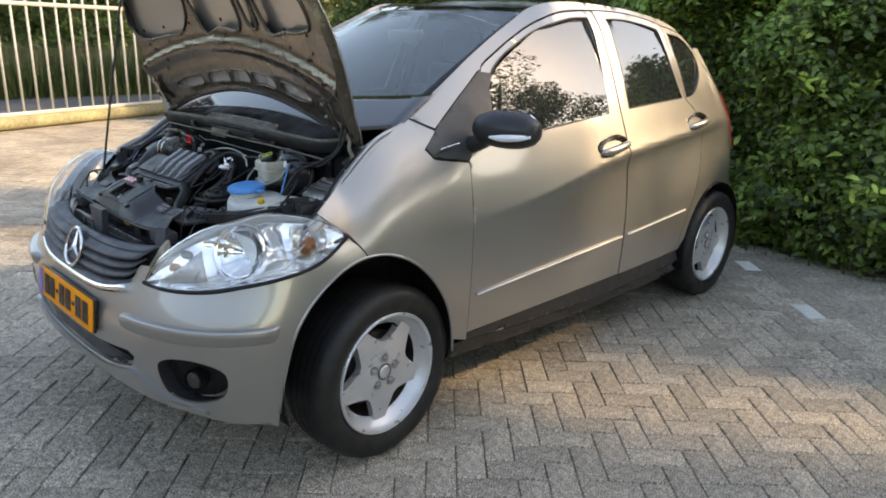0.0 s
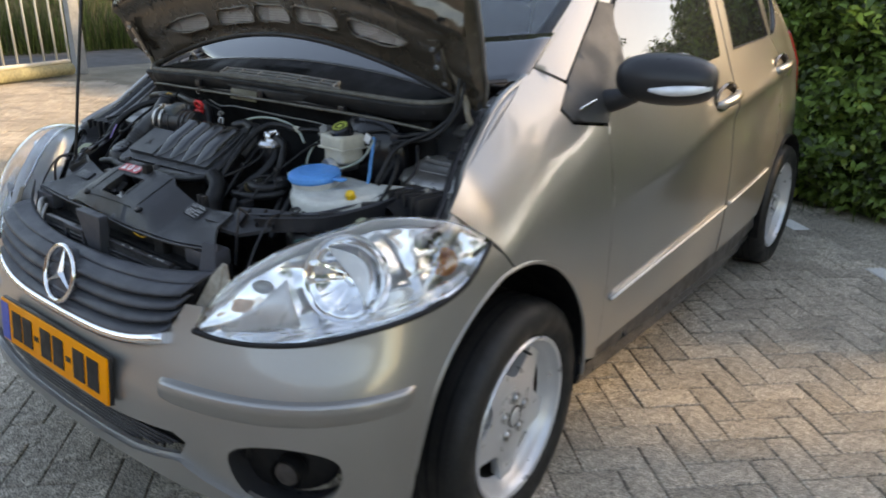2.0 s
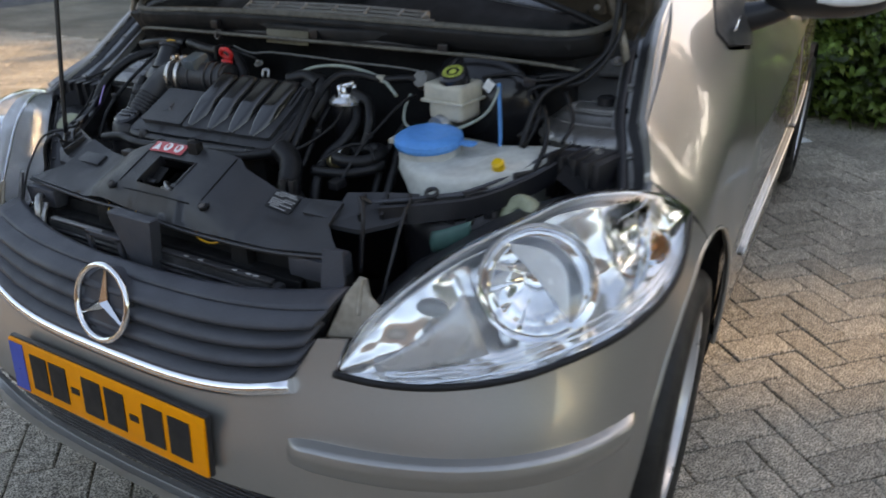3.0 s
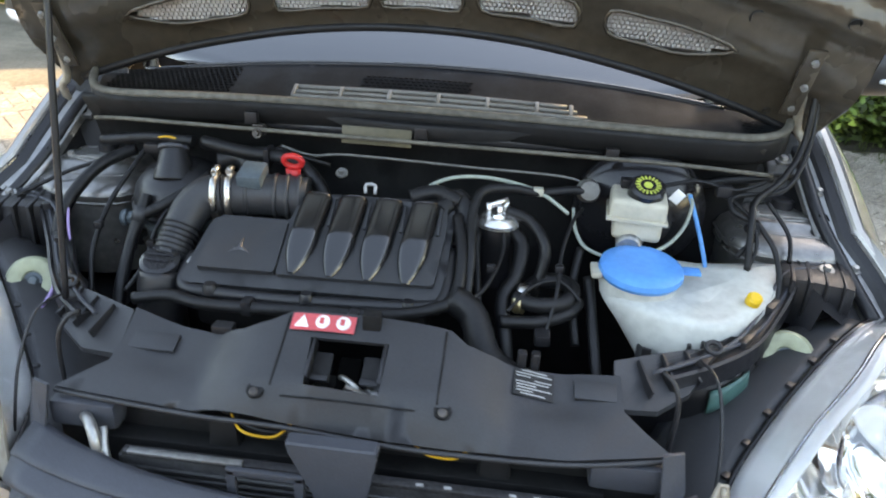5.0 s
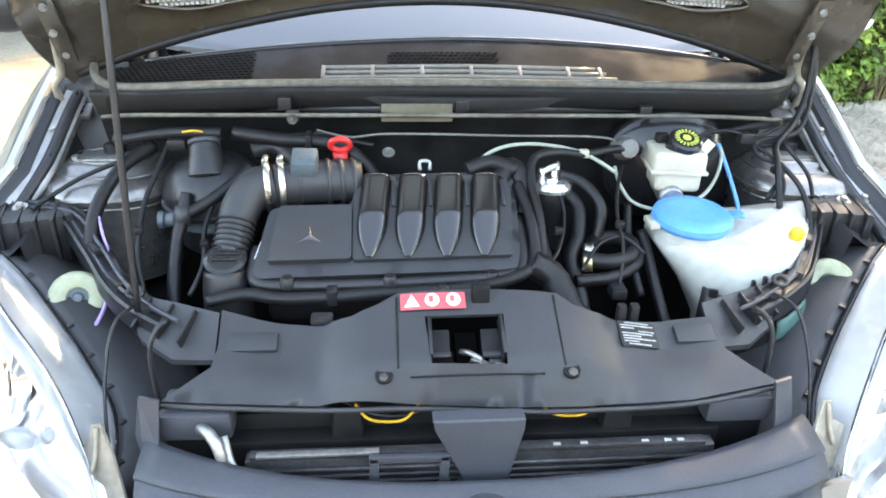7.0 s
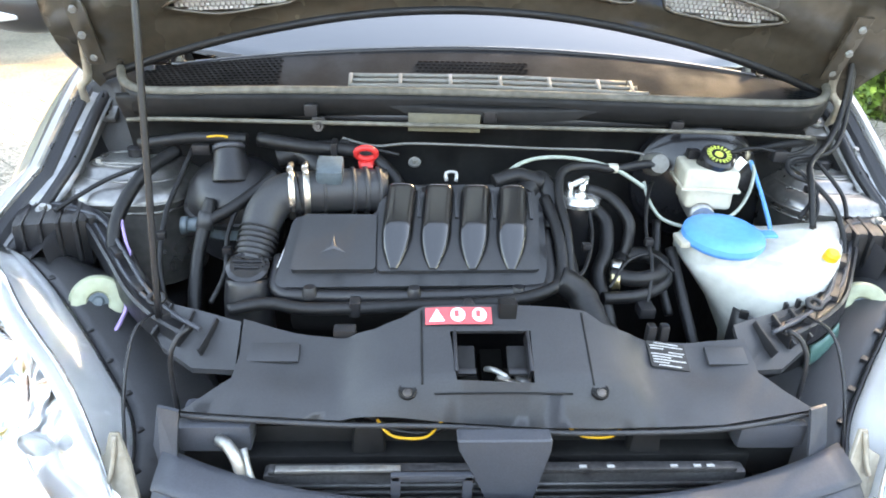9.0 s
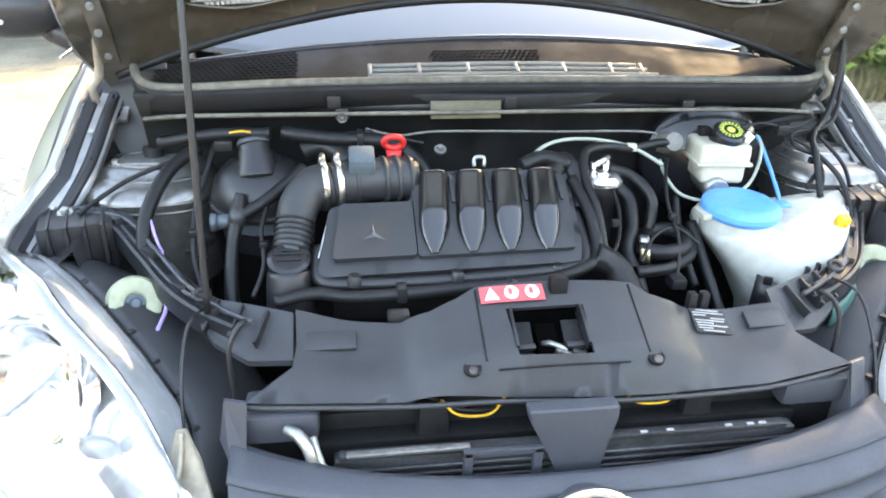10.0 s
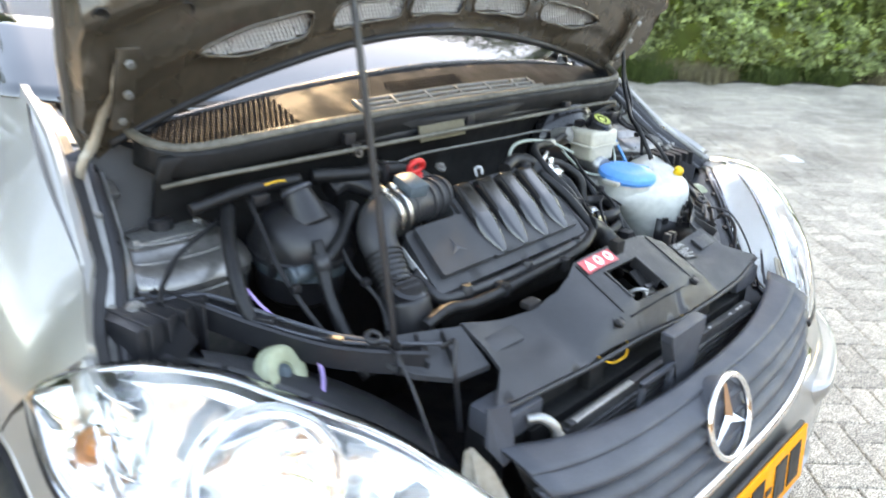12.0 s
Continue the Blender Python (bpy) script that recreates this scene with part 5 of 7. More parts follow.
for x, y, z in ((-0.527, 0.807, 1.160), (0.524, 0.806, 1.170)):
    bolt((x, y, z - 0.004), tray, 0.006, (0, -0.4, 1))
    part("bolt_boss", lathe([(0.0, 0.0), (0.012, 0.0), (0.016, -0.02)], Matrix.Translation((x, y, z - 0.005)), 16), GLOSS, tray)

# bulkhead fittings
part("sound_label", box((0.120, 0.003, 0.030), (-0.056, 0.648, 1.083), 0.001, Matrix.Rotation(radians(-12), 3, "X")), GREYLABEL, bulkhead, "faded olive label")
for x, z in ((-0.263, 1.078), (-0.275, 1.098), (0.02, 1.094), (0.34, 1.085)):
    part("clip", box((0.022, 0.014, 0.020), (x, 0.652, z), 0.003), PLASTIC, bulkhead)
bolt((-0.263, 0.640, 1.074), bulkhead, 0.005, (0, -1, 0.2), BRAKE)
hose([(-0.225, 0.650, 1.052), (-0.17, 0.648, 1.040), (-0.10, 0.648, 1.046), (0.10, 0.650, 1.042), (0.285, 0.652, 1.036), (0.30, 0.655, 1.00)], 0.0022, RAILGREY, "bulkhead_pipe")
hose([(-0.36, 0.640, 1.050), (-0.28, 0.620, 1.045), (-0.19, 0.610, 1.040), (-0.14, 0.585, 1.010), (-0.12, 0.56, 0.97)], 0.012)
part("hose_clip", box((0.010, 0.032, 0.032), (-0.235, 0.614, 1.043), 0.003), PLASTIC, car)
hose([(-0.56, 0.66, 1.03), (-0.47, 0.655, 1.045), (-0.38, 0.645, 1.048)], 0.010)
part("wire_clip", tube([(-0.445, 0.645, 1.050), (-0.425, 0.640, 1.054), (-0.41, 0.640, 1.052)], 0.002, 6, 4), AMBERWIRE, car)

# engine cover
def cover_z(x, y):
    return 0.924 + 0.60 * (y - 0.392)


def cornered(points, r=0.010, n=3):
    """A polygon with small rounded corners."""
    out, m = [], len(points)
    for i in range(m):
        p, a, b = (np.array(points[k % m], float) for k in (i, i - 1, i + 1))
        u, v = (a - p) / np.linalg.norm(a - p), (b - p) / np.linalg.norm(b - p)
        for k in range(n + 1):
            f = k / n
            out.append(tuple(p + u * r * (1 - f) ** 2 + v * r * f ** 2))
    return out


cover = slab(cornered([(-0.308, 0.390), (0.092, 0.398), (0.096, 0.545), (0.080, 0.556), (-0.156, 0.550), (-0.164, 0.500), (-0.288, 0.496)], 0.012),
             lambda x, y: cover_z(x, y) - 0.010, 0.045, COVER, "engine_cover", label="black plastic engine cover with four glossy runners")
part("cover_plate", shell(cornered([(-0.285, 0.404), (-0.163, 0.406), (-0.163, 0.489), (-0.272, 0.488)], 0.006), lambda x, y: Vector((x, y, cover_z(x, y) + 0.003)), 0.02, 0.014), COVER, cover)
part("runner_bed", shell(cornered([(-0.161, 0.406), (0.078, 0.411), (0.086, 0.500), (0.082, 0.541), (-0.152, 0.537), (-0.161, 0.50)], 0.006), lambda x, y: Vector((x, y, cover_z(x, y))), 0.02, 0.012), COVER, cover)
for k in range(4):
    cx = -0.132 + 0.0575 * k

    def runner(u, v, cx=cx):
        y = 0.408 + 0.130 * v
        grow = min(1.0, v / 0.42)
        wide = 0.0235 * (0.20 + 0.80 * grow * (2 - grow)) * (1.0 if v < 0.93 else 1 - (v - 0.93) * 3)
        x = cx + 0.10 * (y - 0.46) + wide * u
        top = 0.003 + 0.015 * min(1.0, v / 0.40) ** 0.9
        rise = top * (1 - abs(u) ** 5) ** 0.5 * min(1, (1.02 - v) * 9)
        return Vector((x, y, cover_z(x, y) + 0.001 + rise))
    part("runner", sheet(runner, 16, 20, 0.0, (-1, 1)), RUNNER, cover, "gloss black runner")
    part("runner_step", box((0.006, 0.052, 0.006), (cx + 0.0287 + 0.004, 0.508, cover_z(0, 0.508) + 0.002), 0.002, Matrix.Rotation(radians(31), 3, "X")), COVER, cover)
star = bmesh.new()
for k in range(3):
    a = radians(90 + 120 * k)
    c = Vector((-0.225, 0.438, cover_z(0, 0.438) + 0.004))
    tip = c + Vector((0.021 * math.cos(a), 0.018 * math.sin(a), 0.018 * math.sin(a) * 0.6))
    n = Vector((-math.sin(a), math.cos(a), math.cos(a) * 0.6)) * 0.0035
    v = [star.verts.new(q) for q in (c + n, c - n, tip, c + Vector((0, -0.001, 0.003)))]
    star.faces.new((v[0], v[3], v[2]))
    star.faces.new((v[3], v[1], v[2]))
part("cover_mark", star, GRILLE, cover)
part("cover_rim", tube([(-0.305, 0.45, 0.930), (-0.303, 0.396, 0.906), (-0.25, 0.386, 0.902), (-0.10, 0.386, 0.903), (0.06, 0.394, 0.908), (0.094, 0.41, 0.918), (0.098, 0.49, 0.958)], 0.010, 8, 5), PLASTIC, cover)
for x, y in ((-0.255, 0.388), (-0.107, 0.388), (0.045, 0.395)):
    part("cover_fixing", lathe([(0.0, 0.010), (0.008, 0.010), (0.011, 0.004), (0.012, -0.006)], Matrix.Translation((x, y - 0.004, 0.908)), 12), PLASTIC, cover)
part("side_label", box((0.0014, 0.078, 0.016), (-0.2980, 0.461, 0.9345), 0.0004, Matrix.Rotation(radians(-10.7), 3, "Z") @ Matrix.Rotation(radians(20), 3, "X")), WHITELABEL, cover, "silver sticker on the side of the cover")
part("cover_skirt", box((0.36, 0.11, 0.07), (-0.11, 0.455, 0.865), 0.015), DEEP, cover)
part("rear_clip", tube([(-0.055, 0.556, 1.015), (-0.055, 0.560, 1.028), (-0.040, 0.560, 1.028), (-0.040, 0.556, 1.015)], 0.003, 6, 3), GREYSTEEL, cover)
bolt((-0.105, 0.60, 1.030), car, 0.006, (0, -0.5, 1))

# air intake: sensor tube, clamps, ribbed elbow down to the front
sensor = part("air_sensor", tube([(-0.285, 0.535, 0.998), (-0.22, 0.548, 1.000), (-0.150, 0.555, 0.998)], 0.034, 20, 4), COVER, car, "black air-flow sensor tube")
part("sensor_plug", box((0.040, 0.048, 0.024), (-0.236, 0.538, 1.036), 0.005, Matrix.Rotation(radians(15), 3, "X")), GREYBLUE, sensor)
for x in (-0.250, -0.205, -0.185, -0.165):
    part("sensor_ring", tube([(x, 0.545 + (x + 0.25) * 0.1, 0.999), (x + 0.006, 0.546 + (x + 0.25) * 0.1, 0.999)], 0.0375, 20, 1), COVER, sensor)
for x, y in ((-0.300, 0.531), (-0.278, 0.5365)):
    band = part("hose_clamp", tube([(x, y, 0.998), (x + 0.009, y + 0.0015, 0.998)], 0.0395, 24, 1), STEEL, sensor, "bright steel hose clamp")
    part("clamp_screw", tube([(x + 0.004, y - 0.006, 1.040), (x + 0.004, y + 0.014, 1.042)], 0.005, 8, 1), STEEL, sensor)
elbow = hose([(-0.285, 0.535, 0.998), (-0.312, 0.528, 0.994), (-0.332, 0.508, 0.977), (-0.340, 0.478, 0.952), (-0.345, 0.448, 0.920), (-0.350, 0.43, 0.87), (-0.352, 0.42, 0.80)], [0.036, 0.034, 0.031, 0.028, 0.027, 0.027, 0.027], COVER, "intake_elbow")
for k in range(7):
    y, z = 0.486 - 0.0058 * k, 0.959 - 0.0063 * k
    part("bellows_ring", tube([(-0.3385 - 0.001 * k, y, z), (-0.339 - 0.001 * k, y - 0.0022, z - 0.0024)], 0.0305, 20, 1), RUBBER, elbow)
oil = disc(0.031, 0.030, (-0.347, 0.424, 0.920), GLOSS, "oil_cap", car, (0, -0.4, 1), 28, 0.2, "black oil filler cap")
for k in range(3):
    part("cap_rib", box((0.044 - 0.008 * abs(k - 1), 0.005, 0.006), (-0.347, 0.413 + 0.011 * k, 0.932 + 0.004 * k), 0.002, Matrix.Rotation(radians(22), 3, "X")), GLOSS, oil)
for k in range(2):
    part("cap_print", box((0.036 - 0.004 * k, 0.004, 0.0015), (-0.347, 0.434 + 0.009 * k, 0.9375 + 0.0025 * k), 0, Matrix.Rotation(radians(22), 3, "X")), WHITELABEL, oil)
part("cap_neck", tube([(-0.347, 0.418, 0.912), (-0.347, 0.410, 0.88), (-0.347, 0.405, 0.80)], [0.032, 0.035, 0.038], 18, 3), PLASTIC, oil)

# dipstick with a red ring
dip = part("dipstick", tube([(-0.183 + 0.0155 * math.cos(a), 0.583 - 0.004 * math.sin(a), 1.049 + 0.0105 * math.sin(a)) for a in np.linspace(0, 2 * math.pi, 12, endpoint=False)], 0.0052, 8, 2, True), RED, car, "red ring of the oil dipstick")
part("dipstick_collar", tube([(-0.183, 0.583, 1.036), (-0.182, 0.580, 1.015)], [0.013, 0.010], 12, 1), RED, dip)
part("dipstick_tube", tube([(-0.182, 0.580, 1.018), (-0.175, 0.575, 0.96), (-0.16, 0.56, 0.86)], 0.006, 8, 3), STEEL, dip)

# round air filter housing
FILTER = Matrix.Translation((-0.397, 0.618, 0.955)) @ pose(0, 0, 0, 8)
filter_box = part("air_filter", lathe([(0.0, 0.062), (0.034, 0.060), (0.060, 0.048), (0.076, 0.028), (0.082, 0.008), (0.083, 0.0), (0.087, -0.003), (0.087, -0.010), (0.075, -0.014), (0.070, -0.080), (0.05, -0.10), (0.0, -0.10)], FILTER, 36), PLASTIC, car, "round black air filter housing")
part("filter_base", lathe([(0.078, -0.012), (0.078, -0.034), (0.070, -0.040)], FILTER, 36), GREYBLUE, filter_box, "grey-blue filter base")
part("filter_neck", tube([(-0.399, 0.592, 0.990), (-0.401, 0.604, 1.012), (-0.404, 0.615, 1.032), (-0.406, 0.622, 1.048)], [0.036, 0.030, 0.025, 0.022], 18, 4), PLASTIC, filter_box)
part("neck_band", tube([(-0.4045, 0.615, 1.038), (-0.4055, 0.619, 1.044)], 0.0255, 18, 1), GRILLE, filter_box)
part("filter_spout", tube([(-0.425, 0.548, 0.937), (-0.470, 0.545, 0.936)], 0.012, 12, 1), GREYBLUE, filter_box)
part("spout_collar", tube([(-0.462, 0.545, 0.936), (-0.472, 0.545, 0.936)], 0.0145, 12, 1), GREYBLUE, filter_box)
for a in (20, 120, 200, 300):
    part("filter_latch", box((0.014, 0.010, 0.034), (-0.397 + 0.080 * math.cos(radians(a)), 0.618 + 0.080 * math.sin(radians(a)), 0.938), 0.003), PLASTIC, filter_box)
hose([(-0.325, 0.580, 1.008), (-0.350, 0.560, 0.994), (-0.388, 0.535, 0.972), (-0.424, 0.522, 0.955)], [0.013, 0.0105, 0.010, 0.010])
hose([(-0.422, 0.540, 0.985), (-0.427, 0.522, 0.956), (-0.436, 0.495, 0.915), (-0.437, 0.455, 0.865), (-0.43, 0.41, 0.81)], [0.008, 0.011, 0.010, 0.011, 0.011])
part("hose_joint", tube([(-0.425, 0.528, 0.966), (-0.430, 0.515, 0.944)], 0.0135, 12, 1), COVER, filter_box)
hose([(-0.33, 0.635, 1.02), (-0.29, 0.635, 1.028), (-0.25, 0.60, 1.01)], 0.018)

# strut towers
def tower(sign, x, y, z):
    """A pressed tower: square-ish plate, a shoulder, then a round turret."""
    bm, rows = bmesh.new(), []
    for dz, rx, ry, n, dy in ((0.0, 0.001, 0.001, 2.0, 0.0), (0.0, 0.070, 0.045, 4.0, 0.0), (-0.003, 0.078, 0.052, 4.0, 0.0), (-0.012, 0.081, 0.056, 4.0, 0.0), (-0.016, 0.090, 0.072, 3.4, -0.010), (-0.022, 0.100, 0.088, 3.0, -0.015), (-0.034, 0.106, 0.098, 2.8, -0.018), (-0.044, 0.107, 0.100, 2.6, -0.018), (-0.050, 0.103, 0.096, 2.4, -0.018), (-0.060, 0.103, 0.096, 2.3, -0.018), (-0.12, 0.104, 0.098, 2.2, -0.02), (-0.19, 0.104, 0.098, 2.2, -0.02)):
        rows.append([bm.verts.new((x + rx * math.copysign(abs(math.cos(q)) ** (2 / n), math.cos(q)), y + dy + ry * math.copysign(abs(math.sin(q)) ** (2 / n), math.sin(q)), z + dz)) for q in np.linspace(0, 2 * math.pi, 40, endpoint=False)])
    for a, b in zip(rows, rows[1:]):
        for i in range(40):
            bm.faces.new((a[i], a[(i + 1) % 40], b[(i + 1) % 40], b[i])).smooth = True
    t = part("strut_tower", bm, TOWER, car, "grey painted strut tower")
    disc(0.018, 0.022, (x, y + 0.012, z + 0.010), PLASTIC, "strut_cap", t, None, 20, 0.3)
    for dx, dy in ((-0.055, -0.022), (0.055, 0.006), (0.0, 0.036)):
        bolt((x + dx, y + dy, z + 0.001), t, 0.0075, (0, -0.1, 1))
    part("tower_bead", tube([(x + 0.066 * math.cos(q), y + 0.042 * math.sin(q), z + 0.001) for q in np.linspace(0, 2 * math.pi, 20, endpoint=False)], 0.0025, 6, 2, True), TOWER, t)
    for dz, rx, ry in ((-0.0145, 0.086, 0.065), (-0.039, 0.1075, 0.100), (-0.054, 0.104, 0.097)):
        ring = [(x + rx * math.copysign(abs(math.cos(q)) ** 0.72, math.cos(q)), y - 0.016 * min(1, -dz / 0.03) + ry * math.copysign(abs(math.sin(q)) ** 0.72, math.sin(q)), z + dz) for q in np.linspace(0, 2 * math.pi, 28, endpoint=False)]
        part("tower_crease", tube(ring, 0.0028, 6, 1, True), TOWER, t)
    part("tower_plate", box((0.105, 0.050, 0.005), (x, y - 0.006, z + 0.002), 0.002), DULLSTEEL, t)
    part("tower_shelf", box((0.12, 0.14, 0.02), (x + sign * 0.075, y + 0.0, z - 0.030), 0.008), TOWER, t)
    return t


tower(-1, -0.583, 0.702, 0.988)
tower(1, 0.655, 0.705, 0.990)
hose([(-0.50, 0.66, 1.02), (-0.535, 0.60, 1.005), (-0.560, 0.54, 0.965), (-0.565, 0.50, 0.92), (-0.55, 0.46, 0.86)], 0.011, None, "wiring_loom")
hose([(-0.560, 0.535, 0.965), (-0.545, 0.50, 0.93), (-0.525, 0.47, 0.905)], 0.0023, VIOLET, "violet_wire")

# washer tank with the blue cap
def tank_ring(f):
    """The tank's outline at a height share f, narrower towards its foot."""
    top = [(0.335, 0.52), (0.342, 0.575), (0.40, 0.603), (0.50, 0.595), (0.63, 0.592), (0.638, 0.575), (0.610, 0.52), (0.565, 0.455), (0.52, 0.412), (0.47, 0.40), (0.40, 0.42), (0.345, 0.465)]
    low = [(0.435, 0.47), (0.44, 0.52), (0.46, 0.55), (0.50, 0.55), (0.575, 0.55), (0.585, 0.53), (0.575, 0.49), (0.545, 0.43), (0.51, 0.385), (0.475, 0.375), (0.45, 0.395), (0.435, 0.43)]
    return [tuple(np.array(a) * f + np.array(b) * (1 - f)) for a, b in zip(top, low)]


bm = bmesh.new()
rings = []
for f, z, k in ((0.0, 0.70, 1.0), (0.08, 0.76, 1.0), (0.42, 0.83, 1.0), (0.80, 0.88, 1.0), (1.0, 0.905, 1.0), (1.0, 0.918, 0.985), (1.0, 0.926, 0.95), (1.0, 0.929, 0.80), (1.0, 0.930, 0.4)):
    ring = catmull(tank_ring(f), 4, True)
    c = np.mean(ring, 0)
    sag = [0.014 * max(0, (p[0] - 0.5)) / 0.14 for p in ring]
    rings.append([bm.verts.new((*(c + (p - c) * k), z + (s if z > 0.9 else 0) - 0.05 * (0.52 - p[1]) * (1 if z > 0.9 else 0))) for p, s in zip(ring, sag)])
for a, b in zip(rings, rings[1:]):
    for i in range(len(a)):
        bm.faces.new((a[i], a[(i + 1) % len(a)], b[(i + 1) % len(a)], b[i])).smooth = True
bm.faces.new(rings[-1])
tank = part("washer_tank", bm, TANK, car, "milky white washer tank with a blue cap")
part("tank_neck", lathe([(0.058, -0.02), (0.060, 0.018), (0.056, 0.022)], Matrix.Translation((0.390, 0.507, 0.928)), 32), TANK, tank)
cap = part("tank_cap", lathe([(0.0, 0.010), (0.040, 0.011), (0.056, 0.009), (0.0635, 0.004), (0.065, -0.004), (0.062, -0.010), (0.052, -0.012)], Matrix.Translation((0.390, 0.503, 0.953)) @ pose(0, 0, 0, 5, 0, 0), 40), BLUE, tank, "blue washer filler cap")
part("cap_tab", box((0.040, 0.022, 0.006), (0.462, 0.512, 0.951), 0.003), BLUE, cap)
part("cap_hinge", box((0.016, 0.040, 0.010), (0.322, 0.500, 0.944), 0.003), CREAM, tank)
stick = part("level_cap", lathe([(0.0, 0.010), (0.008, 0.010), (0.0115, 0.006), (0.0115, -0.006), (0.007, -0.010)], Matrix.Translation((0.552, 0.462, 0.938)) @ pose(0, 0, 0, 25, 0, 0), 16), YELLOW, car, "small yellow cap")
part("cap_holder", tube([(0.552, 0.464, 0.930), (0.556, 0.455, 0.88), (0.55, 0.44, 0.82)], 0.008, 8, 3), PLASTIC, stick)

part("tank_clip", box((0.030, 0.016, 0.024), (0.462, 0.388, 0.872), 0.003, Matrix.Rotation(radians(25), 3, "Z")), PLASTIC, tank, "black clip on the tank")
part("clip_prong", box((0.006, 0.008, 0.022), (0.472, 0.390, 0.890), 0.002), PLASTIC, tank)
part("clip_prong", box((0.006, 0.008, 0.018), (0.452, 0.386, 0.888), 0.002), PLASTIC, tank)

skirt_line = along_line(catmull([(0.385, 0.418, 0.0), (0.428, 0.378, 0.0), (0.480, 0.360, 0.0), (0.530, 0.386, 0.0), (0.572, 0.430, 0.0)], 4))
guard = part("tank_guard", sheet(lambda u, v: skirt_line(u) + Vector((0, -0.006 * v, 0.70 + 0.172 * v - 0.012 * math.sin(math.pi * u))), 16, 4, 0.004), PLASTIC, car, "black plastic guard in front of the washer tank")
part("tank_foot", sheet(lambda u, v: skirt_line(0.50 + 0.30 * u) + Vector((0.002, -0.012 - 0.006 * math.sin(math.pi * v), 0.806 + 0.018 * u + 0.040 * v)), 12, 5, 0.004), GREENFLUID, tank, "green-tinted lower part of the tank")
for k in range(7):
    q = skirt_line(0.08 + 0.14 * k)
    part("guard_tooth", box((0.014, 0.006, 0.014 + 0.006 * (k % 3)), (q.x, q.y - 0.006, 0.868), 0.002, Matrix.Rotation(radians(-25 + 12 * k), 3, "Z")), PLASTIC, guard)

# brake fluid reservoir and servo
res = part("brake_reservoir", box((0.090, 0.078, 0.036), (0.387, 0.604, 1.020), 0.010, Matrix.Rotation(radians(-6), 3, "Z"), 3), CREAM, car, "cream brake fluid reservoir with a black and green cap")
part("reservoir_foot", box((0.078, 0.068, 0.040), (0.390, 0.604, 0.987), 0.010, Matrix.Rotation(radians(-6), 3, "Z"), 3), CREAM, res)
part("reservoir_seam", box((0.097, 0.084, 0.006), (0.387, 0.604, 1.004), 0.002, Matrix.Rotation(radians(-6), 3, "Z")), CREAM, res)
CAP = Matrix.Translation((0.395, 0.592, 1.050)) @ pose(0, 0, 0, 24)
bc = part("reservoir_cap", lathe([(0.0, 0.010), (0.024, 0.010), (0.0285, 0.006), (0.0295, -0.016), (0.024, -0.022)], CAP, 28), GLOSS, res)
part("cap_print", lathe([(0.0, 0.0108), (0.0075, 0.0108), (0.0080, 0.0095)], CAP, 6), GREEN, bc, "pale green print")
for a in range(0, 360, 20):
    mark = box((0.0075, 0.0030, 0.0008), (0.0165, 0, 0.0106), 0)
    mark.transform(CAP @ turn_z(radians(a)))
    part("cap_mark", mark, GREEN, bc)
part("reservoir_plug", box((0.020, 0.018, 0.016), (0.368, 0.628, 1.046), 0.003), PLASTIC, res)
part("reservoir_tag", box((0.018, 0.002, 0.022), (0.452, 0.625, 1.030), 0.0005, Matrix.Rotation(radians(35), 3, "Y")), WHITELABEL, res, "white paper tag")
part("master_cylinder", tube([(0.375, 0.555, 0.958), (0.392, 0.66, 0.965)], [0.020, 0.026], 16, 3), DULLSTEEL, car)
part("brake_servo", lathe([(0.0, 0.05), (0.05, 0.045), (0.10, 0.02), (0.115, 0.0), (0.115, -0.02), (0.10, -0.04)], Matrix.Translation((0.405, 0.685, 0.975)) @ pose(0, 0, 0, 90), 32), GLOSS, car)
part("servo_valve", lathe([(0.0, 0.02), (0.016, 0.018), (0.020, 0.0), (0.020, -0.02)], Matrix.Translation((0.308, 0.628, 1.026)) @ pose(0, 0, 0, 70), 16), RAILGREY, car)

# fuel filter and the hoses beside the engine
ff = part("fuel_filter", lathe([(0.0, 0.024), (0.024, 0.023), (0.032, 0.016), (0.034, 0.008), (0.034, -0.01), (0.031, -0.016), (0.031, -0.09)], Matrix.Translation((0.160, 0.566, 0.965)), 28), PLASTIC, car, "fuel filter with a bright metal lid")
part("filter_lid", lathe([(0.0, 0.006), (0.012, 0.006), (0.014, 0.002), (0.027, 0.002), (0.034, -0.004), (0.036, -0.006), (0.036, -0.012), (0.033, -0.014)], Matrix.Translation((0.162, 0.560, 0.994)), 32), LIDSTEEL, ff)
for dx, dy in ((-0.012, -0.006), (0.012, 0.008), (0.004, -0.014)):
    part("filter_fitting", tube([(0.160 + dx, 0.566 + dy, 0.99), (0.160 + dx * 1.2, 0.566 + dy, 1.016)], 0.0050, 8, 1), LIDSTEEL, ff)
part("filter_union", tube([(0.150, 0.560, 1.012), (0.176, 0.572, 1.020)], 0.005, 8, 1), LIDSTEEL, ff)
hose([(0.128, 0.405, 0.90), (0.128, 0.47, 0.965), (0.122, 0.53, 1.005), (0.135, 0.572, 1.030), (0.180, 0.592, 1.032), (0.224, 0.598, 1.026), (0.285, 0.614, 1.030), (0.318, 0.618, 1.022)], 0.0075)
hose([(0.145, 0.560, 0.985), (0.132, 0.53, 0.965), (0.142, 0.46, 0.915), (0.150, 0.40, 0.86), (0.15, 0.37, 0.80)], 0.006)
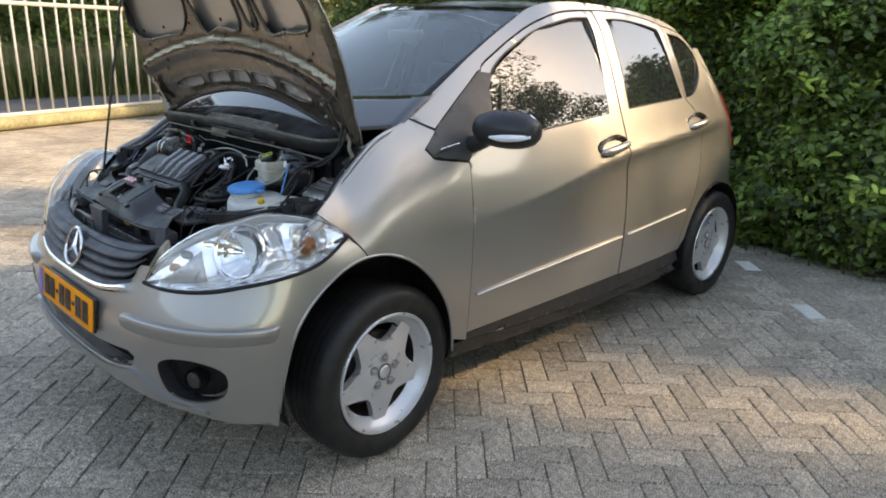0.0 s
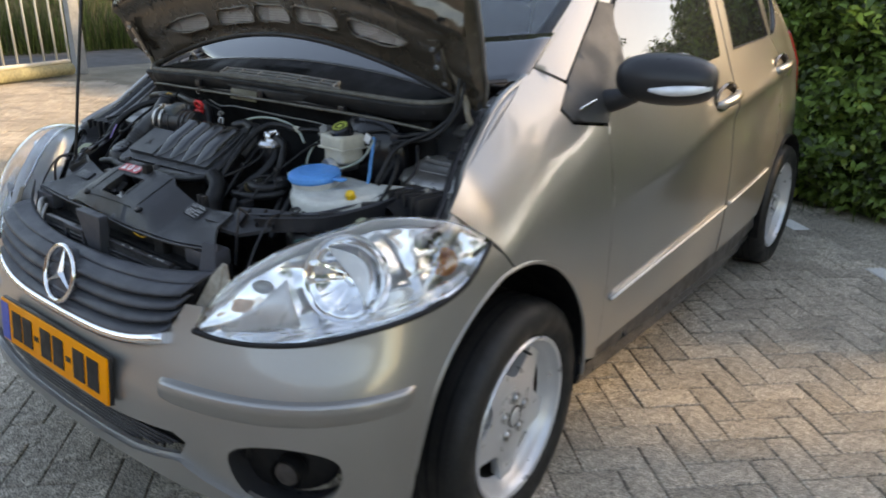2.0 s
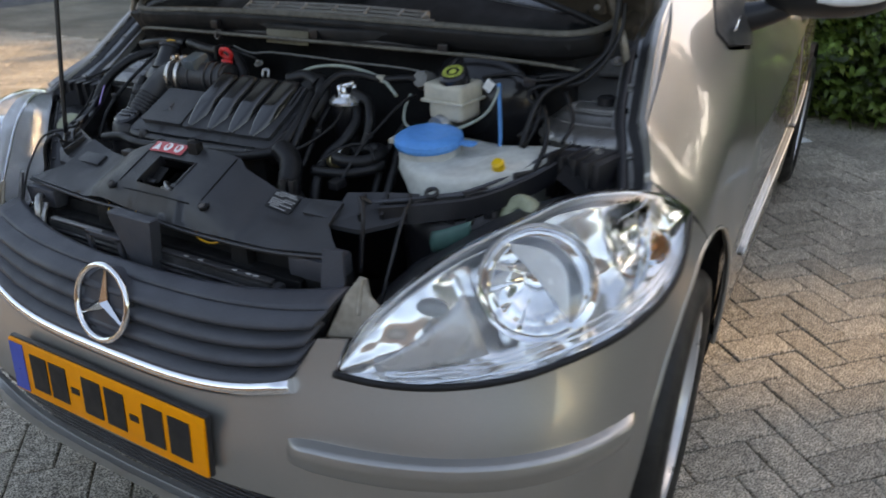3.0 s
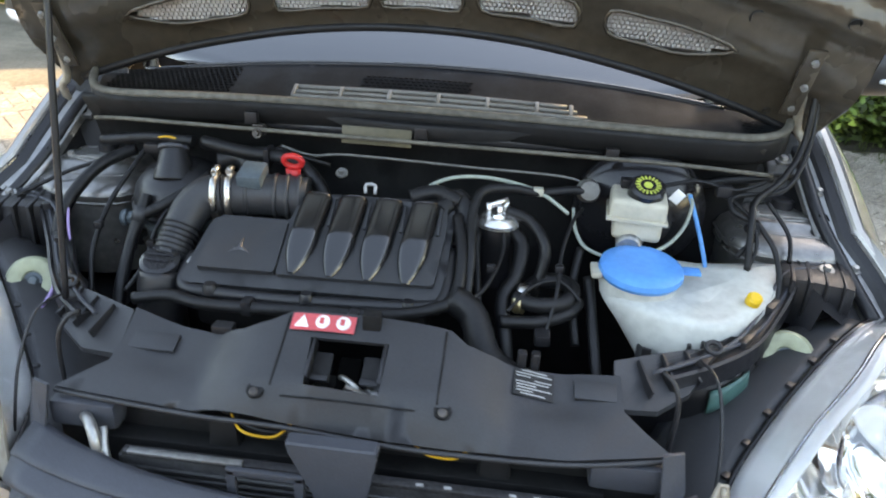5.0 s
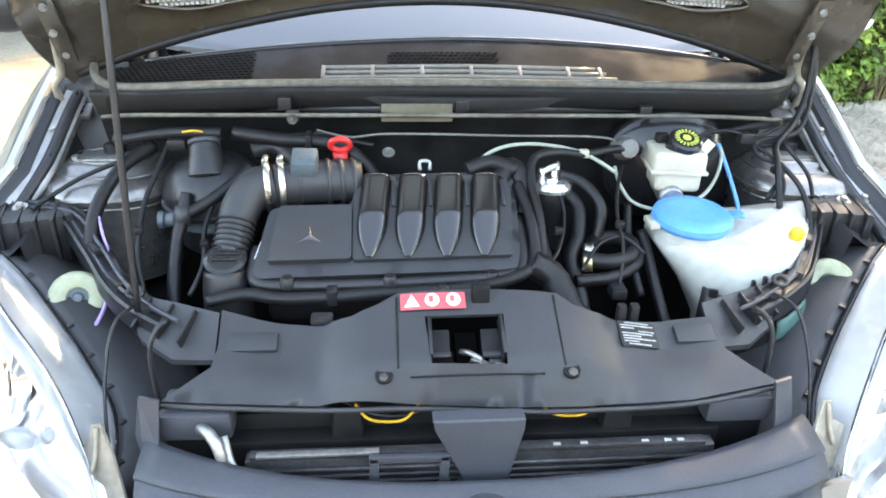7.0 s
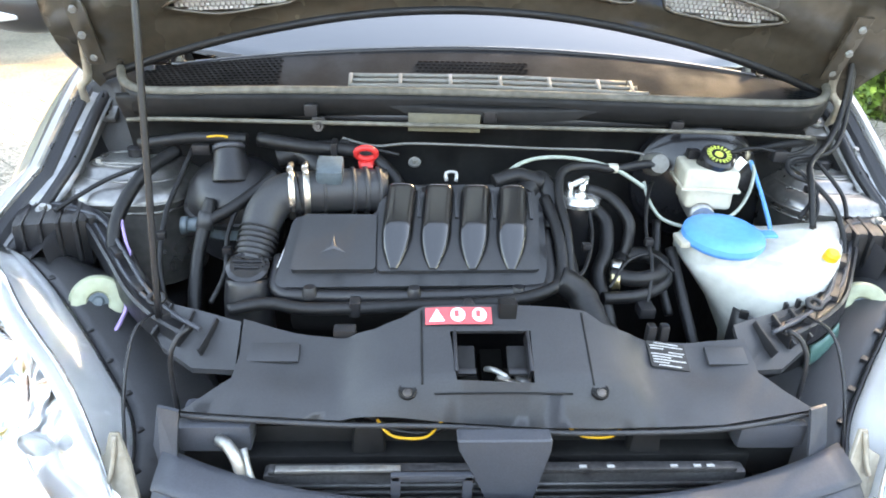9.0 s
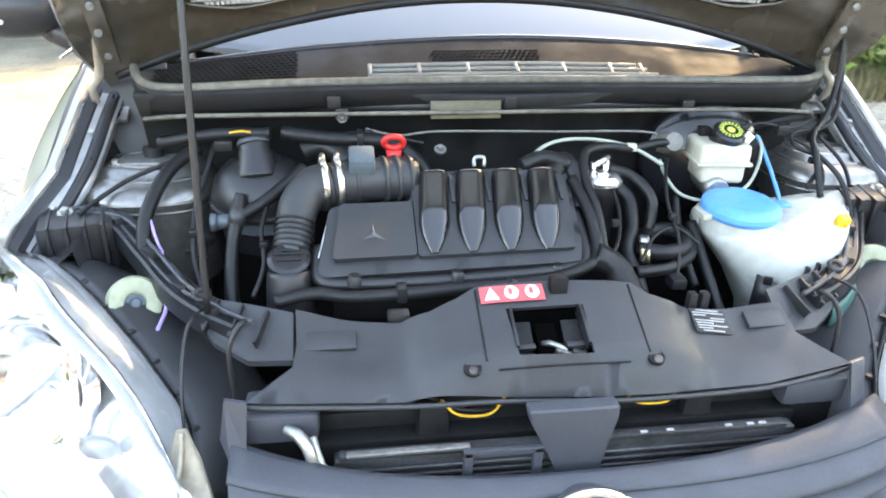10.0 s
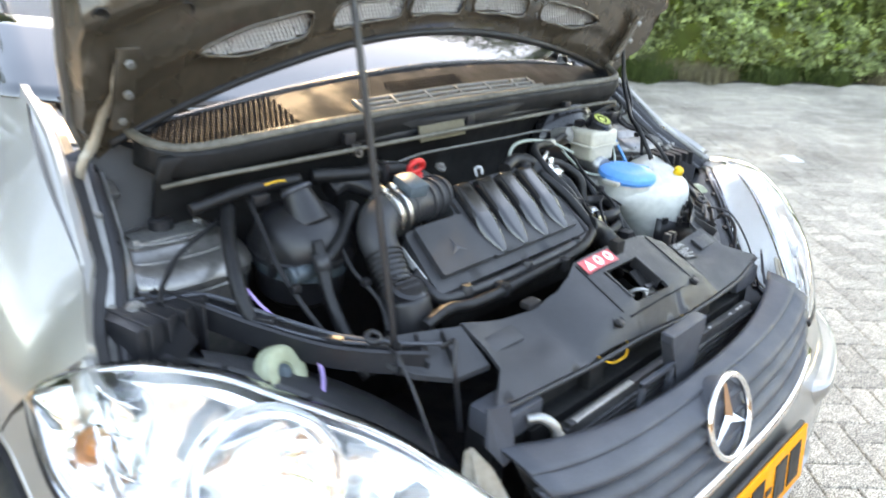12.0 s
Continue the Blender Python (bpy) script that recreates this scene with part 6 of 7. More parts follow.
hose([(0.175, 0.568, 1.002), (0.215, 0.56, 0.990), (0.240, 0.53, 0.965), (0.240, 0.515, 0.93), (0.225, 0.50, 0.88)], 0.0095)
hose([(0.185, 0.556, 0.975), (0.205, 0.535, 0.958), (0.200, 0.495, 0.925), (0.182, 0.46, 0.90), (0.19, 0.41, 0.86), (0.20, 0.38, 0.80)], 0.0115)
hose([(0.200, 0.455, 0.905), (0.235, 0.440, 0.905), (0.275, 0.455, 0.905), (0.290, 0.490, 0.91), (0.270, 0.515, 0.91), (0.235, 0.510, 0.908), (0.222, 0.485, 0.905)], 0.0125)
hose([(0.18, 0.415, 0.885), (0.24, 0.425, 0.885), (0.285, 0.452, 0.89), (0.30, 0.48, 0.895)], 0.010)
part("hose_spring", tube([(0.205, 0.474, 0.904), (0.22, 0.470, 0.904)], 0.0155, 12, 3, ribs=0.1), STEEL, car)
part("hose_spring", tube([(0.200, 0.452, 0.898), (0.214, 0.448, 0.900)], 0.0150, 12, 3, ribs=0.1), BRASS, car)
hose([(0.07, 0.545, 1.00), (0.095, 0.565, 1.015), (0.115, 0.54, 0.99), (0.11, 0.50, 0.955)], 0.018)
hose([(0.02, 0.552, 1.016), (0.06, 0.562, 1.025), (0.10, 0.552, 1.015)], 0.013)
hose([(0.030, 0.548, 1.020), (0.055, 0.572, 1.036), (0.095, 0.592, 1.044), (0.155, 0.602, 1.042), (0.224, 0.598, 1.028), (0.275, 0.575, 1.003)], 0.0033, CLEARHOSE, "vacuum_tube")
part("tube_clip", box((0.018, 0.014, 0.014), (0.224, 0.598, 1.028), 0.004), CREAM, car, "white tube clip")
hose([(0.285, 0.61, 1.00), (0.290, 0.578, 0.975), (0.310, 0.552, 0.955), (0.36, 0.538, 0.950), (0.425, 0.560, 0.962), (0.462, 0.592, 0.985), (0.476, 0.615, 1.020), (0.470, 0.630, 1.035)], 0.0030, CLEARHOSE, "vacuum_tube")
hose([(0.472, 0.628, 1.035), (0.488, 0.600, 0.99), (0.502, 0.575, 0.945), (0.505, 0.56, 0.92)], 0.0036, BLUEWIRE, "blue_wire")
hose([(0.30, 0.56, 0.95), (0.29, 0.50, 0.90), (0.30, 0.44, 0.84)], 0.007)
hose([(0.315, 0.52, 0.92), (0.325, 0.46, 0.86), (0.335, 0.40, 0.80)], 0.009)
hose([(0.105, 0.41, 0.92), (0.14, 0.40, 0.90), (0.165, 0.36, 0.86), (0.21, 0.335, 0.84), (0.27, 0.33, 0.83)], 0.022, None, "ribbed_hose", ribs=0.06)
# pipe along the front of the engine cover
hose([(-0.365, 0.362, 0.892), (-0.31, 0.368, 0.900), (-0.25, 0.360, 0.896), (-0.10, 0.368, 0.898), (0.02, 0.374, 0.902), (0.085, 0.388, 0.912), (0.112, 0.412, 0.925), (0.114, 0.47, 0.965), (0.100, 0.53, 1.0)], 0.0095)
for x in (-0.19, -0.03):
    part("pipe_clip", box((0.016, 0.024, 0.024), (x, 0.365, 0.897), 0.004), PLASTIC, car)

# loom and cables by the left hinge
hose([(0.66, 0.735, 1.24), (0.662, 0.715, 1.16), (0.655, 0.70, 1.10), (0.62, 0.66, 1.06), (0.575, 0.62, 1.035), (0.565, 0.585, 1.01), (0.56, 0.54, 0.95)], 0.0055, None, "wiring_loom")
hose([(0.668, 0.735, 1.22), (0.67, 0.71, 1.12), (0.63, 0.655, 1.05), (0.55, 0.64, 1.035), (0.54, 0.61, 1.02), (0.58, 0.59, 1.00), (0.545, 0.56, 0.96)], 0.0042, None, "wiring_loom")
hose([(0.575, 0.60, 1.01), (0.60, 0.56, 0.98), (0.605, 0.52, 0.94), (0.59, 0.48, 0.90), (0.56, 0.43, 0.86)], 0.0045, None, "wiring_loom")
hose([(0.50, 0.70, 1.03), (0.56, 0.695, 1.045), (0.62, 0.70, 1.05)], 0.008, None, "wiring_loom")

# thin cables and clips in the gaps
for pts, r in (([(0.115, 0.40, 0.915), (0.150, 0.43, 0.925), (0.175, 0.50, 0.955), (0.170, 0.555, 0.995)], 0.0032),
               ([(0.245, 0.40, 0.86), (0.262, 0.45, 0.92), (0.268, 0.52, 0.955), (0.285, 0.58, 0.99), (0.300, 0.61, 1.00)], 0.0030),
               ([(0.190, 0.42, 0.90), (0.225, 0.46, 0.925), (0.268, 0.475, 0.93), (0.300, 0.455, 0.91)], 0.0028),
               ([(0.43, 0.645, 1.04), (0.49, 0.655, 1.050), (0.545, 0.640, 1.045), (0.60, 0.665, 1.055)], 0.0034),
               ([(0.52, 0.66, 1.035), (0.56, 0.61, 1.020), (0.575, 0.57, 0.985), (0.562, 0.545, 0.945)], 0.0030),
               ([(0.60, 0.64, 1.03), (0.632, 0.60, 0.99), (0.628, 0.56, 0.96)], 0.0036),
               ([(-0.47, 0.65, 1.03), (-0.48, 0.60, 1.00), (-0.492, 0.54, 0.96), (-0.488, 0.47, 0.91), (-0.47, 0.42, 0.86)], 0.0042),
               ([(-0.52, 0.65, 1.01), (-0.60, 0.62, 0.985), (-0.645, 0.58, 0.965), (-0.665, 0.55, 0.955)], 0.0038),
               ([(-0.29, 0.63, 1.045), (-0.24, 0.635, 1.050), (-0.19, 0.625, 1.045), (-0.13, 0.62, 1.035)], 0.0034),
               ([(-0.40, 0.40, 0.88), (-0.385, 0.44, 0.91), (-0.39, 0.50, 0.945), (-0.375, 0.56, 0.985)], 0.0036)):
    hose(pts, r, None, "wiring_loom")
for at in ((0.160, 0.47, 0.945), (0.265, 0.49, 0.945), (-0.490, 0.50, 0.94), (0.565, 0.59, 1.00), (-0.22, 0.632, 1.049), (-0.386, 0.47, 0.93)):
    part("cable_clip", box((0.014, 0.012, 0.012), at, 0.003), PLASTIC, car)
part("wire_plug", box((0.024, 0.030, 0.018), (0.245, 0.405, 0.872), 0.004), PLASTIC, car)
part("wire_plug", box((0.026, 0.022, 0.020), (0.530, 0.648, 1.040), 0.004), PLASTIC, car)
part("wire_plug", box((0.030, 0.022, 0.018), (-0.455, 0.645, 1.030), 0.004), PLASTIC, car)

def girder(points, wide, high):
    """A hollow-looking beam of angular section along a smooth line."""
    line_pts = catmull(points, 5)
    bm, rings = bmesh.new(), []
    for i, p in enumerate(line_pts):
        a, b = line_pts[max(i - 1, 0)], line_pts[min(i + 1, len(line_pts) - 1)]
        ahead = Vector(b - a).normalized()
        across = ahead.cross(Vector((0, 0, 1))).normalized()
        up = across.cross(ahead)
        rings.append([bm.verts.new(Vector(p) + across * (wide * u) + up * (high * v)) for u, v in ((-0.5, -0.5), (-0.5, 0.42), (-0.40, 0.5), (-0.30, 0.36), (0.30, 0.36), (0.40, 0.5), (0.5, 0.42), (0.5, -0.5))])
    for a, b in zip(rings, rings[1:]):
        for k in range(8):
            bm.faces.new((a[k], a[(k + 1) % 8], b[(k + 1) % 8], b[k]))
    bm.faces.new(rings[0][::-1])
    bm.faces.new(rings[-1])
    return bm


# side rails that carry the front panel, and the lamp backs
for sign in (1, -1):
    inw = 0.0 if sign > 0 else 0.034
    line = [(sign * 0.700, 0.585, 0.930), (sign * (0.640 - 0.6 * inw), 0.562, 0.930), (sign * (0.592 - inw), 0.490, 0.905), (sign * (0.537 - inw), 0.410, 0.888), (sign * (0.470 - 0.5 * inw), 0.352, 0.884), (sign * 0.405, 0.315, 0.880)]
    rail = part("front_rail", girder(line, 0.040, 0.034), PLASTIC, car, "black plastic front rail")
    part("rail_edge", tube([(x - sign * 0.016, y - 0.012, z + 0.018) for x, y, z in line], 0.0034, 6, 5), GRILLE, rail)
    part("rail_edge", tube([(x + sign * 0.016, y + 0.012, z + 0.018) for x, y, z in line], 0.0028, 6, 5), GRILLE, rail)
    # broad bracket plate that joins the rail to the front panel, with upright webs
    web = [(0.338, 0.316, 0.902), (0.400, 0.342, 0.904), (0.452, 0.366, 0.902), (0.470, 0.345, 0.888), (0.440, 0.300, 0.872), (0.395, 0.268, 0.862), (0.338, 0.258, 0.866)]
    plate_bm = bmesh.new()
    tops = [plate_bm.verts.new((sign * x, y, z)) for x, y, z in web]
    lows = [plate_bm.verts.new((sign * x, y, z - 0.008)) for x, y, z in web]
    plate_bm.faces.new(tops)
    plate_bm.faces.new(lows[::-1])
    for i in range(len(web)):
        j = (i + 1) % len(web)
        plate_bm.faces.new((tops[i], lows[i], lows[j], tops[j]))
    part("rail_bracket", plate_bm, COVER, rail)
    for k in range(3):
        part("bracket_rib", box((0.004, 0.052, 0.022), (sign * (0.378 + 0.034 * k), 0.302 + 0.018 * k, 0.886), 0.001, Matrix.Rotation(sign * radians(20), 3, "Z") @ Matrix.Rotation(radians(24), 3, "X")), PLASTIC, rail)
    part("rail_eye", tube([(sign * (0.478 - 0.5 * inw + 0.010 * math.cos(a)), 0.362 + 0.008 * math.sin(a), 0.910 + 0.004 * math.sin(a)) for a in np.linspace(0, 2 * math.pi, 12, endpoint=False)], 0.004, 6, 2, True), PLASTIC, rail)
    for k in range(4):
        q = [np.array(line[1]), np.array(line[2]), np.array(line[3]), np.array(line[4])][k]
        part("rail_clip", box((0.016, 0.050, 0.040), tuple(q), 0.004, Matrix.Rotation(sign * radians(-35), 3, "Z")), PLASTIC, rail)
    hook = [(sign * 0.405, 0.288, 0.905), (sign * 0.395, 0.275, 0.918), (sign * 0.407, 0.262, 0.910), (sign * 0.415, 0.250, 0.88), (sign * 0.41, 0.24, 0.80)]
    part("release_hook", tube(hook, 0.0034, 8, 5), PLASTIC, rail)
    part("release_cable", tube([(sign * 0.455, 0.335, 0.905), (sign * 0.47, 0.29, 0.90), (sign * 0.475, 0.24, 0.84), (sign * 0.47, 0.20, 0.76)], 0.0024, 6, 5), PLASTIC, rail)
    # box at the top corner: fuse box on one side, duct on the other
    block = part("fuse_box", box((0.11, 0.10, 0.085), (sign * 0.675, 0.566, 0.908), 0.014, Matrix.Rotation(sign * radians(-14), 3, "Z")), PLASTIC, car, "black plastic box beside the strut tower")
    for k in range(4):
        part("box_rib", box((0.006, 0.102, 0.078), (sign * (0.635 + 0.025 * k), 0.562 - 0.004 * k, 0.914), 0.002, Matrix.Rotation(sign * radians(-14), 3, "Z")), PLASTIC, block)
    bolt((sign * 0.690, 0.566, 0.951), block, 0.007, (0, -0.2, 1))
    # sloping cover behind the lamp
    def lamp_back(u, v, sign=sign):
        w = 0.10 + 0.66 * u
        a = LAMP_EDGE[sign](w)
        a = Vector((a.x - sign * 0.003, a.y + 0.004, a.z - 0.003))
        b = a + Vector((-sign * (0.075 + 0.05 * math.sin(math.pi * u)), 0.050 + 0.02 * u, -0.044 - 0.02 * v))
        return a.lerp(b, v) + Vector((0, 0, 0.010 * math.sin(math.pi * v)))
    back = part("lamp_back", sheet(lamp_back, 16, 8, 0.004), COVER, car, "dark grey headlamp back cover")
    for k in range(7):
        q = lamp_back(0.12 + 0.12 * k, 0.04)
        part("cover_notch", box((0.014, 0.010, 0.005), tuple(q + Vector((0, 0, 0.002))), 0.002, Matrix.Rotation(sign * radians(45), 3, "Z")), PLASTIC, back)
    cx, cy, cz = (-0.566, 0.419, 0.869) if sign < 0 else (0.606, 0.430, 0.865)
    facing = Matrix.Translation((cx, cy, cz)) @ Vector((-0.35 * sign, -0.80, 0.50)).to_track_quat("Z", "Y").to_matrix().to_4x4()
    ringd = part("lamp_adjuster", lathe([(0.014, 0.002), (0.016, 0.006), (0.028, 0.010), (0.035, 0.009), (0.039, 0.004), (0.040, -0.004), (0.040, -0.014), (0.022, -0.014)], facing, 40), PALEGREEN, car, "pale green round cap behind the headlamp")
    part("adjuster_core", lathe([(0.0, 0.007), (0.006, 0.007), (0.009, 0.002), (0.0155, 0.001), (0.016, -0.012)], facing, 24), GREYBLUE, ringd)
    # bracket between grille and lamp
    tab = part("bumper_tab", cut_plate([(sign * x, y, z) for x, y, z in ((0.424, 0.124, 0.746), (0.480, 0.146, 0.746), (0.495, 0.172, 0.796), (0.478, 0.174, 0.806), (0.470, 0.178, 0.834), (0.459, 0.176, 0.836), (0.443, 0.156, 0.809))], 0.005), TABGREY, car, "grey-beige bracket between grille and headlamp")
    part("tab_rib", tube([(sign * 0.464, 0.172, 0.834), (sign * 0.466, 0.160, 0.806), (sign * 0.470, 0.148, 0.784)], 0.0035, 6, 3), TABGREY, tab)
    part("end_block", box((0.090, 0.060, 0.040), (sign * 0.352, 0.212, 0.817), 0.008), GRILLE, car)
    part("end_block_foot", box((0.080, 0.050, 0.060), (sign * 0.356, 0.220, 0.772), 0.006), DEEP, car)
    flap = bmesh.new()
    ring2 = [(0.388, 0.178, 0.864), (0.416, 0.190, 0.862), (0.424, 0.180, 0.812), (0.412, 0.160, 0.790), (0.392, 0.160, 0.802)]
    fr = [[flap.verts.new((sign * x, y + d, z)) for x, y, z in ring2] for d in (0.0, 0.005)]
    flap.faces.new(fr[0])
    flap.faces.new(fr[1][::-1])
    for i in range(5):
        flap.faces.new((fr[0][i], fr[1][i], fr[1][(i + 1) % 5], fr[0][(i + 1) % 5]))
    part("corner_flap", flap, GRILLE, car)
hose([(0.60, 0.36, 0.84), (0.62, 0.38, 0.845), (0.60, 0.41, 0.85)], 0.003, REDLABEL, "red_wire")
hose([(-0.53, 0.42, 0.885), (-0.52, 0.40, 0.87), (-0.535, 0.375, 0.84)], 0.003, VIOLET, "violet_wire")

# front panel cover
def apron_z(x, y):
    k = max(0.0, 1 - (abs(x) / 0.20) ** 4)
    f = min(max((y - 0.172) / 0.026, 0), 1)
    dip = -0.010 * math.exp(-((abs(x) - 0.27) / 0.05) ** 2) * min(max((y - 0.22) / 0.03, 0), 1)
    return 0.846 + 0.46 * (y - 0.185) + 0.043 * k * (f * f * (3 - 2 * f)) + dip


APRON = ([(-0.392, 0.196), (-0.34, 0.192), (-0.20, 0.184), (-0.08, 0.178), (0.05, 0.174), (0.13, 0.173), (0.277, 0.177), (0.405, 0.196)]
         + [(0.372, 0.222), (0.348, 0.245), (0.345, 0.292), (0.29, 0.295), (0.205, 0.290), (0.165, 0.283), (0.140, 0.283), (0.118, 0.296), (0.0, 0.300), (-0.098, 0.298), (-0.125, 0.286), (-0.16, 0.280), (-0.21, 0.292), (-0.277, 0.308), (-0.335, 0.318), (-0.333, 0.27), (-0.338, 0.238)])
LATCH_HOLE = [(-0.064, 0.262), (-0.02, 0.2625), (0.040, 0.263), (0.038, 0.196), (-0.008, 0.197), (-0.058, 0.199)]
apron = slab(APRON, apron_z, 0.006, COVER, "front_panel_cover", holes=[LATCH_HOLE], step=0.016, label="black plastic front panel cover with red and white labels")
part("cover_lip", tube([(x, y - 0.001, apron_z(x, y) - 0.006) for x, y in APRON[:8]], 0.0035, 8, 5), COVER, apron)
for x in (-0.100, 0.112):
    part("cover_joint", tube([(x, y, apron_z(x, y) + 0.0005) for y in (0.196, 0.23, 0.262, 0.292)], 0.0015, 6, 3), DEEP, apron)
part("cover_joint", tube([(x, 0.190, apron_z(x, 0.190) + 0.0005) for x in (-0.085, 0.0, 0.085)], 0.0013, 6, 3), DEEP, apron)
for x in (-0.118, 0.120):
    c = (x, 0.193, apron_z(x, 0.193))
    # dark disc paints the shade of the screw's recess
    part("screw_recess", lathe([(0.0, 0.0012), (0.0085, 0.0012), (0.0098, 0.002), (0.0112, 0.001), (0.0112, -0.004)], Matrix.Translation(c) @ pose(0, 0, 0, 25), 20), DEEP, apron)
    part("panel_screw", lathe([(0.0, 0.0045), (0.004, 0.0042), (0.006, 0.0025)], Matrix.Translation((c[0], c[1] - 0.004, c[2] - 0.001)) @ pose(0, 0, 0, 25), 12), BRAKE, apron)


def sticker(name, x0, x1, y0, y1, mat, lift, owner, label=""):
    bm = shell([(x0, y0), (x1, y0), (x1, y1), (x0, y1)], lambda a, b: Vector((a, b, apron_z(a, b) + lift + 0.002)), 0.006, 0.0008)
    return part(name, bm, mat, owner, label)


red = sticker("warning_label", -0.095, -0.009, 0.2685, 0.292, REDLABEL, 0.0022, apron, "red warning label with three white signs")
tri = shell([(-0.090, 0.2715), (-0.070, 0.2715), (-0.080, 0.2890)], lambda a, b: Vector((a, b, apron_z(a, b) + 0.0056)), 0.006, 0.0006)
part("warning_sign", tri, WHITELABEL, red)
for x in (-0.053, -0.025):
    ring2 = [(x + 0.0095 * math.cos(a), 0.2803 + 0.0095 * math.sin(a)) for a in np.linspace(0, 2 * math.pi, 20, endpoint=False)]
    part("warning_sign", shell(ring2, lambda a, b: Vector((a, b, apron_z(a, b) + 0.0056)), 0.006, 0.0006), WHITELABEL, red)
    sticker("sign_stroke", x - 0.0045, x + 0.0015, 0.277, 0.286, REDLABEL, 0.0040, red)
white = sticker("type_label", 0.205, 0.258, 0.251, 0.287, INK, 0.0020, apron, "black label with white lines")
for k, (a, b) in enumerate(((0.010, 0.044), (0.003, 0.050), (0.003, 0.022), (0.028, 0.050), (0.003, 0.047), (0.004, 0.030), (0.004, 0.050), (0.004, 0.026), (0.010, 0.042))):
    y = 0.2842 - 0.0038 * k
    sticker("label_line", 0.205 + a, 0.205 + b, y - 0.0008, y + 0.0008, GREYPRINT, 0.0028, white)
part("panel_block", box((0.075, 0.028, 0.006), (-0.295, 0.275, apron_z(-0.295, 0.275) + 0.001), 0.002, Matrix.Rotation(radians(24), 3, "X")), COVER, apron)
part("panel_block", box((0.055, 0.028, 0.006), (0.312, 0.270, apron_z(0.312, 0.270) + 0.001), 0.002, Matrix.Rotation(radians(24), 3, "X")), COVER, apron)
part("panel_clip", box((0.012, 0.014, 0.030), (0.232, 0.298, 0.898), 0.003), PLASTIC, apron)
part("panel_clip", box((0.012, 0.014, 0.030), (0.214, 0.298, 0.898), 0.003), PLASTIC, apron)
part("panel_clip", box((0.030, 0.020, 0.012), (-0.20, 0.30, 0.899), 0.004), PLASTIC, apron)
part("panel_post", box((0.024, 0.018, 0.030), (0.012, 0.288, 0.940), 0.003), DEEP, apron)
# latch in the opening
latch = part("bonnet_latch", box((0.095, 0.070, 0.012), (-0.012, 0.230, 0.850), 0.003, Matrix.Rotation(radians(24), 3, "X")), DEEP, car, "bonnet latch of dark and bright steel")
# middle block coloured black for the shade within the latch opening
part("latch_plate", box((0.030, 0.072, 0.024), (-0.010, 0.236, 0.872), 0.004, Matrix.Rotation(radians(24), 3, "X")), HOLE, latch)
for x, w in ((-0.046, 0.028), (0.024, 0.030)):
    part("latch_wall", box((w, 0.040, 0.004), (x, 0.240, apron_z(x, 0.240) - 0.020), 0.002, Matrix.Rotation(radians(34), 3, "X")), DEEP, latch)
    part("latch_cheek", box((0.005, 0.060, 0.022), (x + (0.012 if x > 0 else -0.012), 0.240, apron_z(x, 0.240) - 0.010), 0.002, Matrix.Rotation(radians(24), 3, "X")), PLASTIC, latch)
    part("latch_ledge", box((w, 0.008, 0.006), (x, 0.222, apron_z(x, 0.222) - 0.016), 0.001, Matrix.Rotation(radians(24), 3, "X")), PLASTIC, latch)
part("latch_bar", tube([(-0.058, 0.208, 0.868), (-0.045, 0.204, 0.874), (-0.03, 0.207, 0.870), (0.005, 0.212, 0.878), (0.034, 0.208, 0.872)], 0.0035, 8, 4), STEEL, latch)
part("latch_hook", tube([(-0.018, 0.236, 0.884), (-0.010, 0.224, 0.892), (0.004, 0.216, 0.888), (0.010, 0.220, 0.878)], 0.0038, 8, 4), DULLSTEEL, latch)
part("latch_post", box((0.020, 0.030, 0.010), (0.028, 0.214, 0.874), 0.003, Matrix.Rotation(radians(24), 3, "X")), DULLSTEEL, latch)
part("latch_lever", box((0.034, 0.008, 0.012), (0.008, 0.212, 0.880), 0.002, Matrix.Rotation(radians(15), 3, "Y")), STEEL, latch)
part("latch_spring", tube([(-0.035 + 0.004 * k, 0.204 + 0.003 * (k % 2), 0.868 + 0.002 * (k % 3)) for k in range(7)], 0.002, 6, 2), STEEL, latch)

# below the cover: cross beam, condenser, V bracket, wires
part("cross_beam", box((0.72, 0.05, 0.05), (0.0, 0.235, 0.790), 0.010), DEEP, car)
part("radiator", box((0.66, 0.045, 0.34), (0.0, 0.205, 0.62), 0.006), DEEP, car)
cond = part("condenser", box((0.60, 0.020, 0.30), (0.01, 0.160, 0.640), 0.004), FINS, car, "condenser with a bright top strip")
for k in range(9):
    part("condenser_tube", tube([(-0.285, 0.148, 0.775 - 0.011 * k), (0.305, 0.148, 0.775 - 0.011 * k)], 0.0032, 6, 1), FINS, cond)
part("condenser_strip", box((0.58, 0.014, 0.007), (0.006, 0.156, 0.794), 0.002), FINS, cond)
part("strip_plate", box((0.15, 0.010, 0.004), (-0.20, 0.152, 0.798), 0.001), DULLSTEEL, cond)
for x in (-0.262, -0.245, 0.10, 0.135, 0.215, 0.245, 0.262):
    part("strip_mark", box((0.009, 0.004, 0.0015), (x, 0.153, 0.7985), 0), GREYPRINT, cond)
part("condenser_pipe", tube([(-0.318, 0.150, 0.74), (-0.316, 0.150, 0.80), (-0.330, 0.165, 0.822), (-0.345, 0.18, 0.820)], 0.0075, 10, 5), DULLSTEEL, cond, "bright condenser pipe")
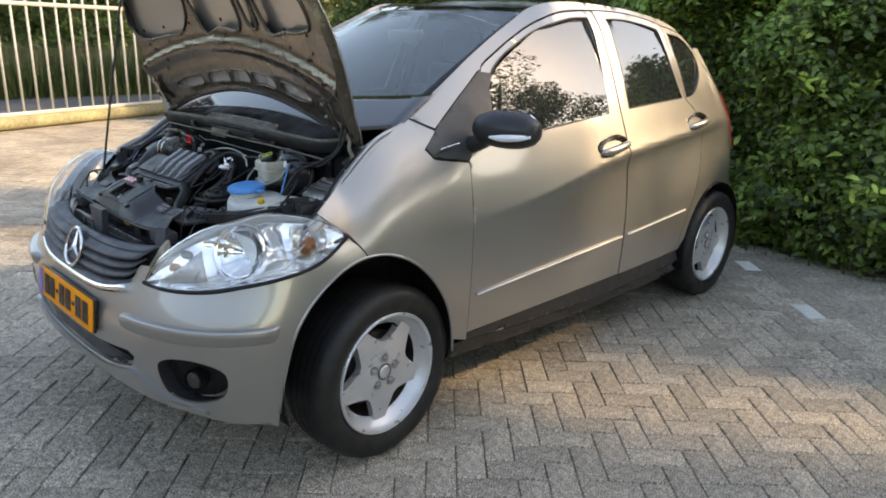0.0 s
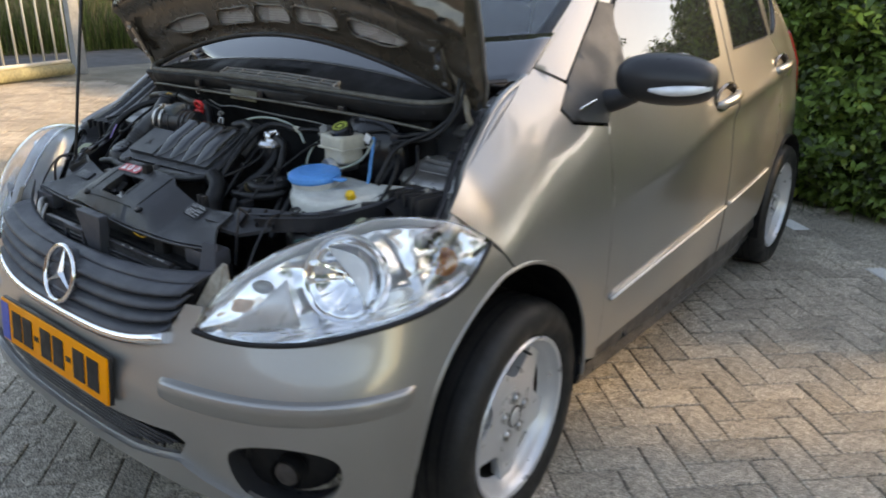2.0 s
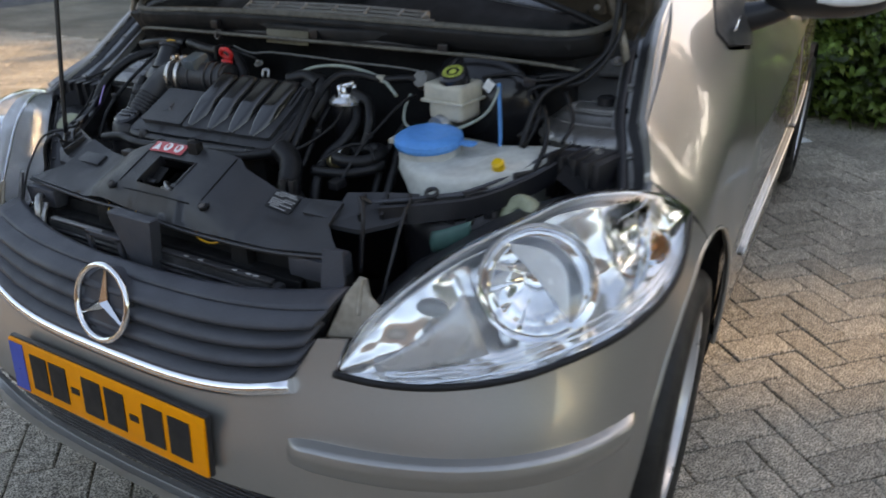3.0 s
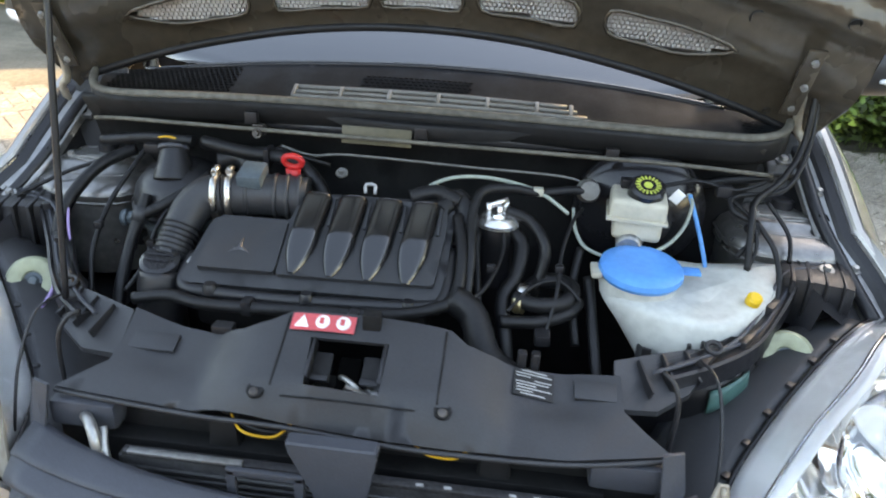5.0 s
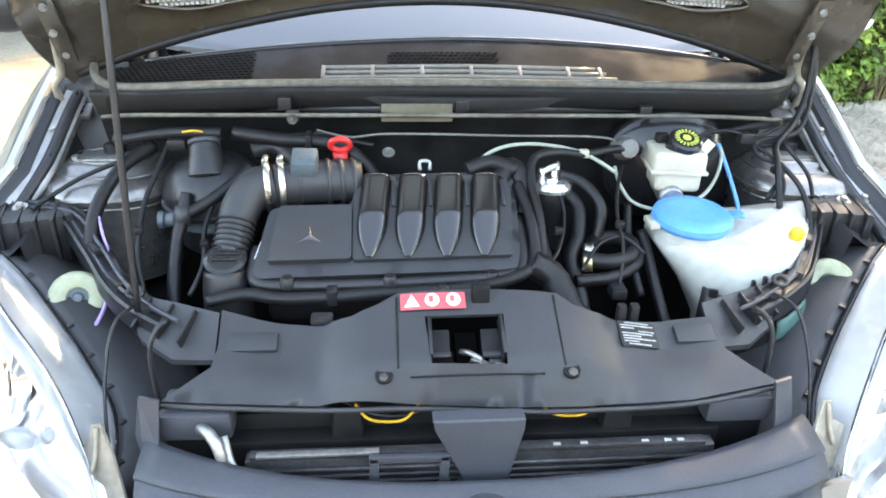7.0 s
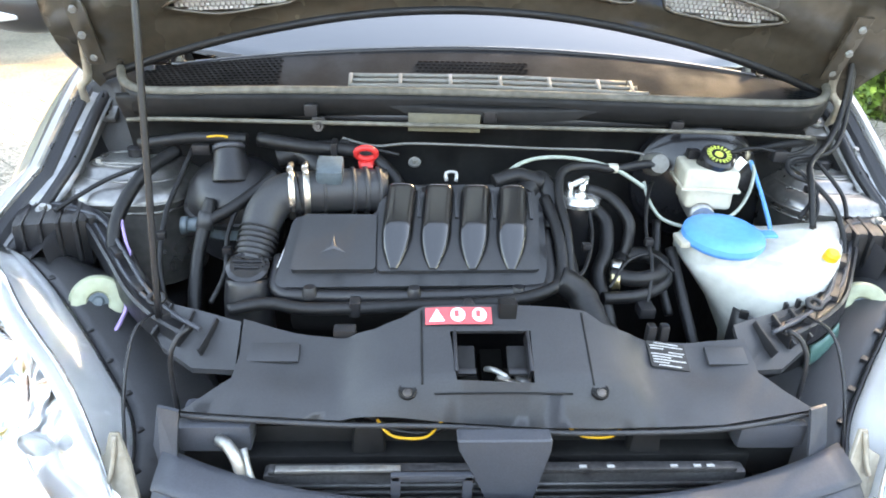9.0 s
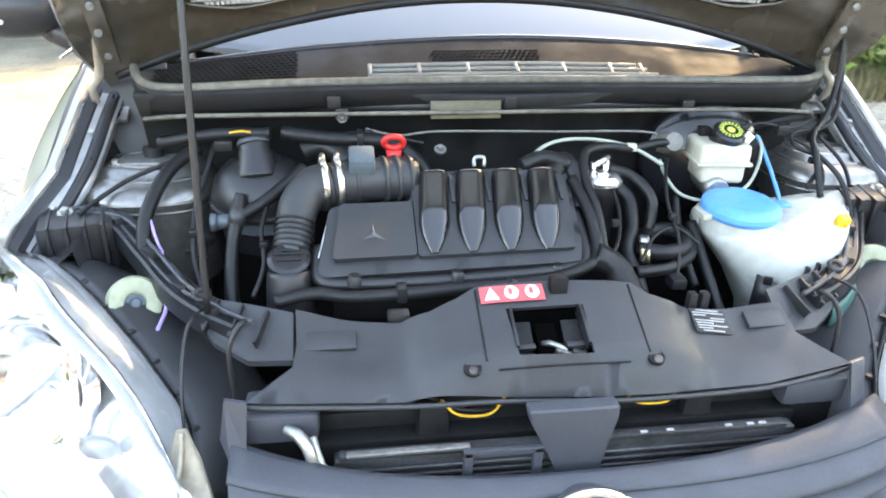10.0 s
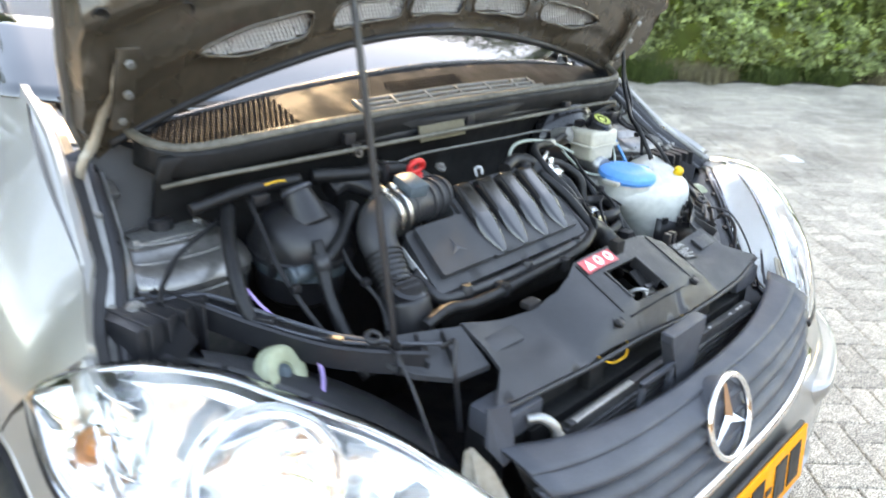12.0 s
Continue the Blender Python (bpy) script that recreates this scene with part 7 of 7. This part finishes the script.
part("condenser_pipe", tube([(-0.285, 0.130, 0.755), (-0.305, 0.150, 0.790), (-0.315, 0.170, 0.815)], 0.005, 10, 4), DULLSTEEL, cond)
vee = bmesh.new()
vv = [[vee.verts.new((x, y, z)) for x, z in ((-0.061, 0.862), (0.051, 0.862), (0.050, 0.846), (0.033, 0.768), (0.046, 0.740), (-0.032, 0.740), (-0.018, 0.768), (-0.058, 0.846))] for y in (0.128, 0.150)]
vee.faces.new(vv[0])
vee.faces.new(vv[1][::-1])
for i in range(8):
    vee.faces.new((vv[0][i], vv[1][i], vv[1][(i + 1) % 8], vv[0][(i + 1) % 8]))
bmesh.ops.bevel(vee, geom=vee.edges[:], offset=0.002, segments=1, affect="EDGES")
part("vee_bracket", vee, GRILLE, car, "slate plastic V-shaped bracket behind the badge")
for x in (-0.165, 0.19):
    part("support_leg", box((0.046, 0.026, 0.060), (x, 0.200, 0.800), 0.008, None, 2, 0.8), DEEP, car)
for size, at in (((0.098, 0.008, 0.010), (-0.088, 0.130, 0.806)), ((0.012, 0.008, 0.06), (-0.131, 0.130, 0.780)), ((0.012, 0.008, 0.06), (-0.045, 0.130, 0.780))):
    part("support_bar", box(size, at, 0.002), GRILLE, car)
for x in (-0.115, 0.120):
    hose([(x - 0.040, 0.200, 0.834), (x - 0.024, 0.186, 0.822), (x, 0.184, 0.817), (x + 0.024, 0.185, 0.820), (x + 0.042, 0.198, 0.834)], 0.0019, AMBERWIRE, "orange_wire")
    hose([(x - 0.06, 0.21, 0.836), (x - 0.02, 0.200, 0.818), (x + 0.03, 0.198, 0.816), (x + 0.08, 0.21, 0.836)], 0.004, None, "wiring_loom")

# ---- cabin ----
part("dashboard", sheet(lambda u, v: Vector((1.30 * (u - 0.5), 0.98 + 0.34 * v + 0.10 * (2 * u - 1) ** 2, 1.125 - 0.03 * v - 0.10 * max(0, v - 0.7) * 3)), 20, 10, 0.02), CLOTH, car)
part("dashboard_front", box((1.30, 0.05, 0.35), (0, 1.38, 0.92), 0.02), CLOTH, car)
wheel_ring = part("steering_wheel", tube([(0.34 + 0.18 * math.cos(a), 1.46 + 0.06 * math.sin(a), 1.06 + 0.17 * math.sin(a)) for a in np.linspace(0, 2 * math.pi, 20, endpoint=False)], 0.014, 8, 2, True), CLOTH, car)
part("steering_hub", lathe([(0.0, 0.02), (0.06, 0.015), (0.07, -0.02)], Matrix.Translation((0.34, 1.45, 1.06)) @ pose(0, 0, 0, 70), 20), CLOTH, wheel_ring)
for x in (-0.36, 0.36):
    seat = part("seat", box((0.50, 0.50, 0.16), (x, 1.98, 0.66), 0.05, None, 3), CLOTH, car, "charcoal cloth seat")
    part("seat_back", box((0.48, 0.14, 0.62), (x, 2.28, 1.02), 0.05, Matrix.Rotation(radians(-14), 3, "X"), 3, 0.85), CLOTH, seat)
    part("head_rest", box((0.26, 0.09, 0.18), (x, 2.37, 1.42), 0.04, Matrix.Rotation(radians(-10), 3, "X"), 3), CLOTH, seat)
bench = part("rear_bench", box((1.20, 0.48, 0.18), (0, 2.85, 0.70), 0.05, None, 3), CLOTH, car)
part("bench_back", box((1.20, 0.14, 0.60), (0, 3.12, 1.02), 0.05, Matrix.Rotation(radians(-16), 3, "X"), 3), CLOTH, bench)
part("cabin_floor", box((1.50, 2.2, 0.04), (0, 2.2, 0.45), 0.01), CLOTH, car)
for sign in (1, -1):
    part("door_card", box((0.03, 2.1, 0.62), (sign * 0.775, 2.20, 0.80), 0.012), CLOTH, car)
part("rear_view_mirror", box((0.22, 0.03, 0.06), (0.0, 1.60, 1.47), 0.014, None, 3), TRIM, car)

# ---- ground: one sheet to the horizon, pavers laid in herringbone on it ----
def flat_sheet(name, x0, x1, y0, y1, z, mat, label, kind="structure", category="ground", nx=1, ny=1):
    bm = sheet(lambda u, v: Vector((x0 + (x1 - x0) * u, y0 + (y1 - y0) * v, z)), nx, ny)
    ob = part(name, bm, mat)
    return tagged(ob, label, category, kind=kind)


flat_sheet("ground", -400, 400, -400, 400, -0.010, JOINT, "sandy ground under the grey pavers")

# ---- gate, fence and what lies behind ----
GATE_A, GATE_B = Vector((-7.35, -2.2, 0)), Vector((-9.75, 4.75, 0))
along = (GATE_B - GATE_A).normalized()
gate = thing("sliding_gate", "cream-painted steel bar gate on a rounded bottom beam", "gate")


def beam(a, b, r, mat, name, owner, squash=1.0):
    return part(name, tube([tuple(a), tuple(b)], r, 12, 1), mat, owner)


beam(GATE_A + Vector((0, 0, 0.10)), GATE_B + Vector((0, 0, 0.10)), 0.095, GATEBEAM, "bottom_beam", gate)
beam(GATE_A + Vector((0, 0, 1.72)), GATE_B + Vector((0, 0, 1.72)), 0.03, GATEPAINT, "top_rail", gate)
beam(GATE_A + Vector((0, 0, 0.215)), GATE_B + Vector((0, 0, 0.215)), 0.03, GATEPAINT, "low_rail", gate)
length = (GATE_B - GATE_A).length
bar_mesh = None
n_bars = int(length / 0.225)
for i in range(n_bars + 1):
    p = GATE_A + along * (length * i / n_bars)
    if bar_mesh is None:
        ob = part("bar", tube([(0, 0, 0.2), (0, 0, 2.0)], 0.016, 8, 1), GATEPAINT, gate)
        bar_mesh = ob.data
        ob.location = p
    else:
        ob = new("bar", bar_mesh)
        ob.parent = gate
        ob.location = p
post = thing("gate_post", "grey galvanised steel gate post", "post")
part("post", box((0.16, 0.16, 2.2), (-9.85, 4.95, 1.1), 0.01), GREYSTEEL, post)
part("post_cap", box((0.19, 0.19, 0.03), (-9.85, 4.95, 2.21), 0.008), GREYSTEEL, post)

flat_sheet("road", -40, -10.6, -30, 40, -0.006, ASPHALT, "worn grey asphalt behind the gate", category="road")


def blades(name, n, box_x, box_y, height, wide, mat, label, z=0.0, seed=1, lean=0.35):
    rng = np.random.default_rng(seed)
    x, y = rng.uniform(*box_x, n), rng.uniform(*box_y, n)
    h = height * rng.uniform(0.45, 1.15, n)
    a, tip = rng.uniform(0, 2 * np.pi, n), rng.uniform(0, 2 * np.pi, n)
    w = wide * rng.uniform(0.6, 1.2, n)
    dx, dy = np.cos(a) * w, np.sin(a) * w
    lx, ly = np.cos(tip) * h * lean * rng.uniform(0.2, 1, n), np.sin(tip) * h * lean * rng.uniform(0.2, 1, n)
    base, mid = np.stack([x, y, 0 * x + z], 1), np.stack([x + lx * 0.4, y + ly * 0.4, z + h * 0.6], 1)
    d = np.stack([dx, dy, 0 * dx], 1)
    top = np.stack([x + lx, y + ly, z + h], 1)
    verts = np.stack([base - d, base + d, mid + d * 0.8, mid - d * 0.8, top], 1).reshape(-1, 3)
    i = np.arange(n) * 5
    faces = [f for k in i for f in ((k, k + 1, k + 2, k + 3), (k + 3, k + 2, k + 4))]
    ob = new(name, raw_mesh(name, verts, faces, mat))
    return tagged(ob, label, "grass", kind="stuff")


# ---- plain unseen wall, added in front of the car for its reflections ----
yard = thing("wall_south", "unseen dark brick wall added for the car's front to reflect", "wall", kind="structure")
part("wall_body", box((30.0, 0.24, 2.6), (0, -7.2, 1.3), 0.01), DARKBRICK, yard)
part("wall_coping", box((30.0, 0.30, 0.07), (0, -7.2, 2.635), 0.01), GREYSTEEL, yard)


# ---- leaves ----
def leaf_cloud(centres, normals, size, seed, droop=0.5, fine=False):
    """One folded leaf at each centre, facing roughly along its normal."""
    rng = np.random.default_rng(seed)
    n = len(centres)
    nrm = normals + rng.normal(0, droop, (n, 3))
    nrm /= np.linalg.norm(nrm, axis=1)[:, None] + 1e-9
    ref = rng.normal(0, 1, (n, 3))
    along = np.cross(nrm, ref)
    along /= np.linalg.norm(along, axis=1)[:, None] + 1e-9
    across = np.cross(nrm, along)
    s = (size * rng.uniform(0.55, 1.25, n))[:, None]
    fold = nrm * s * 0.12
    if fine:
        side = across * s
        ring = [centres - along * s * 0.5, centres - along * s * 0.22 + side * 0.20 + fold * 0.7, centres + along * s * 0.14 + side * 0.19 + fold * 0.8,
                centres + along * s * 0.55 - nrm * s * 0.14, centres + along * s * 0.14 - side * 0.19 + fold * 0.8, centres - along * s * 0.22 - side * 0.20 + fold * 0.7]
        verts = np.stack(ring, 1).reshape(-1, 3)
        k = np.arange(n) * 6
        faces = np.stack([np.stack([k + p for p in tri], 1) for tri in ((0, 1, 5), (1, 2, 4), (1, 4, 5), (2, 3, 4))], 1).reshape(-1, 3)
        return verts, faces
    a = centres - along * s * 0.5
    b = centres + across * s * 0.24 + fold
    c = centres + along * s * 0.55 - nrm * s * 0.1
    d = centres - across * s * 0.24 + fold
    verts = np.stack([a, b, c, d], 1).reshape(-1, 3)
    k = np.arange(n) * 4
    faces = np.stack([np.stack([k, k + 1, k + 2], 1), np.stack([k, k + 2, k + 3], 1)], 1).reshape(-1, 3)
    return verts, faces


def lumps(p, seed, scale, amount):
    """A wandering offset for each point."""
    off = Vector((seed * 7.3, seed * 3.1, 0))
    return np.array([noise.noise(Vector(q) * scale + off) for q in p]) * amount


def hedge_thing(name, x0, x1, y_front, depth, height, n, leaf, mat, label, seed, curve=None, m=None, fall=None, rough=1.0, sprig=0):
    """A rough hedge whose face looks towards -y."""
    rng = np.random.default_rng(seed)
    hedge = thing(name, label, "hedge", m=m)
    count = int(n)
    x = rng.uniform(x0, x1, count)
    face = rng.uniform(0, 1, count)
    front = face < 0.68
    full, height = height, height * np.array([fall(v) if fall else 1.0 for v in x])
    z = np.where(front, height * rng.uniform(0, 1, count) ** 0.9, height)
    y = np.where(front, y_front, y_front + depth * rng.uniform(0, 1, count))
    # leaves gather in sprigs, with gaps between them
    if sprig:
        own = rng.integers(0, max(count // sprig, 1), count)
        x, y, z, front = x[own], y[own], z[own], front[own]
        height = height[own]
    p = np.stack([x, y, z], 1)
    bulge = lumps(p, seed, 1.2, 0.45) + lumps(p, seed + 1, 3.2, 0.34) + lumps(p, seed + 2, 8.0, 0.12)
    inset = rng.exponential(0.085, count)
    if sprig:
        inset = inset[own] * 1.9 + rng.normal(0, 0.035, count)
    if curve is not None:
        y = y + np.array([curve(v) for v in x])
    lean = 0.16 * np.sin(np.pi * np.clip(z / height, 0, 1))
    y = np.where(front, y - bulge * rough - lean + inset + 0.13 * z, y)
    z = np.where(front, z, z + bulge * 1.3 - inset)
    if sprig:
        x, z = x + rng.normal(0, 0.062, count), z + rng.normal(0, 0.048, count)
    nrm = np.where(front[:, None], np.array([0, -0.60, 0.80]), np.array([0, -0.2, 1.0]))
    height = full
    # some outer sprigs get the brighter leaf, as if the sun caught them
    sunlit = (rng.random(count)[own] < 0.09 * (0.4 + z / full)) & (inset < 0.22) if sprig else np.zeros(count, bool)
    y = np.where(sunlit & front, y - 0.03, y)
    spots = np.stack([x, y, np.maximum(z, 0.02)], 1)
    for kind, pick, stuff in (("foliage", ~sunlit, mat), ("young_foliage", sunlit, SUNLITLEAF)):
        if pick.any():
            v, f = leaf_cloud(spots[pick], nrm[pick], leaf, seed, 0.42, fine=sprig > 0)
            ob = new(kind, raw_mesh(kind, v, f, stuff))
            ob.parent = hedge
    # dark sheet added behind the leaves, standing in for the shade inside the hedge
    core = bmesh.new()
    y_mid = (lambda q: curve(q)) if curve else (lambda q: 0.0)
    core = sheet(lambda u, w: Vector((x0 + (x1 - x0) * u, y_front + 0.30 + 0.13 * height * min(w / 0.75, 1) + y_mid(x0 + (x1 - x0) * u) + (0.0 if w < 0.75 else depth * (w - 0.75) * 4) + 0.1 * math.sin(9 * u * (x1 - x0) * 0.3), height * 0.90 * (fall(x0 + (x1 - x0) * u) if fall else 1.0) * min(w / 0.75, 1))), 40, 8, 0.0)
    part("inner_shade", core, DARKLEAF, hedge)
    for k in range(int((x1 - x0) * 2.5)):
        xx = x0 + (x1 - x0) * (k + rng.uniform(0, 1)) / ((x1 - x0) * 2.5)
        yy = y_front + 0.42 + y_mid(xx) + rng.uniform(0, 0.2)
        part("stem", tube([(xx, yy, -0.02), (xx + rng.uniform(-0.1, 0.1), yy - 0.05, 0.5), (xx + rng.uniform(-0.25, 0.25), yy - 0.1, height * (fall(xx) if fall else 1.0) * 0.85)], [0.018, 0.013, 0.006], 6, 3), BARK, hedge)
    return hedge


hedge_thing("hedge", -0.9, 3.6, 4.75, 1.6, 3.5, 150000, 0.082, LEAF, "dense green broad-leaved hedge at the edge of the pavers", 11, fall=lambda x: 0.55 + 0.45 / (1 + math.exp(7 * (x - 0.75))), rough=1.15, sprig=20)
def yard_edge(x):
    """Where the pavers end, by x."""
    return 4.72 + 0.55 * min(max((x - 3.6) / 2, 0), 1) - 0.74 * max(0.0, x - 6.2)


hedge_thing("hedge", 3.6, 17, 0.45, 1.8, 1.9, 80000, 0.10, WILDLEAF, "overgrown pale green shrubs with grass at their foot", 23, rough=1.5, curve=yard_edge, sprig=18)
blades("grass", 500, (-0.9, 3.6), (4.45, 4.95), 0.08, 0.005, GRASS, "sparse grass tufts at the foot of the hedge", 0.0, 5)
for k in range(16):
    a = 3.6 + 0.7 * k
    e = yard_edge(a + 0.35)
    blades("grass", 1300, (a, a + 0.8), (e - 0.12, e + 0.75), 0.24, 0.006, GRASS if k % 3 else DRYGRASS, "wild grass in front of the shrubs", 0.0, 50 + k)
flat_sheet("verge", -1.2, 3.7, 4.72, 12, 0.004, SOIL, "dark soil under the hedge", category="soil")
verge = part("verge", sheet(lambda u, v: Vector((3.7 + 16 * u, yard_edge(3.7 + 16 * u) - 0.05 + 6 * v, 0.006)), 40, 2), SOIL)
tagged(verge, "dark soil under the wild shrubs", "soil", kind="structure")


hedge_thing("hedge", -14, 22, 0.0, 2.5, 3.2, 30000, 0.22, SHRUB, "dark wild shrubs beyond the road and grass", 41, m=pose(-19.0, 0, 0, 0, 0, 90))
hedge_thing("hedge", -9.4, -0.9, 8.2, 2.0, 3.6, 22000, 0.16, SHRUB, "dark shrubs behind the car park", 43)


# ---- trees behind the hedge ----
def tree(x, y, height, crown, seed, n=9000, leaf=0.16, label="tall leafy tree behind the hedge"):
    rng = np.random.default_rng(seed)
    t = thing("tree", label, "tree", m=pose(x, y, 0))
    trunk = tube([(0, 0, -0.1), (0.05, 0.03, height * 0.25), (0.0, 0.1, height * 0.55), (0.1, 0.05, height * 0.9)], [height * 0.032, height * 0.026, height * 0.016, 0.02], 10, 5)
    part("trunk", trunk, BARK, t)
    centres, normals = [], []
    for k in range(16):
        a, zz = rng.uniform(0, 2 * np.pi), height * rng.uniform(0.32, 0.92)
        reach = crown * (1.05 - 0.6 * (zz / height)) * rng.uniform(0.6, 1.1)
        tip = np.array([math.cos(a) * reach, math.sin(a) * reach, zz + 0.25 * reach])
        part("limb", tube([(0, 0.05, zz * 0.8), tuple(tip * [0.5, 0.5, 0] + np.array([0, 0, zz * 0.95])), tuple(tip)], [height * 0.010, height * 0.006, 0.012], 6, 4), BARK, t)
        for j in range(5):
            c = tip * [1, 1, 1] + rng.normal(0, crown * 0.20, 3)
            m = n // 80
            q = rng.normal(0, 1, (m, 3))
            q /= np.linalg.norm(q, axis=1)[:, None]
            r = crown * rng.uniform(0.16, 0.30) * rng.uniform(0.4, 1, (m, 1)) ** 0.5
            centres.append(c + q * r * [1, 1, 0.75])
            normals.append(q + [0, 0, 0.6])
    v, f = leaf_cloud(np.concatenate(centres), np.concatenate(normals), leaf, seed)
    ob = new("crown", raw_mesh("crown", v, f, DARKLEAF))
    ob.parent = t
    return t


shade_tree = tree(10.79, 9.86, 13.0, 4.5, 3, 24000, 0.17)
shade_tree.matrix_basis = pose(10.79, 9.86, 0, 0, 0, 75)
for x, y, r in ((13.8, 7.0, 285), (12.5, 13.0, 45), (17.3, 3.8, 0), (20.6, 0.6, 0), (24.0, -3.0, 75)):
    copy_thing(shade_tree, pose(x, y, 0, 0, 0, r))
for x, y, r in ((-11.0, 11.5, 160), (-7.0, 15.5, 20)):
    copy_thing(shade_tree, pose(x, y, 0, 0, 0, r))
oak = tree(-22, 8, 6.6, 2.5, 4, label="broad leafy tree beyond the road")
for k, (x, y, r) in enumerate(((-24, 1, 90), (-21, -6, 200), (-25, 15, 300), (-23, -13, 45), (27, -3, 80), (30, 9, 10), (25, -12, 130))):
    copy_thing(oak, pose(x, y, 0, 0, 0, r))
blades("grass", 26000, (-17.5, -13.4), (-7, 16), 0.85, 0.012, GRASS, "tall unmown grass beyond the road", 0.0, 31)
blades("grass", 9000, (-17.0, -13.6), (-7, 16), 1.05, 0.010, DRYGRASS, "dry seeding grass stalks beyond the road", 0.0, 32)

# ---- pavers in herringbone, at an angle to the car ----
UNIT = 0.1075
TURN = radians(45)


def paver_verts():
    """A paver 210 x 105 mm with worn, chamfered edges; top at z = 0."""
    lx, ly, c = 0.1045, 0.0522, 0.004
    v = [(x, y, -0.06) for x, y in ((-lx, -ly), (lx, -ly), (lx, ly), (-lx, ly))]
    v += [(x, y, -0.004) for x, y in ((-lx, -ly), (lx, -ly), (lx, ly), (-lx, ly))]
    v += [(x, y, 0.0) for x, y in ((-lx + c, -ly + c), (lx - c, -ly + c), (lx - c, ly - c), (-lx + c, ly - c))]
    f = [(8, 9, 10, 11)]
    for a in (0, 4):
        f += [(a + i, a + (i + 1) % 4, a + 4 + (i + 1) % 4, a + 4 + i) for i in range(4)]
    return np.array(v), f


PV, PF = paver_verts()
paver_mesh = raw_mesh("paver", PV, PF, PAVER)
white_mesh = raw_mesh("paver", PV, PF, WHITEPAVER)
pavement = thing("pavement", "grey concrete pavers laid in herringbone with sandy joints", "pavement", kind="structure")
rng = np.random.default_rng(77)
WHITE = [(1.42, 3.58), (0.83, 4.12), (6.18, 2.63), (2.35, 2.75), (4.9, 1.7)]
ct, st = math.cos(TURN), math.sin(TURN)
laid, near = [], 0
rest = []
N = 110
for i in range(-N, N):
    for j in range(-N, N):
        k = (i - j) % 4
        if k == 0:
            u, v, a = i + 1.0, j + 0.5, 0.0
        elif k == 3:
            u, v, a = i + 0.5, j + 1.0, math.pi / 2
        else:
            continue
        x, y = (u * ct - v * st) * UNIT, (u * st + v * ct) * UNIT
        if not (-10.5 < x < 10.5 and -4.0 < y < yard_edge(x)):
            continue
        if (x - 0.5) ** 2 / 90 + (y - 1) ** 2 / 40 > 1.3:
            continue
        laid.append((x, y, a + TURN))
for x, y, a in laid:
    dz, da = rng.normal(0, 0.0012), rng.normal(0, 0.006)
    tx, ty = rng.normal(0, 0.006), rng.normal(0, 0.006)
    white = any((x - wx) ** 2 + (y - wy) ** 2 < 0.0052 for wx, wy in WHITE)
    m = Matrix.Translation((x, y, dz)) @ Matrix.Rotation(a + da, 4, "Z") @ Matrix.Rotation(tx, 4, "X") @ Matrix.Rotation(ty, 4, "Y")
    if white or (0.95 < x < 3.2 and -0.25 < y < 2.75 and near < 300):
        near += not white
        ob = new("paver", white_mesh if white else paver_mesh)
        ob.parent = pavement
        ob.matrix_basis = m
    else:
        rest.append(m)
base = len(PV)
hom = np.c_[PV, np.ones(base)]
verts = np.concatenate([(hom @ np.array(m).T)[:, :3] for m in rest])
faces = [tuple(q + base * k for q in f) for k in range(len(rest)) for f in PF]
ob = new("pavers", raw_mesh("pavers", verts, faces, PAVER))
ob.parent = pavement
tagged(ob, kind="stuff")
